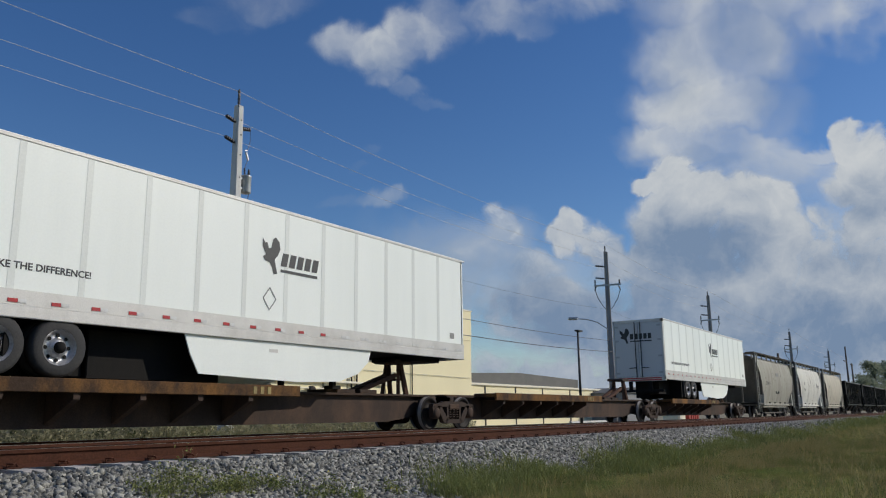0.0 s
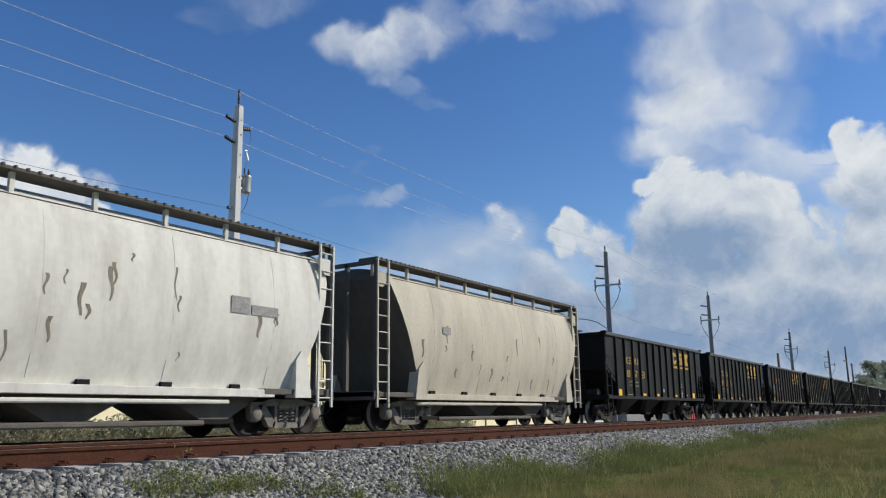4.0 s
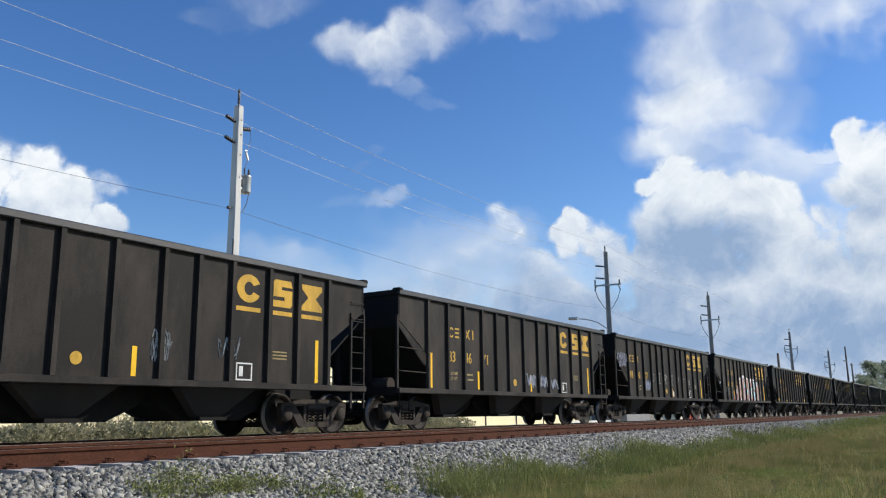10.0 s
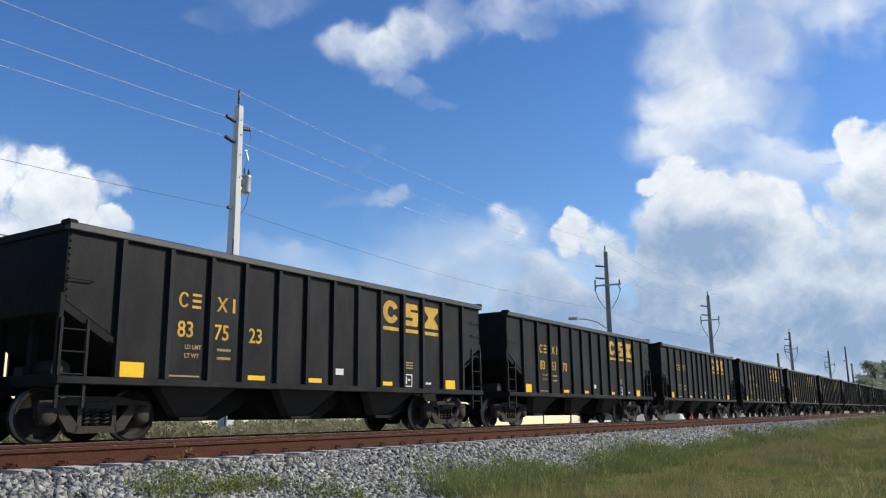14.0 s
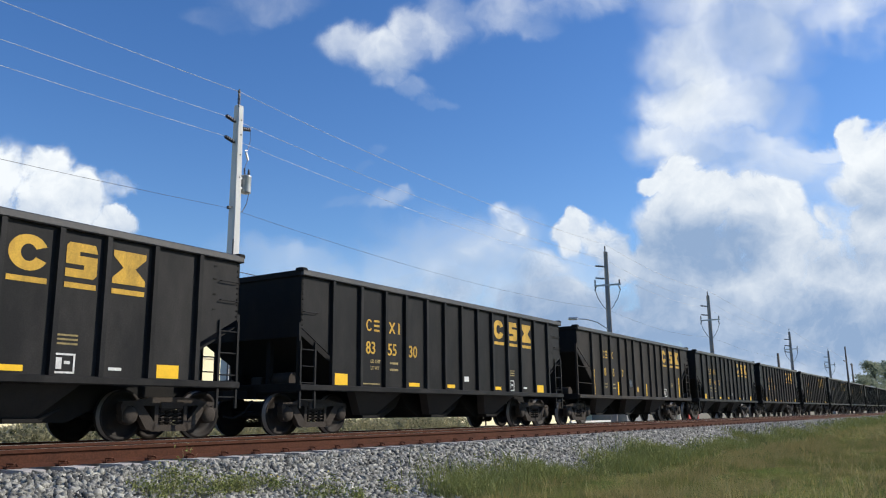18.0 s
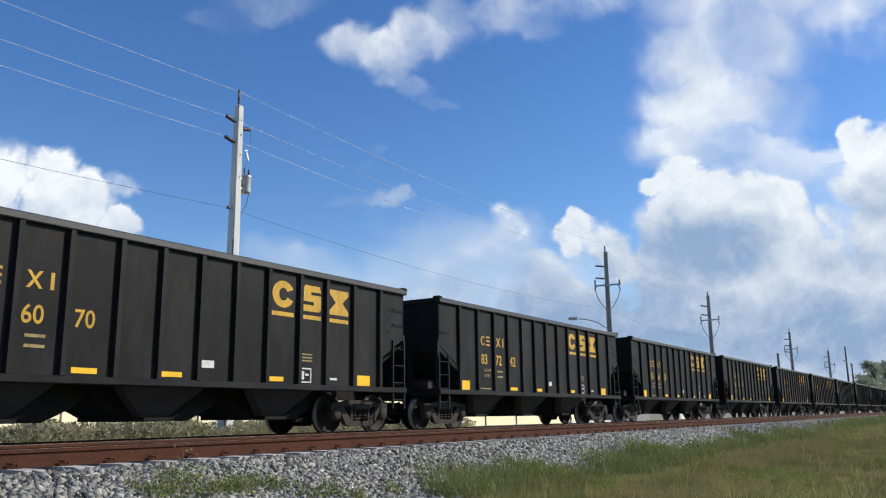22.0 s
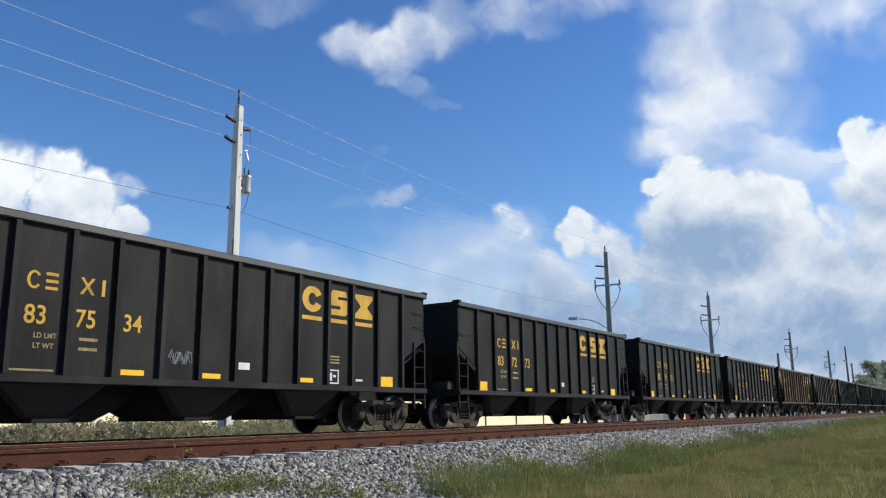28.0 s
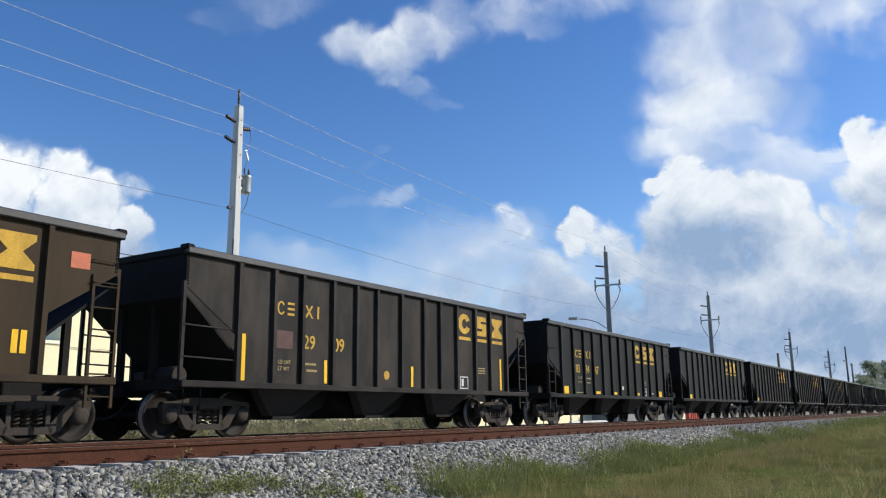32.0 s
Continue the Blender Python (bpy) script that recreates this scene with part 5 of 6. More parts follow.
    # roof walkway on posts
    for y in (-1.22, 1.22):
        bm = B()
        box(bm, 0.1, length - 0.1, y - 0.28, y + 0.28, 4.28, 4.33)
        for i in range(60):
            x = 0.15 + (length - 0.3) * i / 59
            box(bm, x - 0.02, x + 0.02, y - 0.30, y + 0.30, 4.31, 4.355)
        part("roof_walkway", bm, GRATE, ob, "dark grated roof walkway")
        for i in range(9):
            x = 0.2 + (length - 0.4) * i / 8
            bm = B()
            box(bm, x - 0.04, x + 0.04, y - 0.04 + math.copysign(0.1, y), y + 0.04 + math.copysign(0.1, y), 3.88, 4.29)
            part("walkway_post", bm, paint, ob)
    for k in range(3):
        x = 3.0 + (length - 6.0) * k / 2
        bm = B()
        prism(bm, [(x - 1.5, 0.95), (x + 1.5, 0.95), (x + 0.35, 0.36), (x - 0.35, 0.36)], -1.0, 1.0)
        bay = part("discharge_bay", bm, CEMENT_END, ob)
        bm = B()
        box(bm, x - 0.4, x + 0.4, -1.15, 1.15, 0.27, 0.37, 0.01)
        part("outlet_gate", bm, SOOT_SHADE, bay)
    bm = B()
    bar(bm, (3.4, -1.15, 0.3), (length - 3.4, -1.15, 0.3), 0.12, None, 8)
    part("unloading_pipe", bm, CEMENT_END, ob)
    truck(ob, 2.1, TRUCK_DUST), truck(ob, length - 1.0, TRUCK_DUST)
    coupler(ob, 0.0, -1), coupler(ob, length, 1)
    def skin(z):
        for (ya, za), (yb, zb) in zip(prof, prof[1:]):
            if za <= z <= zb:
                return -(ya + (yb - ya) * (z - za) / (zb - za))
        return -1.3

    r = random.Random(int(length * 100))
    for k in range(4):
        x = 2.6 + (length - 4.6) * k / 3
        bm = B()
        tube(bm, [(x, skin(z) + 0.002, z) for z in (1.05, 1.4, 1.8, 2.2, 2.6, 3.0, 3.4, 3.75)], 0.016, 4)
        part("weld_seam", bm, paint, ob)
    for k in range(16):
        x, z0 = 1.9 + (length - 3.4) * r.random(), 1.5 + 1.9 * r.random()
        n, w = 6, 0.02 + 0.05 * r.random() ** 2
        drop = 0.15 + 0.55 * r.random() ** 2
        bm = B()
        rows = [[bm.verts.new((x + q * w * (1 - 0.6 * i / n) + 0.03 * math.sin(i + k), skin(z0 - drop * i / n) - 0.004, z0 - drop * i / n)) for q in (-1, 1)] for i in range(n + 1)]
        for p, q in zip(rows, rows[1:]):
            bm.faces.new((p[0], p[1], q[1], q[0]))
        part("rust_streak", bm, STREAK, ob, "thin brown rust streak")
    for x, z, w, h in marks:
        y = -1.60 if 1.9 < z < 3 else -1.55
        plaque(x, x + w, z, z + h, MARK_GREY, ob, "faded_marking", y=y - 0.012, label="faded grey stencil marking")
    return ob


STREAK = mat("brown_rust_streak", (0.17, 0.14, 0.105), 0.9, 0, 0.3, 6, (0.30, 0.27, 0.21), 0.8, 0.001, 3)
MARK_GREY = mat("faded_grey_stencil", (0.24, 0.235, 0.22), 0.8, 0, 0.3, 6, (0.4, 0.39, 0.36), 0.7, 0.001)
for front, length, paint, label, marks in (
        (57.0, 12.75, CEMENT, "cement-stained grey covered hopper car with roof walkways", [(6.05, 2.86, 0.95, 0.26)]),
        (71.35, 12.3, CEMENT_WHITE, "chalky white covered hopper car with a faded emblem",
         [(3.15, 2.55, 0.3, 0.22), (3.1, 2.1, 0.1, 0.16), (3.25, 2.1, 0.1, 0.16), (3.4, 2.1, 0.1, 0.16), (9.1, 2.45, 0.5, 0.34), (9.65, 2.45, 0.75, 0.2)]),
        (85.15, 12.35, CEMENT_TAN, "tan-grey covered hopper car with roof walkways", [(3.0, 2.6, 0.4, 0.2)])):
    car = covered_hopper(length, paint, label, marks)
    car.matrix_basis = pose(front, 0, 0)
    RUN.append((car, front))
    if paint == CEMENT:
        for k, digit in enumerate("35067"):
            num = part("car_number", text_mesh(digit, 0.40, MARK_GREY, 0.002, 1.0, 0.002), None, car, "faded grey stencilled digit")
            num.location = (2.80 + 0.27 * k, -1.606, 2.20)
        for k, (x, z) in enumerate(((6.0, 1.62), (6.65, 1.60))):
            bm = B()
            q = random.Random(90 + k)
            tube(bm, [(x + 0.5 * i / 11 + 0.1 * q.random(), -1.545 + 0.11 * (1.75 - z), z + 0.30 * q.random()) for i in range(12)], 0.022, 4)
            part("graffiti_tag", bm, DARK_MARK, car, "thin dark sprayed scribble")

# ---- spine cars and trailers ----


def spine_unit(length, label, hitch_x, deck_a, deck_b):
    """One unit of a spine car from truck to truck; x = 0 is its front truck's centre."""
    ob = empty("spine_car", None, label, "freight car", "spine car units")
    bm = B()
    prism(bm, [(0.2, 0.68), (1.4, 0.36), (2.2, 0.24), (length - 2.4, 0.24), (length - 1.5, 0.34), (length - 0.2, 0.68), (length - 0.2, 0.93), (0.2, 0.93)], -0.48, 0.48)
    spine = part("centre_beam", bm, SPINE, ob)
    bm = B()
    box(bm, 0.3, length - 0.3, -0.62, 0.62, 0.91, 0.97, 0.01)
    part("beam_flange", bm, SPINE, ob)
    for y0, y1 in ((-1.34, -0.55), (0.55, 1.34)):
        bm = B()
        box(bm, deck_a, deck_b, y0, y1, 0.94, 1.045, 0.01)
        s = -1 if y0 < 0 else 1
        yo = -1.36 if s < 0 else 1.36
        box(bm, deck_a, deck_b, min(yo, yo - s * 0.06), max(yo, yo - s * 0.06), 0.83, 1.06, 0.01)
        deck = part("deck", bm, DECK, ob, "orange-brown steel wheel deck")
        k = deck_a + 0.6
        while k < deck_b - 0.5:
            bm = B()
            prism(bm, [(0.5 * s, 0.3), (0.5 * s, 0.85), (1.3 * s, 0.85), (1.3 * s, 0.72)], k - 0.06, k + 0.06, "x")
            part("deck_bracket", bm, SPINE, ob)
            k += 1.3
    for x in (length - 0.1, 0.1):
        bm = B()
        box(bm, x - 0.5, x + 0.5, -0.7, 0.7, 0.72, 0.92, 0.02)
        part("truck_platform", bm, SPINE, ob)
    # hitch stand
    bm = B()
    for y in (-0.35, 0.35):
        bar(bm, (hitch_x + 0.24, y * 0.8, 0.95), (hitch_x + 0.04, y * 0.6, 1.83), 0.11)
        bar(bm, (hitch_x - 0.16, y * 0.8, 0.95), (hitch_x - 0.06, y * 0.6, 1.83), 0.09)
        bar(bm, (hitch_x - 1.9, y * 0.4, 1.0), (hitch_x - 0.1, y * 0.5, 1.52), 0.11)
    bar(bm, (hitch_x + 0.1, -0.25, 1.4), (hitch_x + 0.1, 0.25, 1.4), 0.07)
    st = part("hitch_stand", bm, HITCH, ob, "rust-brown trailer hitch stand")
    bm = B()
    prism(bm, [(hitch_x - 0.38, 1.83), (hitch_x + 0.32, 1.83), (hitch_x + 0.38, 1.88), (hitch_x + 0.30, 1.94), (hitch_x - 0.36, 1.94), (hitch_x - 0.46, 1.87)], -0.36, 0.36)
    part("hitch_plate", bm, SPINE, st)
    bm = B()
    for k in range(2):
        box(bm, hitch_x - 3.0 + k * 0.9, hitch_x - 2.3 + k * 0.9, -0.5, 0.5, 0.97, 1.07, 0.01)
    part("deck_box", bm, SPINE, ob)
    for k in range(3):
        plaque(deck_b - 1.4 + 0.2 * k, deck_b - 1.3 + 0.2 * k, 0.87, 1.02, FADED_YELLOW, ob, "faded_marking", y=-1.366)
    truck(ob, length, SPINE)
    return ob


def trailer(label, slide):
    """A 53-foot van trailer, its tail at x = 0 and nose at 16.15; z = 0 on the rail heads while it rides."""
    ob = empty("semi_trailer", None, label, "trailer", "white van trailers")
    L, W, z0, z1 = 16.15, 1.28, 1.98, 4.94
    n = 13
    for s in (-1, 1):
        for k in range(n):
            a, b = 0.12 + (L - 0.24) * k / n, 0.12 + (L - 0.24) * (k + 1) / n
            bm = B()
            box(bm, a + 0.004, b - 0.004, min(s * W, s * (W - 0.02)), max(s * W, s * (W - 0.02)), z0 + 0.44, z1 - 0.06)
            part("side_panel", bm, TRAILER, ob)
            bm = B()
            box(bm, b - 0.06, b + 0.06, min(s * (W + 0.004), s * (W - 0.01)), max(s * (W + 0.004), s * (W - 0.01)), z0 + 0.44, z1 - 0.06)
            if k < n - 1:
                part("panel_seam", bm, SEAM, ob)
        bm = B()
        box(bm, 0.0, L, min(s * (W + 0.014), s * (W - 0.05)), max(s * (W + 0.014), s * (W - 0.05)), z0, z0 + 0.20, 0.012)
        box(bm, 0.0, L, min(s * (W + 0.008), s * (W - 0.05)), max(s * (W + 0.008), s * (W - 0.05)), z0 + 0.20, z0 + 0.45)
        rail_ = part("bottom_rail", bm, TRAILER_RAIL, ob, "grey metal bottom rail")
        for k in range(22):
            x = 0.35 + (L - 0.8) * k / 21
            bm = B()
            box(bm, x, x + 0.16, s * (W + 0.016) - 0.003, s * (W + 0.016) + 0.003, z0 + 0.24, z0 + 0.30)
            part("reflector", bm, RED_MARK if k < 14 else WHITE_MARK, rail_)
            bm = B()
            box(bm, x + 0.17, x + 0.31, s * (W + 0.016) - 0.003, s * (W + 0.016) + 0.003, z0 + 0.24, z0 + 0.30)
            part("reflector", bm, WHITE_MARK, rail_)
        bm = B()
        box(bm, 0.0, L, min(s * (W + 0.014), s * (W - 0.05)), max(s * (W + 0.014), s * (W - 0.05)), z1 - 0.07, z1, 0.012)
        part("top_rail", bm, TRAILER_RAIL, ob)
    bm = B()
    box(bm, 0.02, L + 0.12, -W, W, z1 - 0.02, z1 + 0.012)
    part("roof", bm, TRAILER, ob)
    bm = B()
    box(bm, L - 0.05, L, -W + 0.01, W - 0.01, z0, z1 - 0.03)
    part("nose", bm, TRAILER, ob)
    bm = B()
    box(bm, 0.05, L - 0.05, -W + 0.06, W - 0.06, z0 + 0.05, z0 + 0.3)
    part("floor", bm, SOOT_SHADE, ob)
    # tail: frame, two doors with lock rods and hinges
    bm = B()
    box(bm, -0.06, 0.08, -W, W, z1 - 0.14, z1)
    box(bm, -0.06, 0.08, -W, W, z0 - 0.06, z0 + 0.16)
    for s in (-1, 1):
        box(bm, -0.06, 0.08, min(s * W, s * (W - 0.08)), max(s * W, s * (W - 0.08)), z0, z1)
    part("rear_frame", bm, TRAILER_RAIL, ob)
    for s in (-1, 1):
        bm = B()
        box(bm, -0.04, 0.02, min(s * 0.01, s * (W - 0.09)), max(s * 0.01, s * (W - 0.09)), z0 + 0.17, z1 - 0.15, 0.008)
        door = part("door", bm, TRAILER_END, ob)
        bm = B()
        bar(bm, (-0.075, s * 0.14, z0 + 0.12), (-0.075, s * 0.14, z1 - 0.1), 0.045, None, 8)
        bar(bm, (-0.075, s * 0.14, z0 + 0.6), (-0.075, s * 0.5, z0 + 0.58), 0.04)
        part("lock_rod", bm, DARK_MARK, door)
        for z in (z0 + 0.3, z0 + 1.1, z0 + 1.9, z0 + 2.6):
            bm = B()
            box(bm, -0.07, -0.03, s * (W - 0.2) - 0.09, s * (W - 0.2) + 0.09, z, z + 0.09)
            part("hinge", bm, GALV, door)
    bm = B()
    for z in (0, 1):
        box(bm, -0.075, -0.065, -1.1, 1.1, z0 - 0.04 + 0.09 * z, z0 + 0.02 + 0.09 * z)
    part("tail_strip", bm, RED_MARK, ob)
    bm = B()
    box(bm, -0.05, 0.06, -1.15, 1.15, 1.40, 1.50, 0.01)
    for y in (-0.5, 0.5):
        box(bm, -0.04, 0.06, y - 0.09, y + 0.09, 1.50, z0)
    part("rear_guard", bm, SOOT_SHADE, ob)
    # bogie with tandem axles
    bm = B()
    box(bm, 3.82 + slide, 4.42 + slide, -0.6, 0.6, 1.12, z0, 0.02)
    bog = part("bogie", bm, SOOT_SHADE, ob)
    for y in (-0.5, 0.35):
        bm = B()
        box(bm, 1.6, 6.0, y, y + 0.15, z0 - 0.2, z0 + 0.05)
        part("slider_rail", bm, SOOT_SHADE, bog)
    for x in (3.58 + slide, 4.66 + slide):
        bm = B()
        bar(bm, (x, -1.1, 1.56), (x, 1.1, 1.56), 0.14, None, 8)
        part("axle", bm, SOOT_SHADE, bog)
    for y in (-1.2, 0.4):
        bm = B()
        box(bm, 2.6, 2.7, y, y + 0.8, 1.15, z0)
        part("flap_bracket", bm, SOOT_SHADE, bog)
    # dark blocks added by the axles to stand in for the shadow there
    for x in (3.1 + slide, 5.2 + slide):
        bm = B()
        box(bm, x - 0.3, x + 0.3, -0.6, 0.6, 1.12, z0, 0.02)
        part("suspension_box", bm, SOOT_SHADE, bog)
    # beam, then two added dark boxes that fill the shadowed underside
    for name, q in (("underframe_beam", (7.42, 11.5, 0.42, z0 - 0.34)), ("air_tank_box", (5.52 + slide, 7.4, 0.7, 1.09)), ("rear_box", (0.9, 2.58, 0.6, 1.3))):
        bm = B()
        box(bm, q[0], q[1], -q[2], q[2], q[3], z0, 0.02)
        part(name, bm, SOOT_SHADE, ob)
    for s in (-1, 1):
        bm = B()
        prism(bm, [(2.78 + slide, z0), (2.84 + slide, z0), (3.0 + slide, 1.2), (2.92 + slide, 1.18)], s * 0.75, s * 1.27)
        part("mud_flap", bm, RUBBER, bog, "black rubber mud flap")
    for x in (3.58 + slide, 4.66 + slide):
        for s in (-1, 1):
            for y in (1.13, 0.83):
                bm = B()
                lathe(bm, [(0.30, s * -0.12), (0.44, s * -0.13), (0.485, s * -0.09), (0.495, 0), (0.485, s * 0.09), (0.44, s * 0.13), (0.30, s * 0.12)], (x, s * y, 1.56), "y", 28, True, False)
                tyre = part("tyre", bm, RUBBER, bog)
                bm = B()
                lathe(bm, [(0.30, s * 0.12), (0.27, s * 0.09), (0.25, s * 0.03), (0.17, s * 0.02), (0.15, s * 0.06), (0.11, s * 0.10), (0.02, s * 0.11)], (x, s * y, 1.56), "y", 20, True, False)
                part("rim", bm, RIM, bog, "dull metal wheel rim")
                if y > 1 and s < 0:
                    for q in range(8):
                        an = 2 * math.pi * q / 8
                        bm = B()
                        lathe(bm, [(0.034, -0.004), (0.034, 0.004)], (x + 0.205 * math.cos(an), -y - 0.036, 1.56 + 0.205 * math.sin(an)), "y", 8)
                        part("hand_hole", bm, SOOT_SHADE, bog)
                    bm = B()
                    lathe(bm, [(0.10, 0.0), (0.10, -0.14), (0.07, -0.18), (0.01, -0.185)], (x, -y, 1.56), "y", 12)
                    part("hub", bm, SOOT_SHADE, bog, "dark wheel hub")
    # aerodynamic side skirts, mud flaps, landing legs
    for s in (-1, 1):
        bm = B()
        prism(bm, [(6.05, z0), (6.2, 1.6), (6.42, 1.24), (9.2, 1.15), (10.6, 1.2), (11.3, 1.4), (11.7, 1.7), (11.8, z0)], s * (W - 0.05), s * (W - 0.08))
        sk = part("side_skirt", bm, TRAILER, ob, "white aerodynamic side skirt")
        plaque(8.3, 8.55, 1.76, 1.83, TRAILER_RAIL, sk, "skirt_latch", y=s * (W - 0.045))
        bm = B()
        bar(bm, (10.8, s * 0.85, z0), (10.8, s * 0.85, 1.12), 0.12)
        box(bm, 10.65, 10.95, s * 0.85 - 0.14, s * 0.85 + 0.14, 1.04, 1.12)
        part("landing_leg", bm, SOOT_SHADE, ob)
    bm = B()
    box(bm, 14.3, 15.7, -0.7, 0.7, z0 - 0.09, z0 + 0.05)
    part("kingpin_plate", bm, SOOT_SHADE, ob)
    # writing and emblem on the near side and the doors
    words = text_mesh("OUR DRIVERS MAKE THE DIFFERENCE!", 0.165, DARK_MARK, 0.001, 1.05, 0.004)
    w = part("slogan", words, None, ob, "dark painted slogan")
    w.location = (0.97, -W - 0.004, 2.76)
    bird(ob, 8.25, -W - 0.006, 3.68, 0.92, False)
    bird(ob, 0.9, -0.048, 4.0, 0.85, True)
    for x, z, r in ((8.2, 2.9, 0.24),):
        bm = B()
        for a, b in (((-r * 0.8, 0), (0, r)), ((0, r), (r * 0.8, 0)), ((r * 0.8, 0), (0, -r)), ((0, -r), (-r * 0.8, 0))):
            bar(bm, (x + a[0], -W - 0.004, z + a[1]), (x + b[0], -W - 0.004, z + b[1]), 0.010, 0.022)
        part("diamond_mark", bm, MARK_GREY, ob, "outlined diamond placard")
    plaque(15.4, 15.62, 2.56, 2.72, MARK_GREY, ob, "small_marking", y=-W - 0.004)
    return ob


def bird(ob, x, y, z, k, on_tail):
    """A dark spread-winged emblem shape with a row of plain blocks beside it."""
    shape = [(0.02, .82), (.10, .72), (.16, .74), (.22, .60), (.30, .62), (.36, .84), (.44, .90), (.56, .80), (.60, .62), (.52, .46), (.42, .36), (.46, .20),
             (.52, .02), (.40, .0), (.34, .16), (.26, .26), (.10, .30), (.04, .38), (.14, .44), (.02, .62)]
    shape = [(p - 0.35, q - 0.25) for p, q in shape]
    blocks = [(0.28 + 0.27 * i, 0.28 + 0.27 * i + 0.20, -0.02, 0.30) for i in range(5)] + [(0.28, 1.58, -0.17, -0.10)]
    bm = B()
    if on_tail:
        prism(bm, [(-(p - 0.75) * k, z + q * k) for p, q in shape], y - 0.002, y, "x")
        for a, b, c, d in blocks:
            box(bm, y - 0.002, y, -(b - 0.75) * k, -(a - 0.75) * k, z + c * k, z + d * k)
    else:
        prism(bm, [(x + p * k, z + q * k) for p, q in shape], y - 0.002, y)
        for a, b, c, d in blocks:
            lean = 0.07 if d > 0 else 0.0
            prism(bm, [(x + a * k, z + c * k), (x + b * k, z + c * k), (x + (b + lean) * k, z + d * k), (x + (a + lean) * k, z + d * k)], y - 0.002, y)
    part("emblem", bm, DARK_MARK, ob, "dark bird emblem beside plain blocks")


spine_unit_specs = ((2.9, 17.25, "brown spine car unit under a white trailer"), (20.15, 17.35, "brown spine car unit with an empty orange deck"),
                    (37.5, 16.7, "brown spine car unit under a white trailer"))
for x, length, label in spine_unit_specs:
    unit = spine_unit(length, label, length - 1.5, 2.0, 10.5)
    unit.matrix_basis = pose(x, 0, 0)
    RUN.append((unit, x))
unit = spine_unit(17.0, "brown spine car unit with an empty orange deck", 15.4, 2.0, 10.4)
unit.matrix_basis = pose(-14.1, 0, 0)
RUN.append((unit, -14.1))
van = trailer("white van trailer with a dark bird emblem, riding a spine car", 0.0)
van.matrix_basis = pose(39.0, 0, 0)
RUN.append((van, 39.0))
van2 = trailer("white van trailer with its axles slid back, riding a spine car", -1.15)
van2.matrix_basis = pose(4.25, 0, 0)
RUN.append((van2, 4.25))

# ---- plants ----


def leafy(name, colours, rough=0.75, upright=0.0, thin=0.0):
    """Leaf material: colour varies from blade to blade and in broad patches."""
    m = bpy.data.materials.new(name)
    m.use_nodes = True
    t = m.node_tree
    b = t.nodes["Principled BSDF"]
    geo = t.nodes.new("ShaderNodeNewGeometry")
    n = t.nodes.new("ShaderNodeTexNoise")
    n.inputs["Scale"].default_value, n.inputs["Detail"].default_value = 0.7 if upright else 0.45, 5
    t.links.new(geo.outputs["Position"], n.inputs["Vector"])
    mix = t.nodes.new("ShaderNodeMath")
    mix.operation = "MULTIPLY_ADD"
    t.links.new(geo.outputs["Random Per Island"], mix.inputs[0])
    mix.inputs[1].default_value = 0.3 if upright else 0.55
    mr = t.nodes.new("ShaderNodeMapRange")
    mr.inputs["From Min"].default_value, mr.inputs["From Max"].default_value = (0.36, 0.64) if upright else (0.3, 0.7)
    mr.inputs["To Min"].default_value, mr.inputs["To Max"].default_value = (-0.02, 0.88) if upright else (-0.1, 0.55)
    t.links.new(n.outputs["Fac"], mr.inputs["Value"])
    t.links.new(mr.outputs["Result"], mix.inputs[2])
    ramp = t.nodes.new("ShaderNodeValToRGB")
    for i, c in enumerate(colours):
        e = ramp.color_ramp.elements[i] if i < 2 else ramp.color_ramp.elements.new(0.5)
        e.position = i / (len(colours) - 1)
        e.color = (*c, 1)
    t.links.new(mix.outputs[0], ramp.inputs["Fac"])
    t.links.new(ramp.outputs["Color"], b.inputs["Base Color"])
    b.inputs["Roughness"].default_value = rough
    b.inputs["Specular IOR Level"].default_value = 0.0 if upright else 0.1
    if upright:
        # a sward scatters light as a whole: its blades lean their shading towards the sky
        nm = t.nodes.new("ShaderNodeMix")
        nm.data_type = "VECTOR"
        nm.inputs["Factor"].default_value = upright
        t.links.new(geo.outputs["Normal"], nm.inputs["A"])
        nm.inputs["B"].default_value = (0, 0, 1)
        t.links.new(nm.outputs["Result"], b.inputs["Normal"])
    if thin:
        # leaves let part of the light pass
        pass_on = t.nodes.new("ShaderNodeBsdfTranslucent")
        t.links.new(ramp.outputs["Color"], pass_on.inputs["Color"])
        both = t.nodes.new("ShaderNodeMixShader")
        both.inputs[0].default_value = thin
        t.links.new(b.outputs[0], both.inputs[1])
        t.links.new(pass_on.outputs[0], both.inputs[2])
        t.links.new(both.outputs[0], t.nodes["Material Output"].inputs["Surface"])
    return m


GRASS = leafy("dry_green_grass", [(0.085, 0.145, 0.034), (0.43, 0.34, 0.15), (0.21, 0.225, 0.07)], 0.75, 0.65, 0.2)
STRAW = leafy("brown_seed_heads", [(0.19, 0.17, 0.06), (0.46, 0.39, 0.18), (0.30, 0.28, 0.11)], 0.8, 0.0, 0.3)
EDGE = leafy("dark_green_edge_weeds", [(0.06, 0.105, 0.032), (0.27, 0.275, 0.10), (0.125, 0.175, 0.05)], 0.75, 0.0, 0.25)
SCRUB = leafy("dull_green_scrub", [(0.05, 0.068, 0.026), (0.48, 0.44, 0.28), (0.16, 0.18, 0.08)], 0.75, 0.0, 0.45)
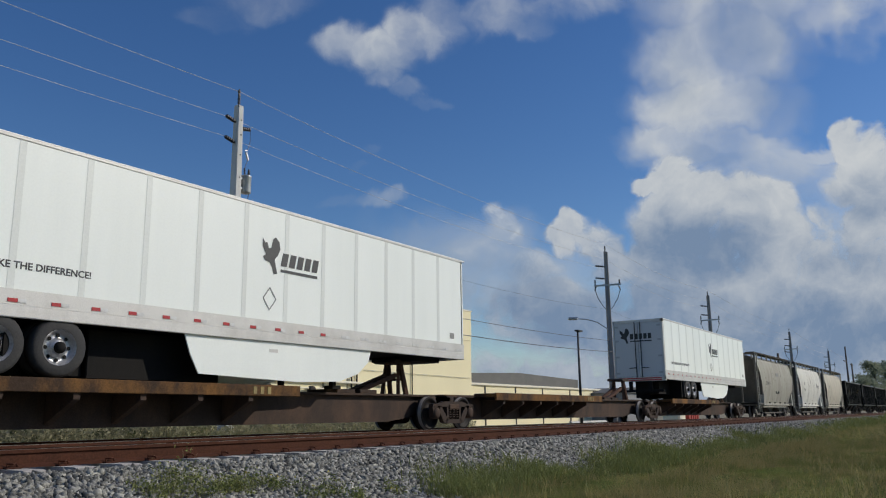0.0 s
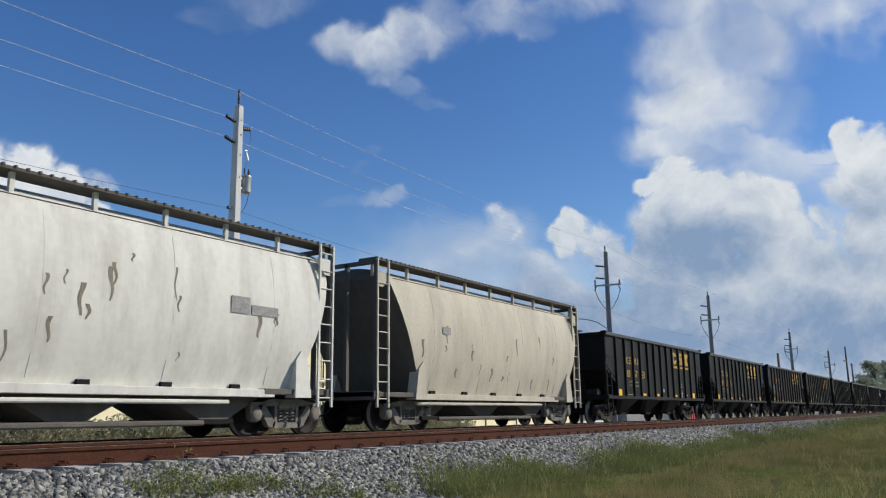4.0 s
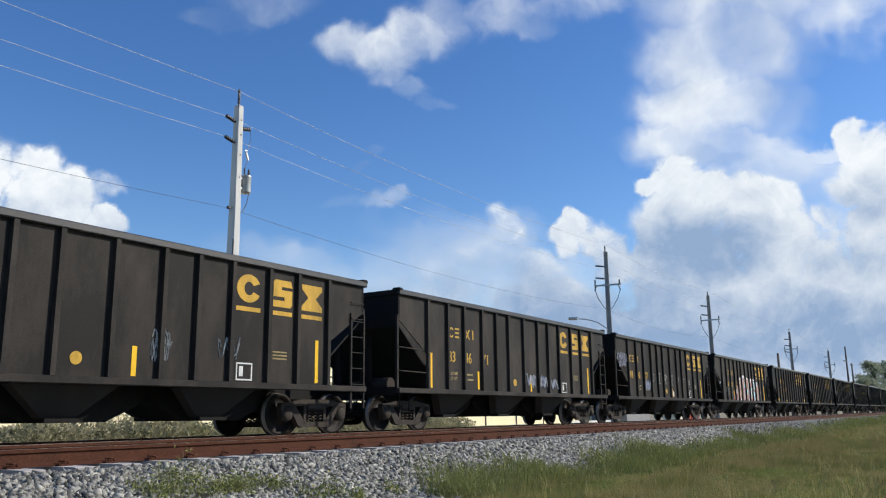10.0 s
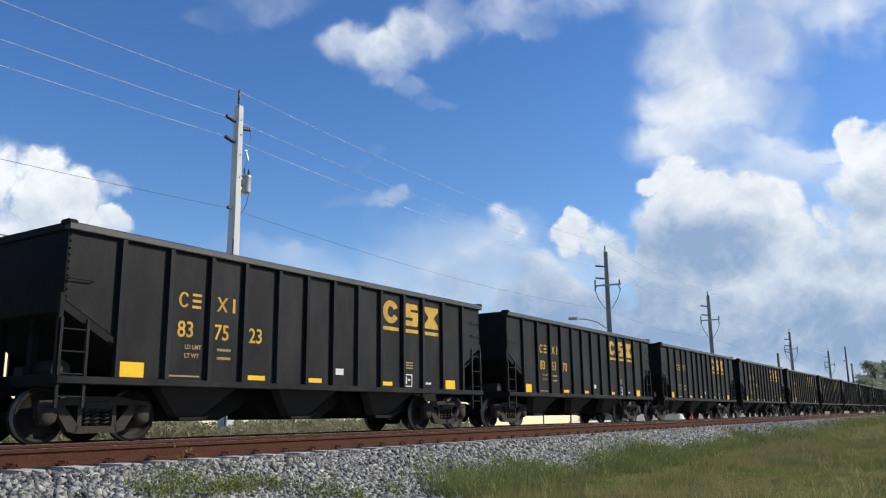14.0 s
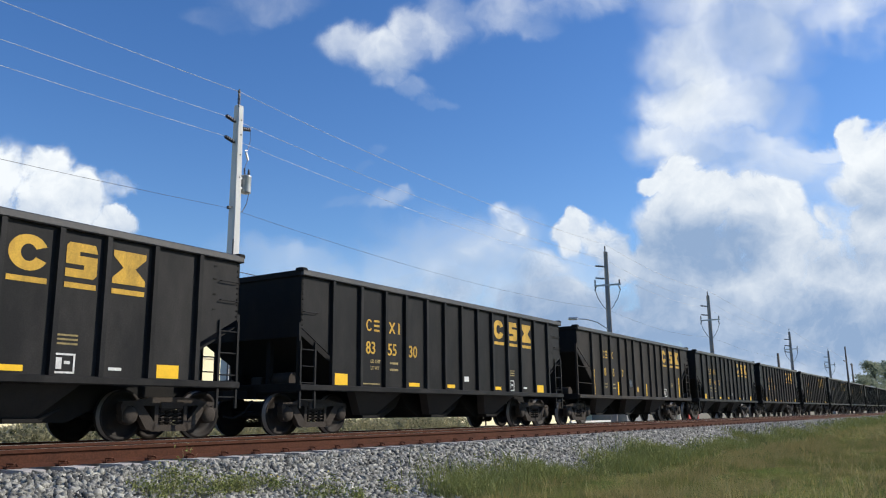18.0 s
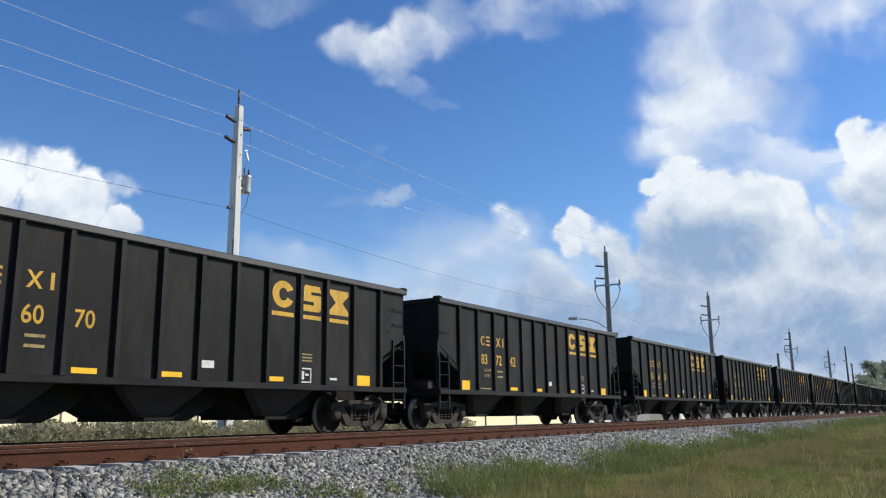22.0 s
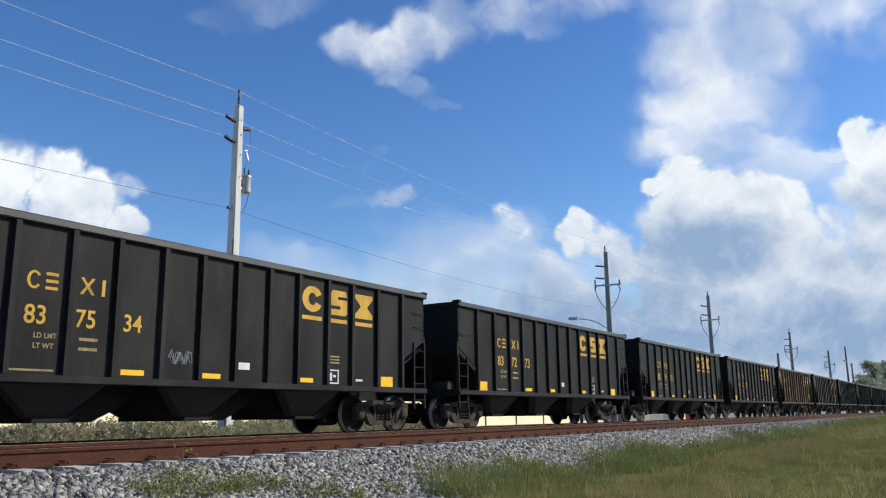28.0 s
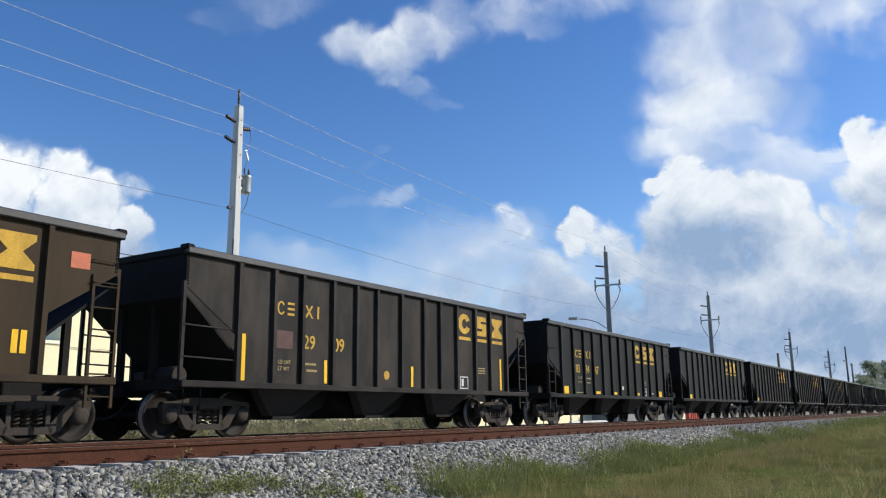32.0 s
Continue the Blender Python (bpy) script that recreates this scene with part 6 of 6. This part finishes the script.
# tree leaves: distance haze is mixed into the colours, paler and greyer
TREE_LEAF = leafy("hazed_tree_leaves", [(0.14, 0.17, 0.12), (0.34, 0.37, 0.27), (0.23, 0.27, 0.18)], 0.75, 0.0, 0.5)


def blades(name, x, y, height, width, lean, material, label, category, z=None):
    """Grass blades as tapering pairs of triangles, joined."""
    n = len(x)
    rng = np.random.default_rng(n)
    a = rng.random(n) * 2 * np.pi
    lx, ly = lean * height * rng.normal(size=n), lean * height * rng.normal(size=n)
    z = np.array([ground_z(p, q) for p, q in zip(x, y)]) if z is None else z
    base = np.stack([x, y, z - 0.02], 1)
    side = np.stack([np.cos(a), np.sin(a), 0 * a], 1) * (width / 2)[:, None]
    mid = base + np.stack([lx * 0.35, ly * 0.35, height * 0.6], 1)
    tip = base + np.stack([lx, ly, height], 1)
    pts = np.stack([base - side, base + side, mid + side * 0.7, mid - side * 0.7, tip], 1).reshape(-1, 3)
    tri = np.array([(0, 1, 2), (0, 2, 3), (3, 2, 4)])
    idx = (tri[None] + 5 * np.arange(n)[:, None, None]).reshape(-1)
    return joined(name, pts, idx, material, label, category)


def leaves(name, centres, size, material, label, category, parent=None):
    """Small leaf quads turned every way, joined."""
    n = len(centres)
    rng = np.random.default_rng(n + 3)
    u = rng.normal(size=(n, 3))
    u /= np.linalg.norm(u, axis=1)[:, None]
    w = np.cross(u, rng.normal(size=(n, 3)))
    w /= np.linalg.norm(w, axis=1)[:, None]
    s = (size * (0.6 + 0.8 * rng.random(n)))[:, None]
    pts = np.stack([centres - u * s, centres - w * s * 0.45, centres + u * s, centres + w * s * 0.45], 1).reshape(-1, 3)
    idx = (np.array([(0, 1, 2), (0, 2, 3)])[None] + 4 * np.arange(n)[:, None, None]).reshape(-1)
    ob = joined(name, pts, idx, material, label, category)
    if parent:
        ob.parent = parent
    return ob


rng = np.random.default_rng(11)
gx = np.concatenate([6 + 28 * rng.random(170000) ** 1.3, 34 + 150 * rng.random(60000) ** 1.5])
gy = -13.4 + 7.2 * rng.random(len(gx))
keep = np.array([q < edge_y(p) and q + 13.86 > 0.06 * p - 0.3 for p, q in zip(gx, gy)])
gx, gy = gx[keep], gy[keep]
far = gx / 20
patch = np.array([noise.noise(Vector((p * 0.22, q * 0.9, 8.0))) + 0.6 * noise.noise(Vector((p * 0.8, q * 2.2, 2.0))) for p, q in zip(gx, gy)])
blades("verge_grass", gx, gy, (0.03 + 0.11 * rng.random(len(gx)) ** 3) * (1 + 0.25 * far) * np.clip(1 + 1.3 * patch, 0.45, 2.2), 0.006 * (0.6 + far), 0.6, GRASS,
       "rough dry green and straw-coloured grass on the verge", "grass")
# thin dry seed stalks standing over the sward
sx = 7 + 60 * rng.random(12000) ** 1.5
sy = -12.8 + 6.4 * rng.random(len(sx))
keep = np.array([q < edge_y(p) and q + 13.86 > 0.06 * p + 0.5 and noise.noise(Vector((p * 0.3, q * 0.8, 4.0))) > -0.05 for p, q in zip(sx, sy)])
sx, sy = sx[keep], sy[keep]
blades("seed_stalks", sx, sy, 0.10 + 0.20 * rng.random(len(sx)) ** 1.5, 0.005 * (0.7 + sx / 16), 0.35, STRAW, "thin brown seed stalks over the verge grass", "grass")
# taller weeds along the edge of the stones
wx = np.concatenate([9.6 + 22 * rng.random(26000), 31 + 90 * rng.random(15000) ** 1.3])
off = rng.normal(size=len(wx)) * 0.30 - 0.22
clump = np.array([noise.noise(Vector((p * 0.75, 3.3, 0))) + 0.5 * noise.noise(Vector((p * 2.3, 1.3, 0))) for p in wx])
wy = np.array([edge_y(p) for p in wx]) + off * (1.0 + 0.5 * clump)
hgt = (0.07 + 0.24 * rng.random(len(wx)) ** 1.6) * (1.0 + 0.9 * clump)
blades("edge_weeds", wx, wy, np.maximum(hgt, 0.04), 0.011 * (0.7 + wx / 22), 0.42, EDGE, "tall lush green weeds along the ballast edge", "weeds")
lx = np.repeat(wx[::8], 3) + 0.03 * rng.normal(size=3 * len(wx[::8]))
ly = np.repeat(wy[::8], 3) + 0.03 * rng.normal(size=len(lx))
lz = np.array([ground_z(p, q) for p, q in zip(lx, ly)]) + np.repeat(np.maximum(hgt[::8], 0.04), 3) * (0.3 + 0.7 * rng.random(len(lx)))
leaves("edge_weed_leaves", np.stack([lx, ly, lz], 1), 0.024, EDGE, "broad green leaves of the weeds along the ballast edge", "weeds")
# weeds sprouting among the stones, in tufts: thin leaning stems with leaves along them
tufts = [(5.5 + 0.24 * k + 0.3 * rng.random(), -6.35 - 0.02 * k + 0.25 * (rng.random() - 0.5), 0.30 + 0.25 * rng.random()) for k in range(9)]
tufts += [(7.7, -6.85, 0.45), (8.1, -6.9, 0.55), (8.4, -7.0, 0.45), (6.4, -6.15, 0.75), (6.1, -6.45, 0.6), (6.7, -6.5, 0.5), (9.2, -7.0, 0.4)]
stem_x, stem_y, stem_h, leaf_c, bloom = [], [], [], [], []
for cx, cy, big in tufts:
    for _ in range(26):
        px, py = cx + 0.22 * big * rng.normal(), cy + 0.16 * big * rng.normal()
        hh = big * (0.12 + 0.46 * rng.random() ** 1.7)
        stem_x.append(px), stem_y.append(py), stem_h.append(hh)
        gz = ground_z(px, py)
        for q in range(14):
            f = 0.15 + 0.85 * rng.random()
            leaf_c.append((px + 0.05 * rng.normal(), py + 0.05 * rng.normal(), gz + hh * f))
        if rng.random() < 0.10 and cx > 7.0:
            bloom.append((px, py, gz + hh + 0.02))
stem_x, stem_y, stem_h = np.array(stem_x), np.array(stem_y), np.array(stem_h)
leaves("ballast_weeds", np.array(leaf_c), 0.018, EDGE, "dark green leafy weeds sprouting between the stones", "weeds")
blades("ballast_weed_stems", stem_x, stem_y, stem_h, 0.006 + 0 * stem_x, 0.25, SCRUB, "thin weed stems among the stones", "weeds")
BLOOM = mat("yellow_petals", (0.62, 0.48, 0.04), 0.7, 0, 0.1, 20, (0.5, 0.4, 0.1), 0.4, 0)
leaves("weed_flowers", np.repeat(np.array(bloom), 4, axis=0) + 0.008 * rng.normal(size=(4 * len(bloom), 3)), 0.014, BLOOM, "small yellow weed flowers", "flowers")
# scrub behind the track
bx = 4 + 32 * rng.random(95000) ** 1.15
by = 7.6 + 3.2 * rng.random(len(bx))
hump = np.array([0.5 + 0.5 * noise.noise(Vector((p * 0.8, q * 0.5, 5.0))) for p, q in zip(bx, by)])
bz = GROUND_Z + rng.random(len(bx)) * (0.40 + 1.35 * hump ** 1.3)
leaves("trackside_scrub", np.stack([bx, by, bz], 1), 0.065, SCRUB, "low dull green scrub behind the track", "shrubs")
blades("trackside_stalks", bx[::4], by[::4], 0.45 + 1.2 * hump[::4] * rng.random(len(bx[::4])), 0.018 + 0 * bx[::4], 0.22, SCRUB,
       "tall dry weed stalks behind the track", "weeds")

BARK = mat("grey_brown_bark", (0.09, 0.075, 0.06), 0.9, 0, 0.3, 3, (0.05, 0.04, 0.035), 0.5, 0.02, 4, 20)


def tree(x, y, height, spread, seed, label):
    ob = empty("tree", pose(x, y, GROUND_Z), label, "tree", "trees at the end of the view")
    r = random.Random(seed)
    bm = B()
    lathe(bm, [(0.34, 0), (0.26, height * 0.25), (0.18, height * 0.5), (0.06, height * 0.85)], (0, 0, 0), "z", 9)
    part("trunk", bm, BARK, ob)
    tips = []
    for k in range(11):
        a, h = r.random() * 6.28, height * (0.28 + 0.55 * r.random())
        reach = spread * (0.55 + 0.5 * r.random()) * (1.15 - h / height * 0.6)
        end = (reach * math.cos(a), reach * math.sin(a), h + height * 0.12)
        bm = B()
        tube(bm, [(0, 0, h * 0.8), (end[0] * 0.5, end[1] * 0.5, (h * 0.9 + end[2]) / 2), end], 0.13, 6)
        part("limb", bm, BARK, ob)
        tips.append(end)
    tips += [(0, 0, height * 0.9), (0.5, 0.3, height * 0.75)]
    g = np.random.default_rng(seed)
    pts = []
    for tx, ty, tz in tips:
        for _ in range(4):
            c = np.array([tx, ty, tz]) + g.normal(size=3) * np.array([0.8, 0.8, 0.5])
            pts.append(c + g.normal(size=(110, 3)) * np.array([0.62, 0.62, 0.36]))
    crown = leaves("crown", np.concatenate(pts), 0.24, TREE_LEAF, "", "", ob)
    crown["label"], crown["category"] = "green leafy crown paled for haze", ""
    del crown["kind"], crown["category"]
    return ob


for k, (tx, ty, th, ts) in enumerate(((255, 9.6, 14.5, 4.0), (272, 8.6, 15.5, 4.4), (246, 11.5, 10.0, 2.8), (290, 8.0, 17.0, 5.0), (310, 18, 12, 4.5), (340, 12, 14, 5))):
    tree(tx, ty, th, ts, 40 + k, "distant haze-paled green broadleaf tree with an uneven crown")

# ---- things beside the far road ----


def skip_bin(x, y, w, d, h, material, label):
    ob = empty("dumpster", pose(x, y, GROUND_Z), label, "dumpster")
    bm = B()
    prism(bm, [(0, 0.12), (w, 0.12), (w + 0.1, h), (-0.1, h)], 0, d)
    part("bin_body", bm, material, ob)
    for k in range(1, 5):
        bm = B()
        box(bm, w * k / 5 - 0.05, w * k / 5 + 0.05, -0.07, 0.0, 0.15, h - 0.05)
        part("bin_rib", bm, material, ob)
    bm = B()
    box(bm, -0.15, w + 0.15, -0.12, d + 0.05, h, h + 0.1, 0.02)
    part("bin_rim", bm, material, ob)
    for xx in (0.3, w - 0.3):
        bm = B()
        box(bm, xx - 0.15, xx + 0.15, 0.05, d - 0.05, 0, 0.12)
        part("skid", bm, DARK_MARK, ob)
    return ob


skip_bin(36.8, 12.0, 2.4, 1.8, 1.5, TEAL, "teal steel dumpster standing beyond the track")
RED_PAINT = mat("faded_red_paint", (0.42, 0.05, 0.035), 0.6, 0, 0.12, 2, (0.25, 0.05, 0.04), 0.5, 0.003)
skip_bin(87.0, 12.0, 3.6, 1.8, 1.2, RED_PAINT, "faded red steel dumpster beyond the track")
ob = empty("concrete_barrier", pose(57, 12, GROUND_Z), "low grey concrete barrier beside the far road", "barrier")
for k in range(3):
    bm = B()
    prism(bm, [(-0.3, 0), (0.3, 0), (0.28, 0.1), (0.12, 0.3), (0.08, 0.6), (-0.08, 0.6), (-0.12, 0.3), (-0.28, 0.1)], 2.9 * k, 2.9 * k + 2.86, "x")
    part("barrier_block", bm, CONCRETE, ob)
ob = empty("storage_crate", pose(83.3, 12, GROUND_Z), "white painted storage crate beyond the track", "crate")
bm = B()
box(bm, 0, 2.4, 0, 1.6, 0.1, 1.3, 0.03)
part("crate_body", bm, CREAM_TRIM, ob)
for xx in (0.1, 2.0):
    bm = B()
    box(bm, xx, xx + 0.3, 0.02, 1.58, 0, 0.1)
    part("skid", bm, DARK_MARK, ob)

# ---- painted graffiti on some of the cars ----
G_TAN = mat("tan_spray_paint", (0.40, 0.27, 0.18), 0.6, 0, 0.06, 2.2, (0.50, 0.38, 0.30), 0.8, 0.001, 1, 30)
G_MAROON = mat("maroon_spray_paint", (0.20, 0.03, 0.05), 0.6, 0, 0.1, 4, (0.12, 0.02, 0.03), 0.5, 0.001)
G_WHITE = mat("white_spray_paint", (0.70, 0.68, 0.70), 0.6, 0, 0.1, 4, (0.5, 0.42, 0.44), 0.5, 0.001)
G_SMEAR = mat("smeared_grey_paint", (0.05, 0.05, 0.055), 0.7, 0, 0.2, 7, (0.50, 0.50, 0.53), 1.0, 0.001, 2.5, 25)
G_GREY = mat("grey_spray_paint", (0.36, 0.34, 0.35), 0.6, 0, 0.08, 3, (0.5, 0.47, 0.47), 0.5, 0.001)
G_CHALK = mat("white_chalk", (0.42, 0.42, 0.41), 0.9, 0, 0.2, 9, (0.15, 0.15, 0.15), 0.7, 0)
G_BLUE = mat("pale_blue_spray_paint", (0.28, 0.60, 0.66), 0.6, 0, 0.08, 3, (0.5, 0.6, 0.62), 0.5, 0.001)


def outline(bm, cx, w, z0, z1, y, grow, seed, slant):
    r = random.Random(seed)
    pts = []
    n = 22
    for i in range(n):
        a = 2 * math.pi * i / n
        ca, sa = math.cos(a), math.sin(a)
        px = cx + (w / 2 + grow) * math.copysign(abs(ca) ** 0.6, ca) * (0.9 + 0.2 * r.random())
        pz = (z0 + z1) / 2 + ((z1 - z0) / 2 + grow) * math.copysign(abs(sa) ** 0.6, sa) * (0.93 + 0.14 * r.random())
        pts.append((px + slant * (pz - z0), max(1.09, pz)))
    prism(bm, pts, y, y - 0.002)


def ribbon(bm, pts, w, y):
    """A flat painted stroke along the points (x, z)."""
    for (xa, za), (xb, zb) in zip(pts, pts[1:]):
        dx, dz = xb - xa, zb - za
        ln = math.hypot(dx, dz) or 1.0
        nx, nz = -dz / ln * w / 2, dx / ln * w / 2
        ex, ez = dx / ln * w * 0.3, dz / ln * w * 0.3
        prism(bm, [(xa - ex + nx, za - ez + nz), (xb + ex + nx, zb + ez + nz), (xb + ex - nx, zb + ez - nz), (xa - ex - nx, za - ez - nz)], y, y - 0.0015)


def mural(car):
    """A block of sprayed lettering-like forms that spells nothing: pale halo, tan and blue fills, maroon edges."""
    r = random.Random(9)

    def crest(x):
        return 2.24 + 0.20 * math.exp(-((x - 6.9) / 0.9) ** 2) + 0.05 * math.sin(2.3 * x) - 0.15 * max(0.0, x - 9.6)
    halo = [(4.0, 1.10), (10.62, 1.10), (10.5, 1.7)]
    n = 34
    for i in range(n):
        x = 10.35 - (10.35 - 5.1) * i / (n - 1)
        halo.append((x, crest(x) + 0.10 + 0.09 * abs(math.sin(4.6 * x)) + 0.02 * r.random()))
    halo += [(5.0, 2.0), (4.85, 1.85), (4.55, 1.62), (4.2, 1.5), (4.02, 1.3)]
    bm = B()
    prism(bm, halo, -1.604, -1.605)
    part("graffiti_halo", bm, G_WHITE, car, "white sprayed graffiti halo")
    forms = ((4.45, 0.75, 1.42, 0.35), (5.35, 0.95, 0, 0.22), (6.12, 0.80, 0, -0.12), (6.75, 0.62, 0, 0.05), (7.35, 0.80, 0, 0.2),
             (8.05, 0.72, 0, -0.15), (8.70, 0.70, 0, 0.12), (9.35, 0.70, 0, -0.2), (10.0, 0.78, 0, 0.1))
    fills = (G_TAN, G_TAN, G_TAN, G_GREY, G_TAN, G_GREY, G_TAN, G_BLUE, G_TAN)
    for k, (cx, w, top, lean) in enumerate(forms):
        top = top or crest(cx)
        for q, (grow, material, name) in enumerate(((0.055, G_MAROON, "graffiti_outline"), (-0.01, fills[k], "graffiti_fill"))):
            bm = B()
            outline(bm, cx - lean * 0.5, w, 1.12, top, -1.6065 - 0.002 * q - 0.0003 * k, grow, 70 + k, lean)
            part(name, bm, material, car, "sprayed graffiti form" if q else "")
        y = -1.6115 - 0.0003 * k
        for q in range(3):
            bm = B()
            bx, bz = cx + w * 0.6 * (r.random() - 0.5), 1.3 + (top - 1.5) * r.random()
            outline(bm, bx, 0.14 + 0.22 * r.random(), bz, bz + 0.14 + 0.25 * r.random(), y - 0.0022 * q, 0, 130 + 7 * k + q, 0.2 * (r.random() - 0.5))
            part("graffiti_patch", bm, (G_BLUE, G_TAN, G_BLUE, G_GREY)[(k + q) % 4], car)
        bm = B()
        mid = (1.12 + top) / 2
        ribbon(bm, [(cx - 0.28 * w, top - 0.12), (cx + 0.05 * w, top - 0.2), (cx + 0.22 * w, mid + 0.15), (cx + (0.02 if k % 2 else 0.3) * w, mid - 0.1), (cx + 0.05 * w, 1.16)], 0.065, y - 0.008)
        if k % 2:
            ribbon(bm, [(cx - 0.3 * w, mid), (cx + 0.1 * w, mid + 0.08)], 0.10, y - 0.0095)
        part("graffiti_stroke", bm, G_MAROON, car)


STROKES = {"D": (((0, 0), (0, 1), (0.6, 0.8), (0.62, 0.2), (0, 0)),), "I": (((0.3, 0), (0.3, 1)), ((0, 1), (0.6, 1)), ((0, 0), (0.6, 0))),
           "R": (((0, 0), (0, 1), (0.6, 0.8), (0.05, 0.45), (0.6, 0)),), "T": (((0.3, 0), (0.3, 1)), ((0, 1), (0.65, 1))),
           "Y": (((0, 1), (0.3, 0.5)), ((0.65, 1), (0.2, 0))), "P": (((0, 0), (0, 1), (0.6, 0.8), (0.05, 0.45)),),
           "A": (((0, 0), (0.3, 1), (0.62, 0)), ((0.1, 0.4), (0.52, 0.4))), "N": (((0, 0), (0, 1), (0.6, 0), (0.6, 1)),)}


def chalk_word(car, word, x, pitch, z, size):
    """Thin chalked capitals, one to a panel."""
    for k, letter in enumerate(word):
        bm = B()
        for line in STROKES[letter]:
            ribbon(bm, [(x + pitch * k + p * size, z - 0.02 * k + q * size) for p, q in line], 0.028, -1.606)
        part("chalk_letter", bm, G_CHALK, car, "thin white chalked letter")


def scribble(car, x, z, w, h, seed, material=None, thick=0.025):
    """A tangle of looping painted strokes that spells nothing."""
    r = random.Random(seed)
    a, b, c = 0.75 + 0.3 * r.random(), 1.05 + 0.4 * r.random(), 6.28 * r.random()
    pts = [(x + w * (i / 33 + 0.14 * math.sin(a * i + c)), -1.606, z + h * (0.5 + (0.28 + 0.2 * r.random()) * math.sin(b * i))) for i in range(34)]
    bm = B()
    tube(bm, pts, thick, 4)
    part("graffiti_tag", bm, material or G_CHALK, car, "thin white sprayed scribble")


mural(made["808082"])
chalk_word(made["484007"], "DIRTYPAN", 4.32, 0.918, 1.72, 0.46)
for number, x, z, w, h, seed in (("808082", 10.35, 1.05, 0.55, 0.3, 1), ("808082", 2.2, 1.5, 0.5, 0.35, 2), ("813502", 7.75, 1.35, 0.35, 0.5, 3), ("813502", 9.3, 1.5, 0.5, 0.5, 4),
                                 ("834671", 7.1, 1.2, 0.6, 0.55, 5), ("834671", 8.0, 1.2, 0.58, 0.5, 6), ("834671", 8.86, 1.2, 0.58, 0.42, 7),
                                 ("484007", 3.4, 1.3, 0.6, 0.6, 8), 
                                 ("484007", 0.35, 2.2, 0.85, 0.75, 15),
                                 ("835548", 2.3, 1.1, 0.6, 0.45, 16), ("837534", 5.1, 1.3, 0.5, 0.35, 17), ("484587", 5.3, 1.4, 0.3, 0.4, 18), ("837411", 1.25, 1.5, 0.65, 0.9, 19), ("813502", 7.8, 1.6, 0.35, 0.45, 20), ("837257", 2.2, 1.25, 0.5, 0.3, 21), ("837257", 4.2, 1.5, 0.5, 0.3, 22)):
    bold = number in ("834671", "484007", "835548")
    scribble(made[number], x, z, w, h, seed, G_WHITE if bold else None, 0.034 if bold else 0.024)
bm = B()
outline(bm, 7.52, 1.15, 1.1, 1.62, -1.604, 0, 33, 0.05)
part("primer_patch", bm, G_SMEAR, made["837257"], "pale patch of sprayed primer")
ORANGE = mat("orange_red_patch", (0.5, 0.11, 0.04), 0.6, 0, 0.12, 4, (0.25, 0.08, 0.04), 0.5, 0.001)
plaque(0.38, 0.72, 2.95, 3.22, ORANGE, rusty, "painted_patch", label="square orange-red painted patch")
plaque(12.85, 13.2, 2.85, 3.12, ORANGE, rusty, "painted_patch", label="square orange-red painted patch")
plaque(2.38, 2.95, 1.82, 2.2, mat("dull_maroon_patch", (0.07, 0.025, 0.02), 0.7, 0, 0.15, 4, None, 0.4, 0.001), made["__2909"], "painted_patch", label="dull maroon patch painted over a number")

# ---- what moves ----


def motions():
    for thing, x in RUN:
        walk(thing, [(t, pose(x - SPEED * t, 0, 0)) for t in (0.0, 8.0, 16.0, 24.0, SECONDS)])
    turn = Matrix.Rotation
    # wheels roll while they pass the camera
    for thing, x in RUN:
        for ob in thing.children_recursive:
            if not ob.name.startswith("wheelset"):
                continue
            at = x + ob.parent.location.x + ob.location.x
            first, last = max(0.0, (at - 26.0) / SPEED), min(SECONDS, (at - 1.0) / SPEED)
            if last <= first or thing.get("label", "").endswith("far down the train"):
                continue
            f0, f1 = int(first * FPS), int(last * FPS)
            spot = Matrix.Translation(ob.location)
            rows = [(f / FPS, spot @ turn(-(SPEED / 0.457) * (f - f0) / FPS, 4, "Y")) for f in range(f0, f1 + 1)]
            if f0 > 0:
                rows.insert(0, (0.0, rows[0][1]))
            if f1 < SECONDS * FPS - 1:
                rows.append((SECONDS, rows[-1][1]))
            walk(ob, rows)
    for sheet, angle in ((high_clouds, -0.75), (veil_clouds, -0.75), (bank_clouds, -0.75), (left_clouds, -2.4)):
        spot = POSE.translation
        walk(sheet, [(t, Matrix.Translation(spot) @ turn(radians(angle * t / SECONDS), 4, "Z") @ POSE.to_3x3().to_4x4()) for t in (0.0, 16.0, SECONDS)])


motions()
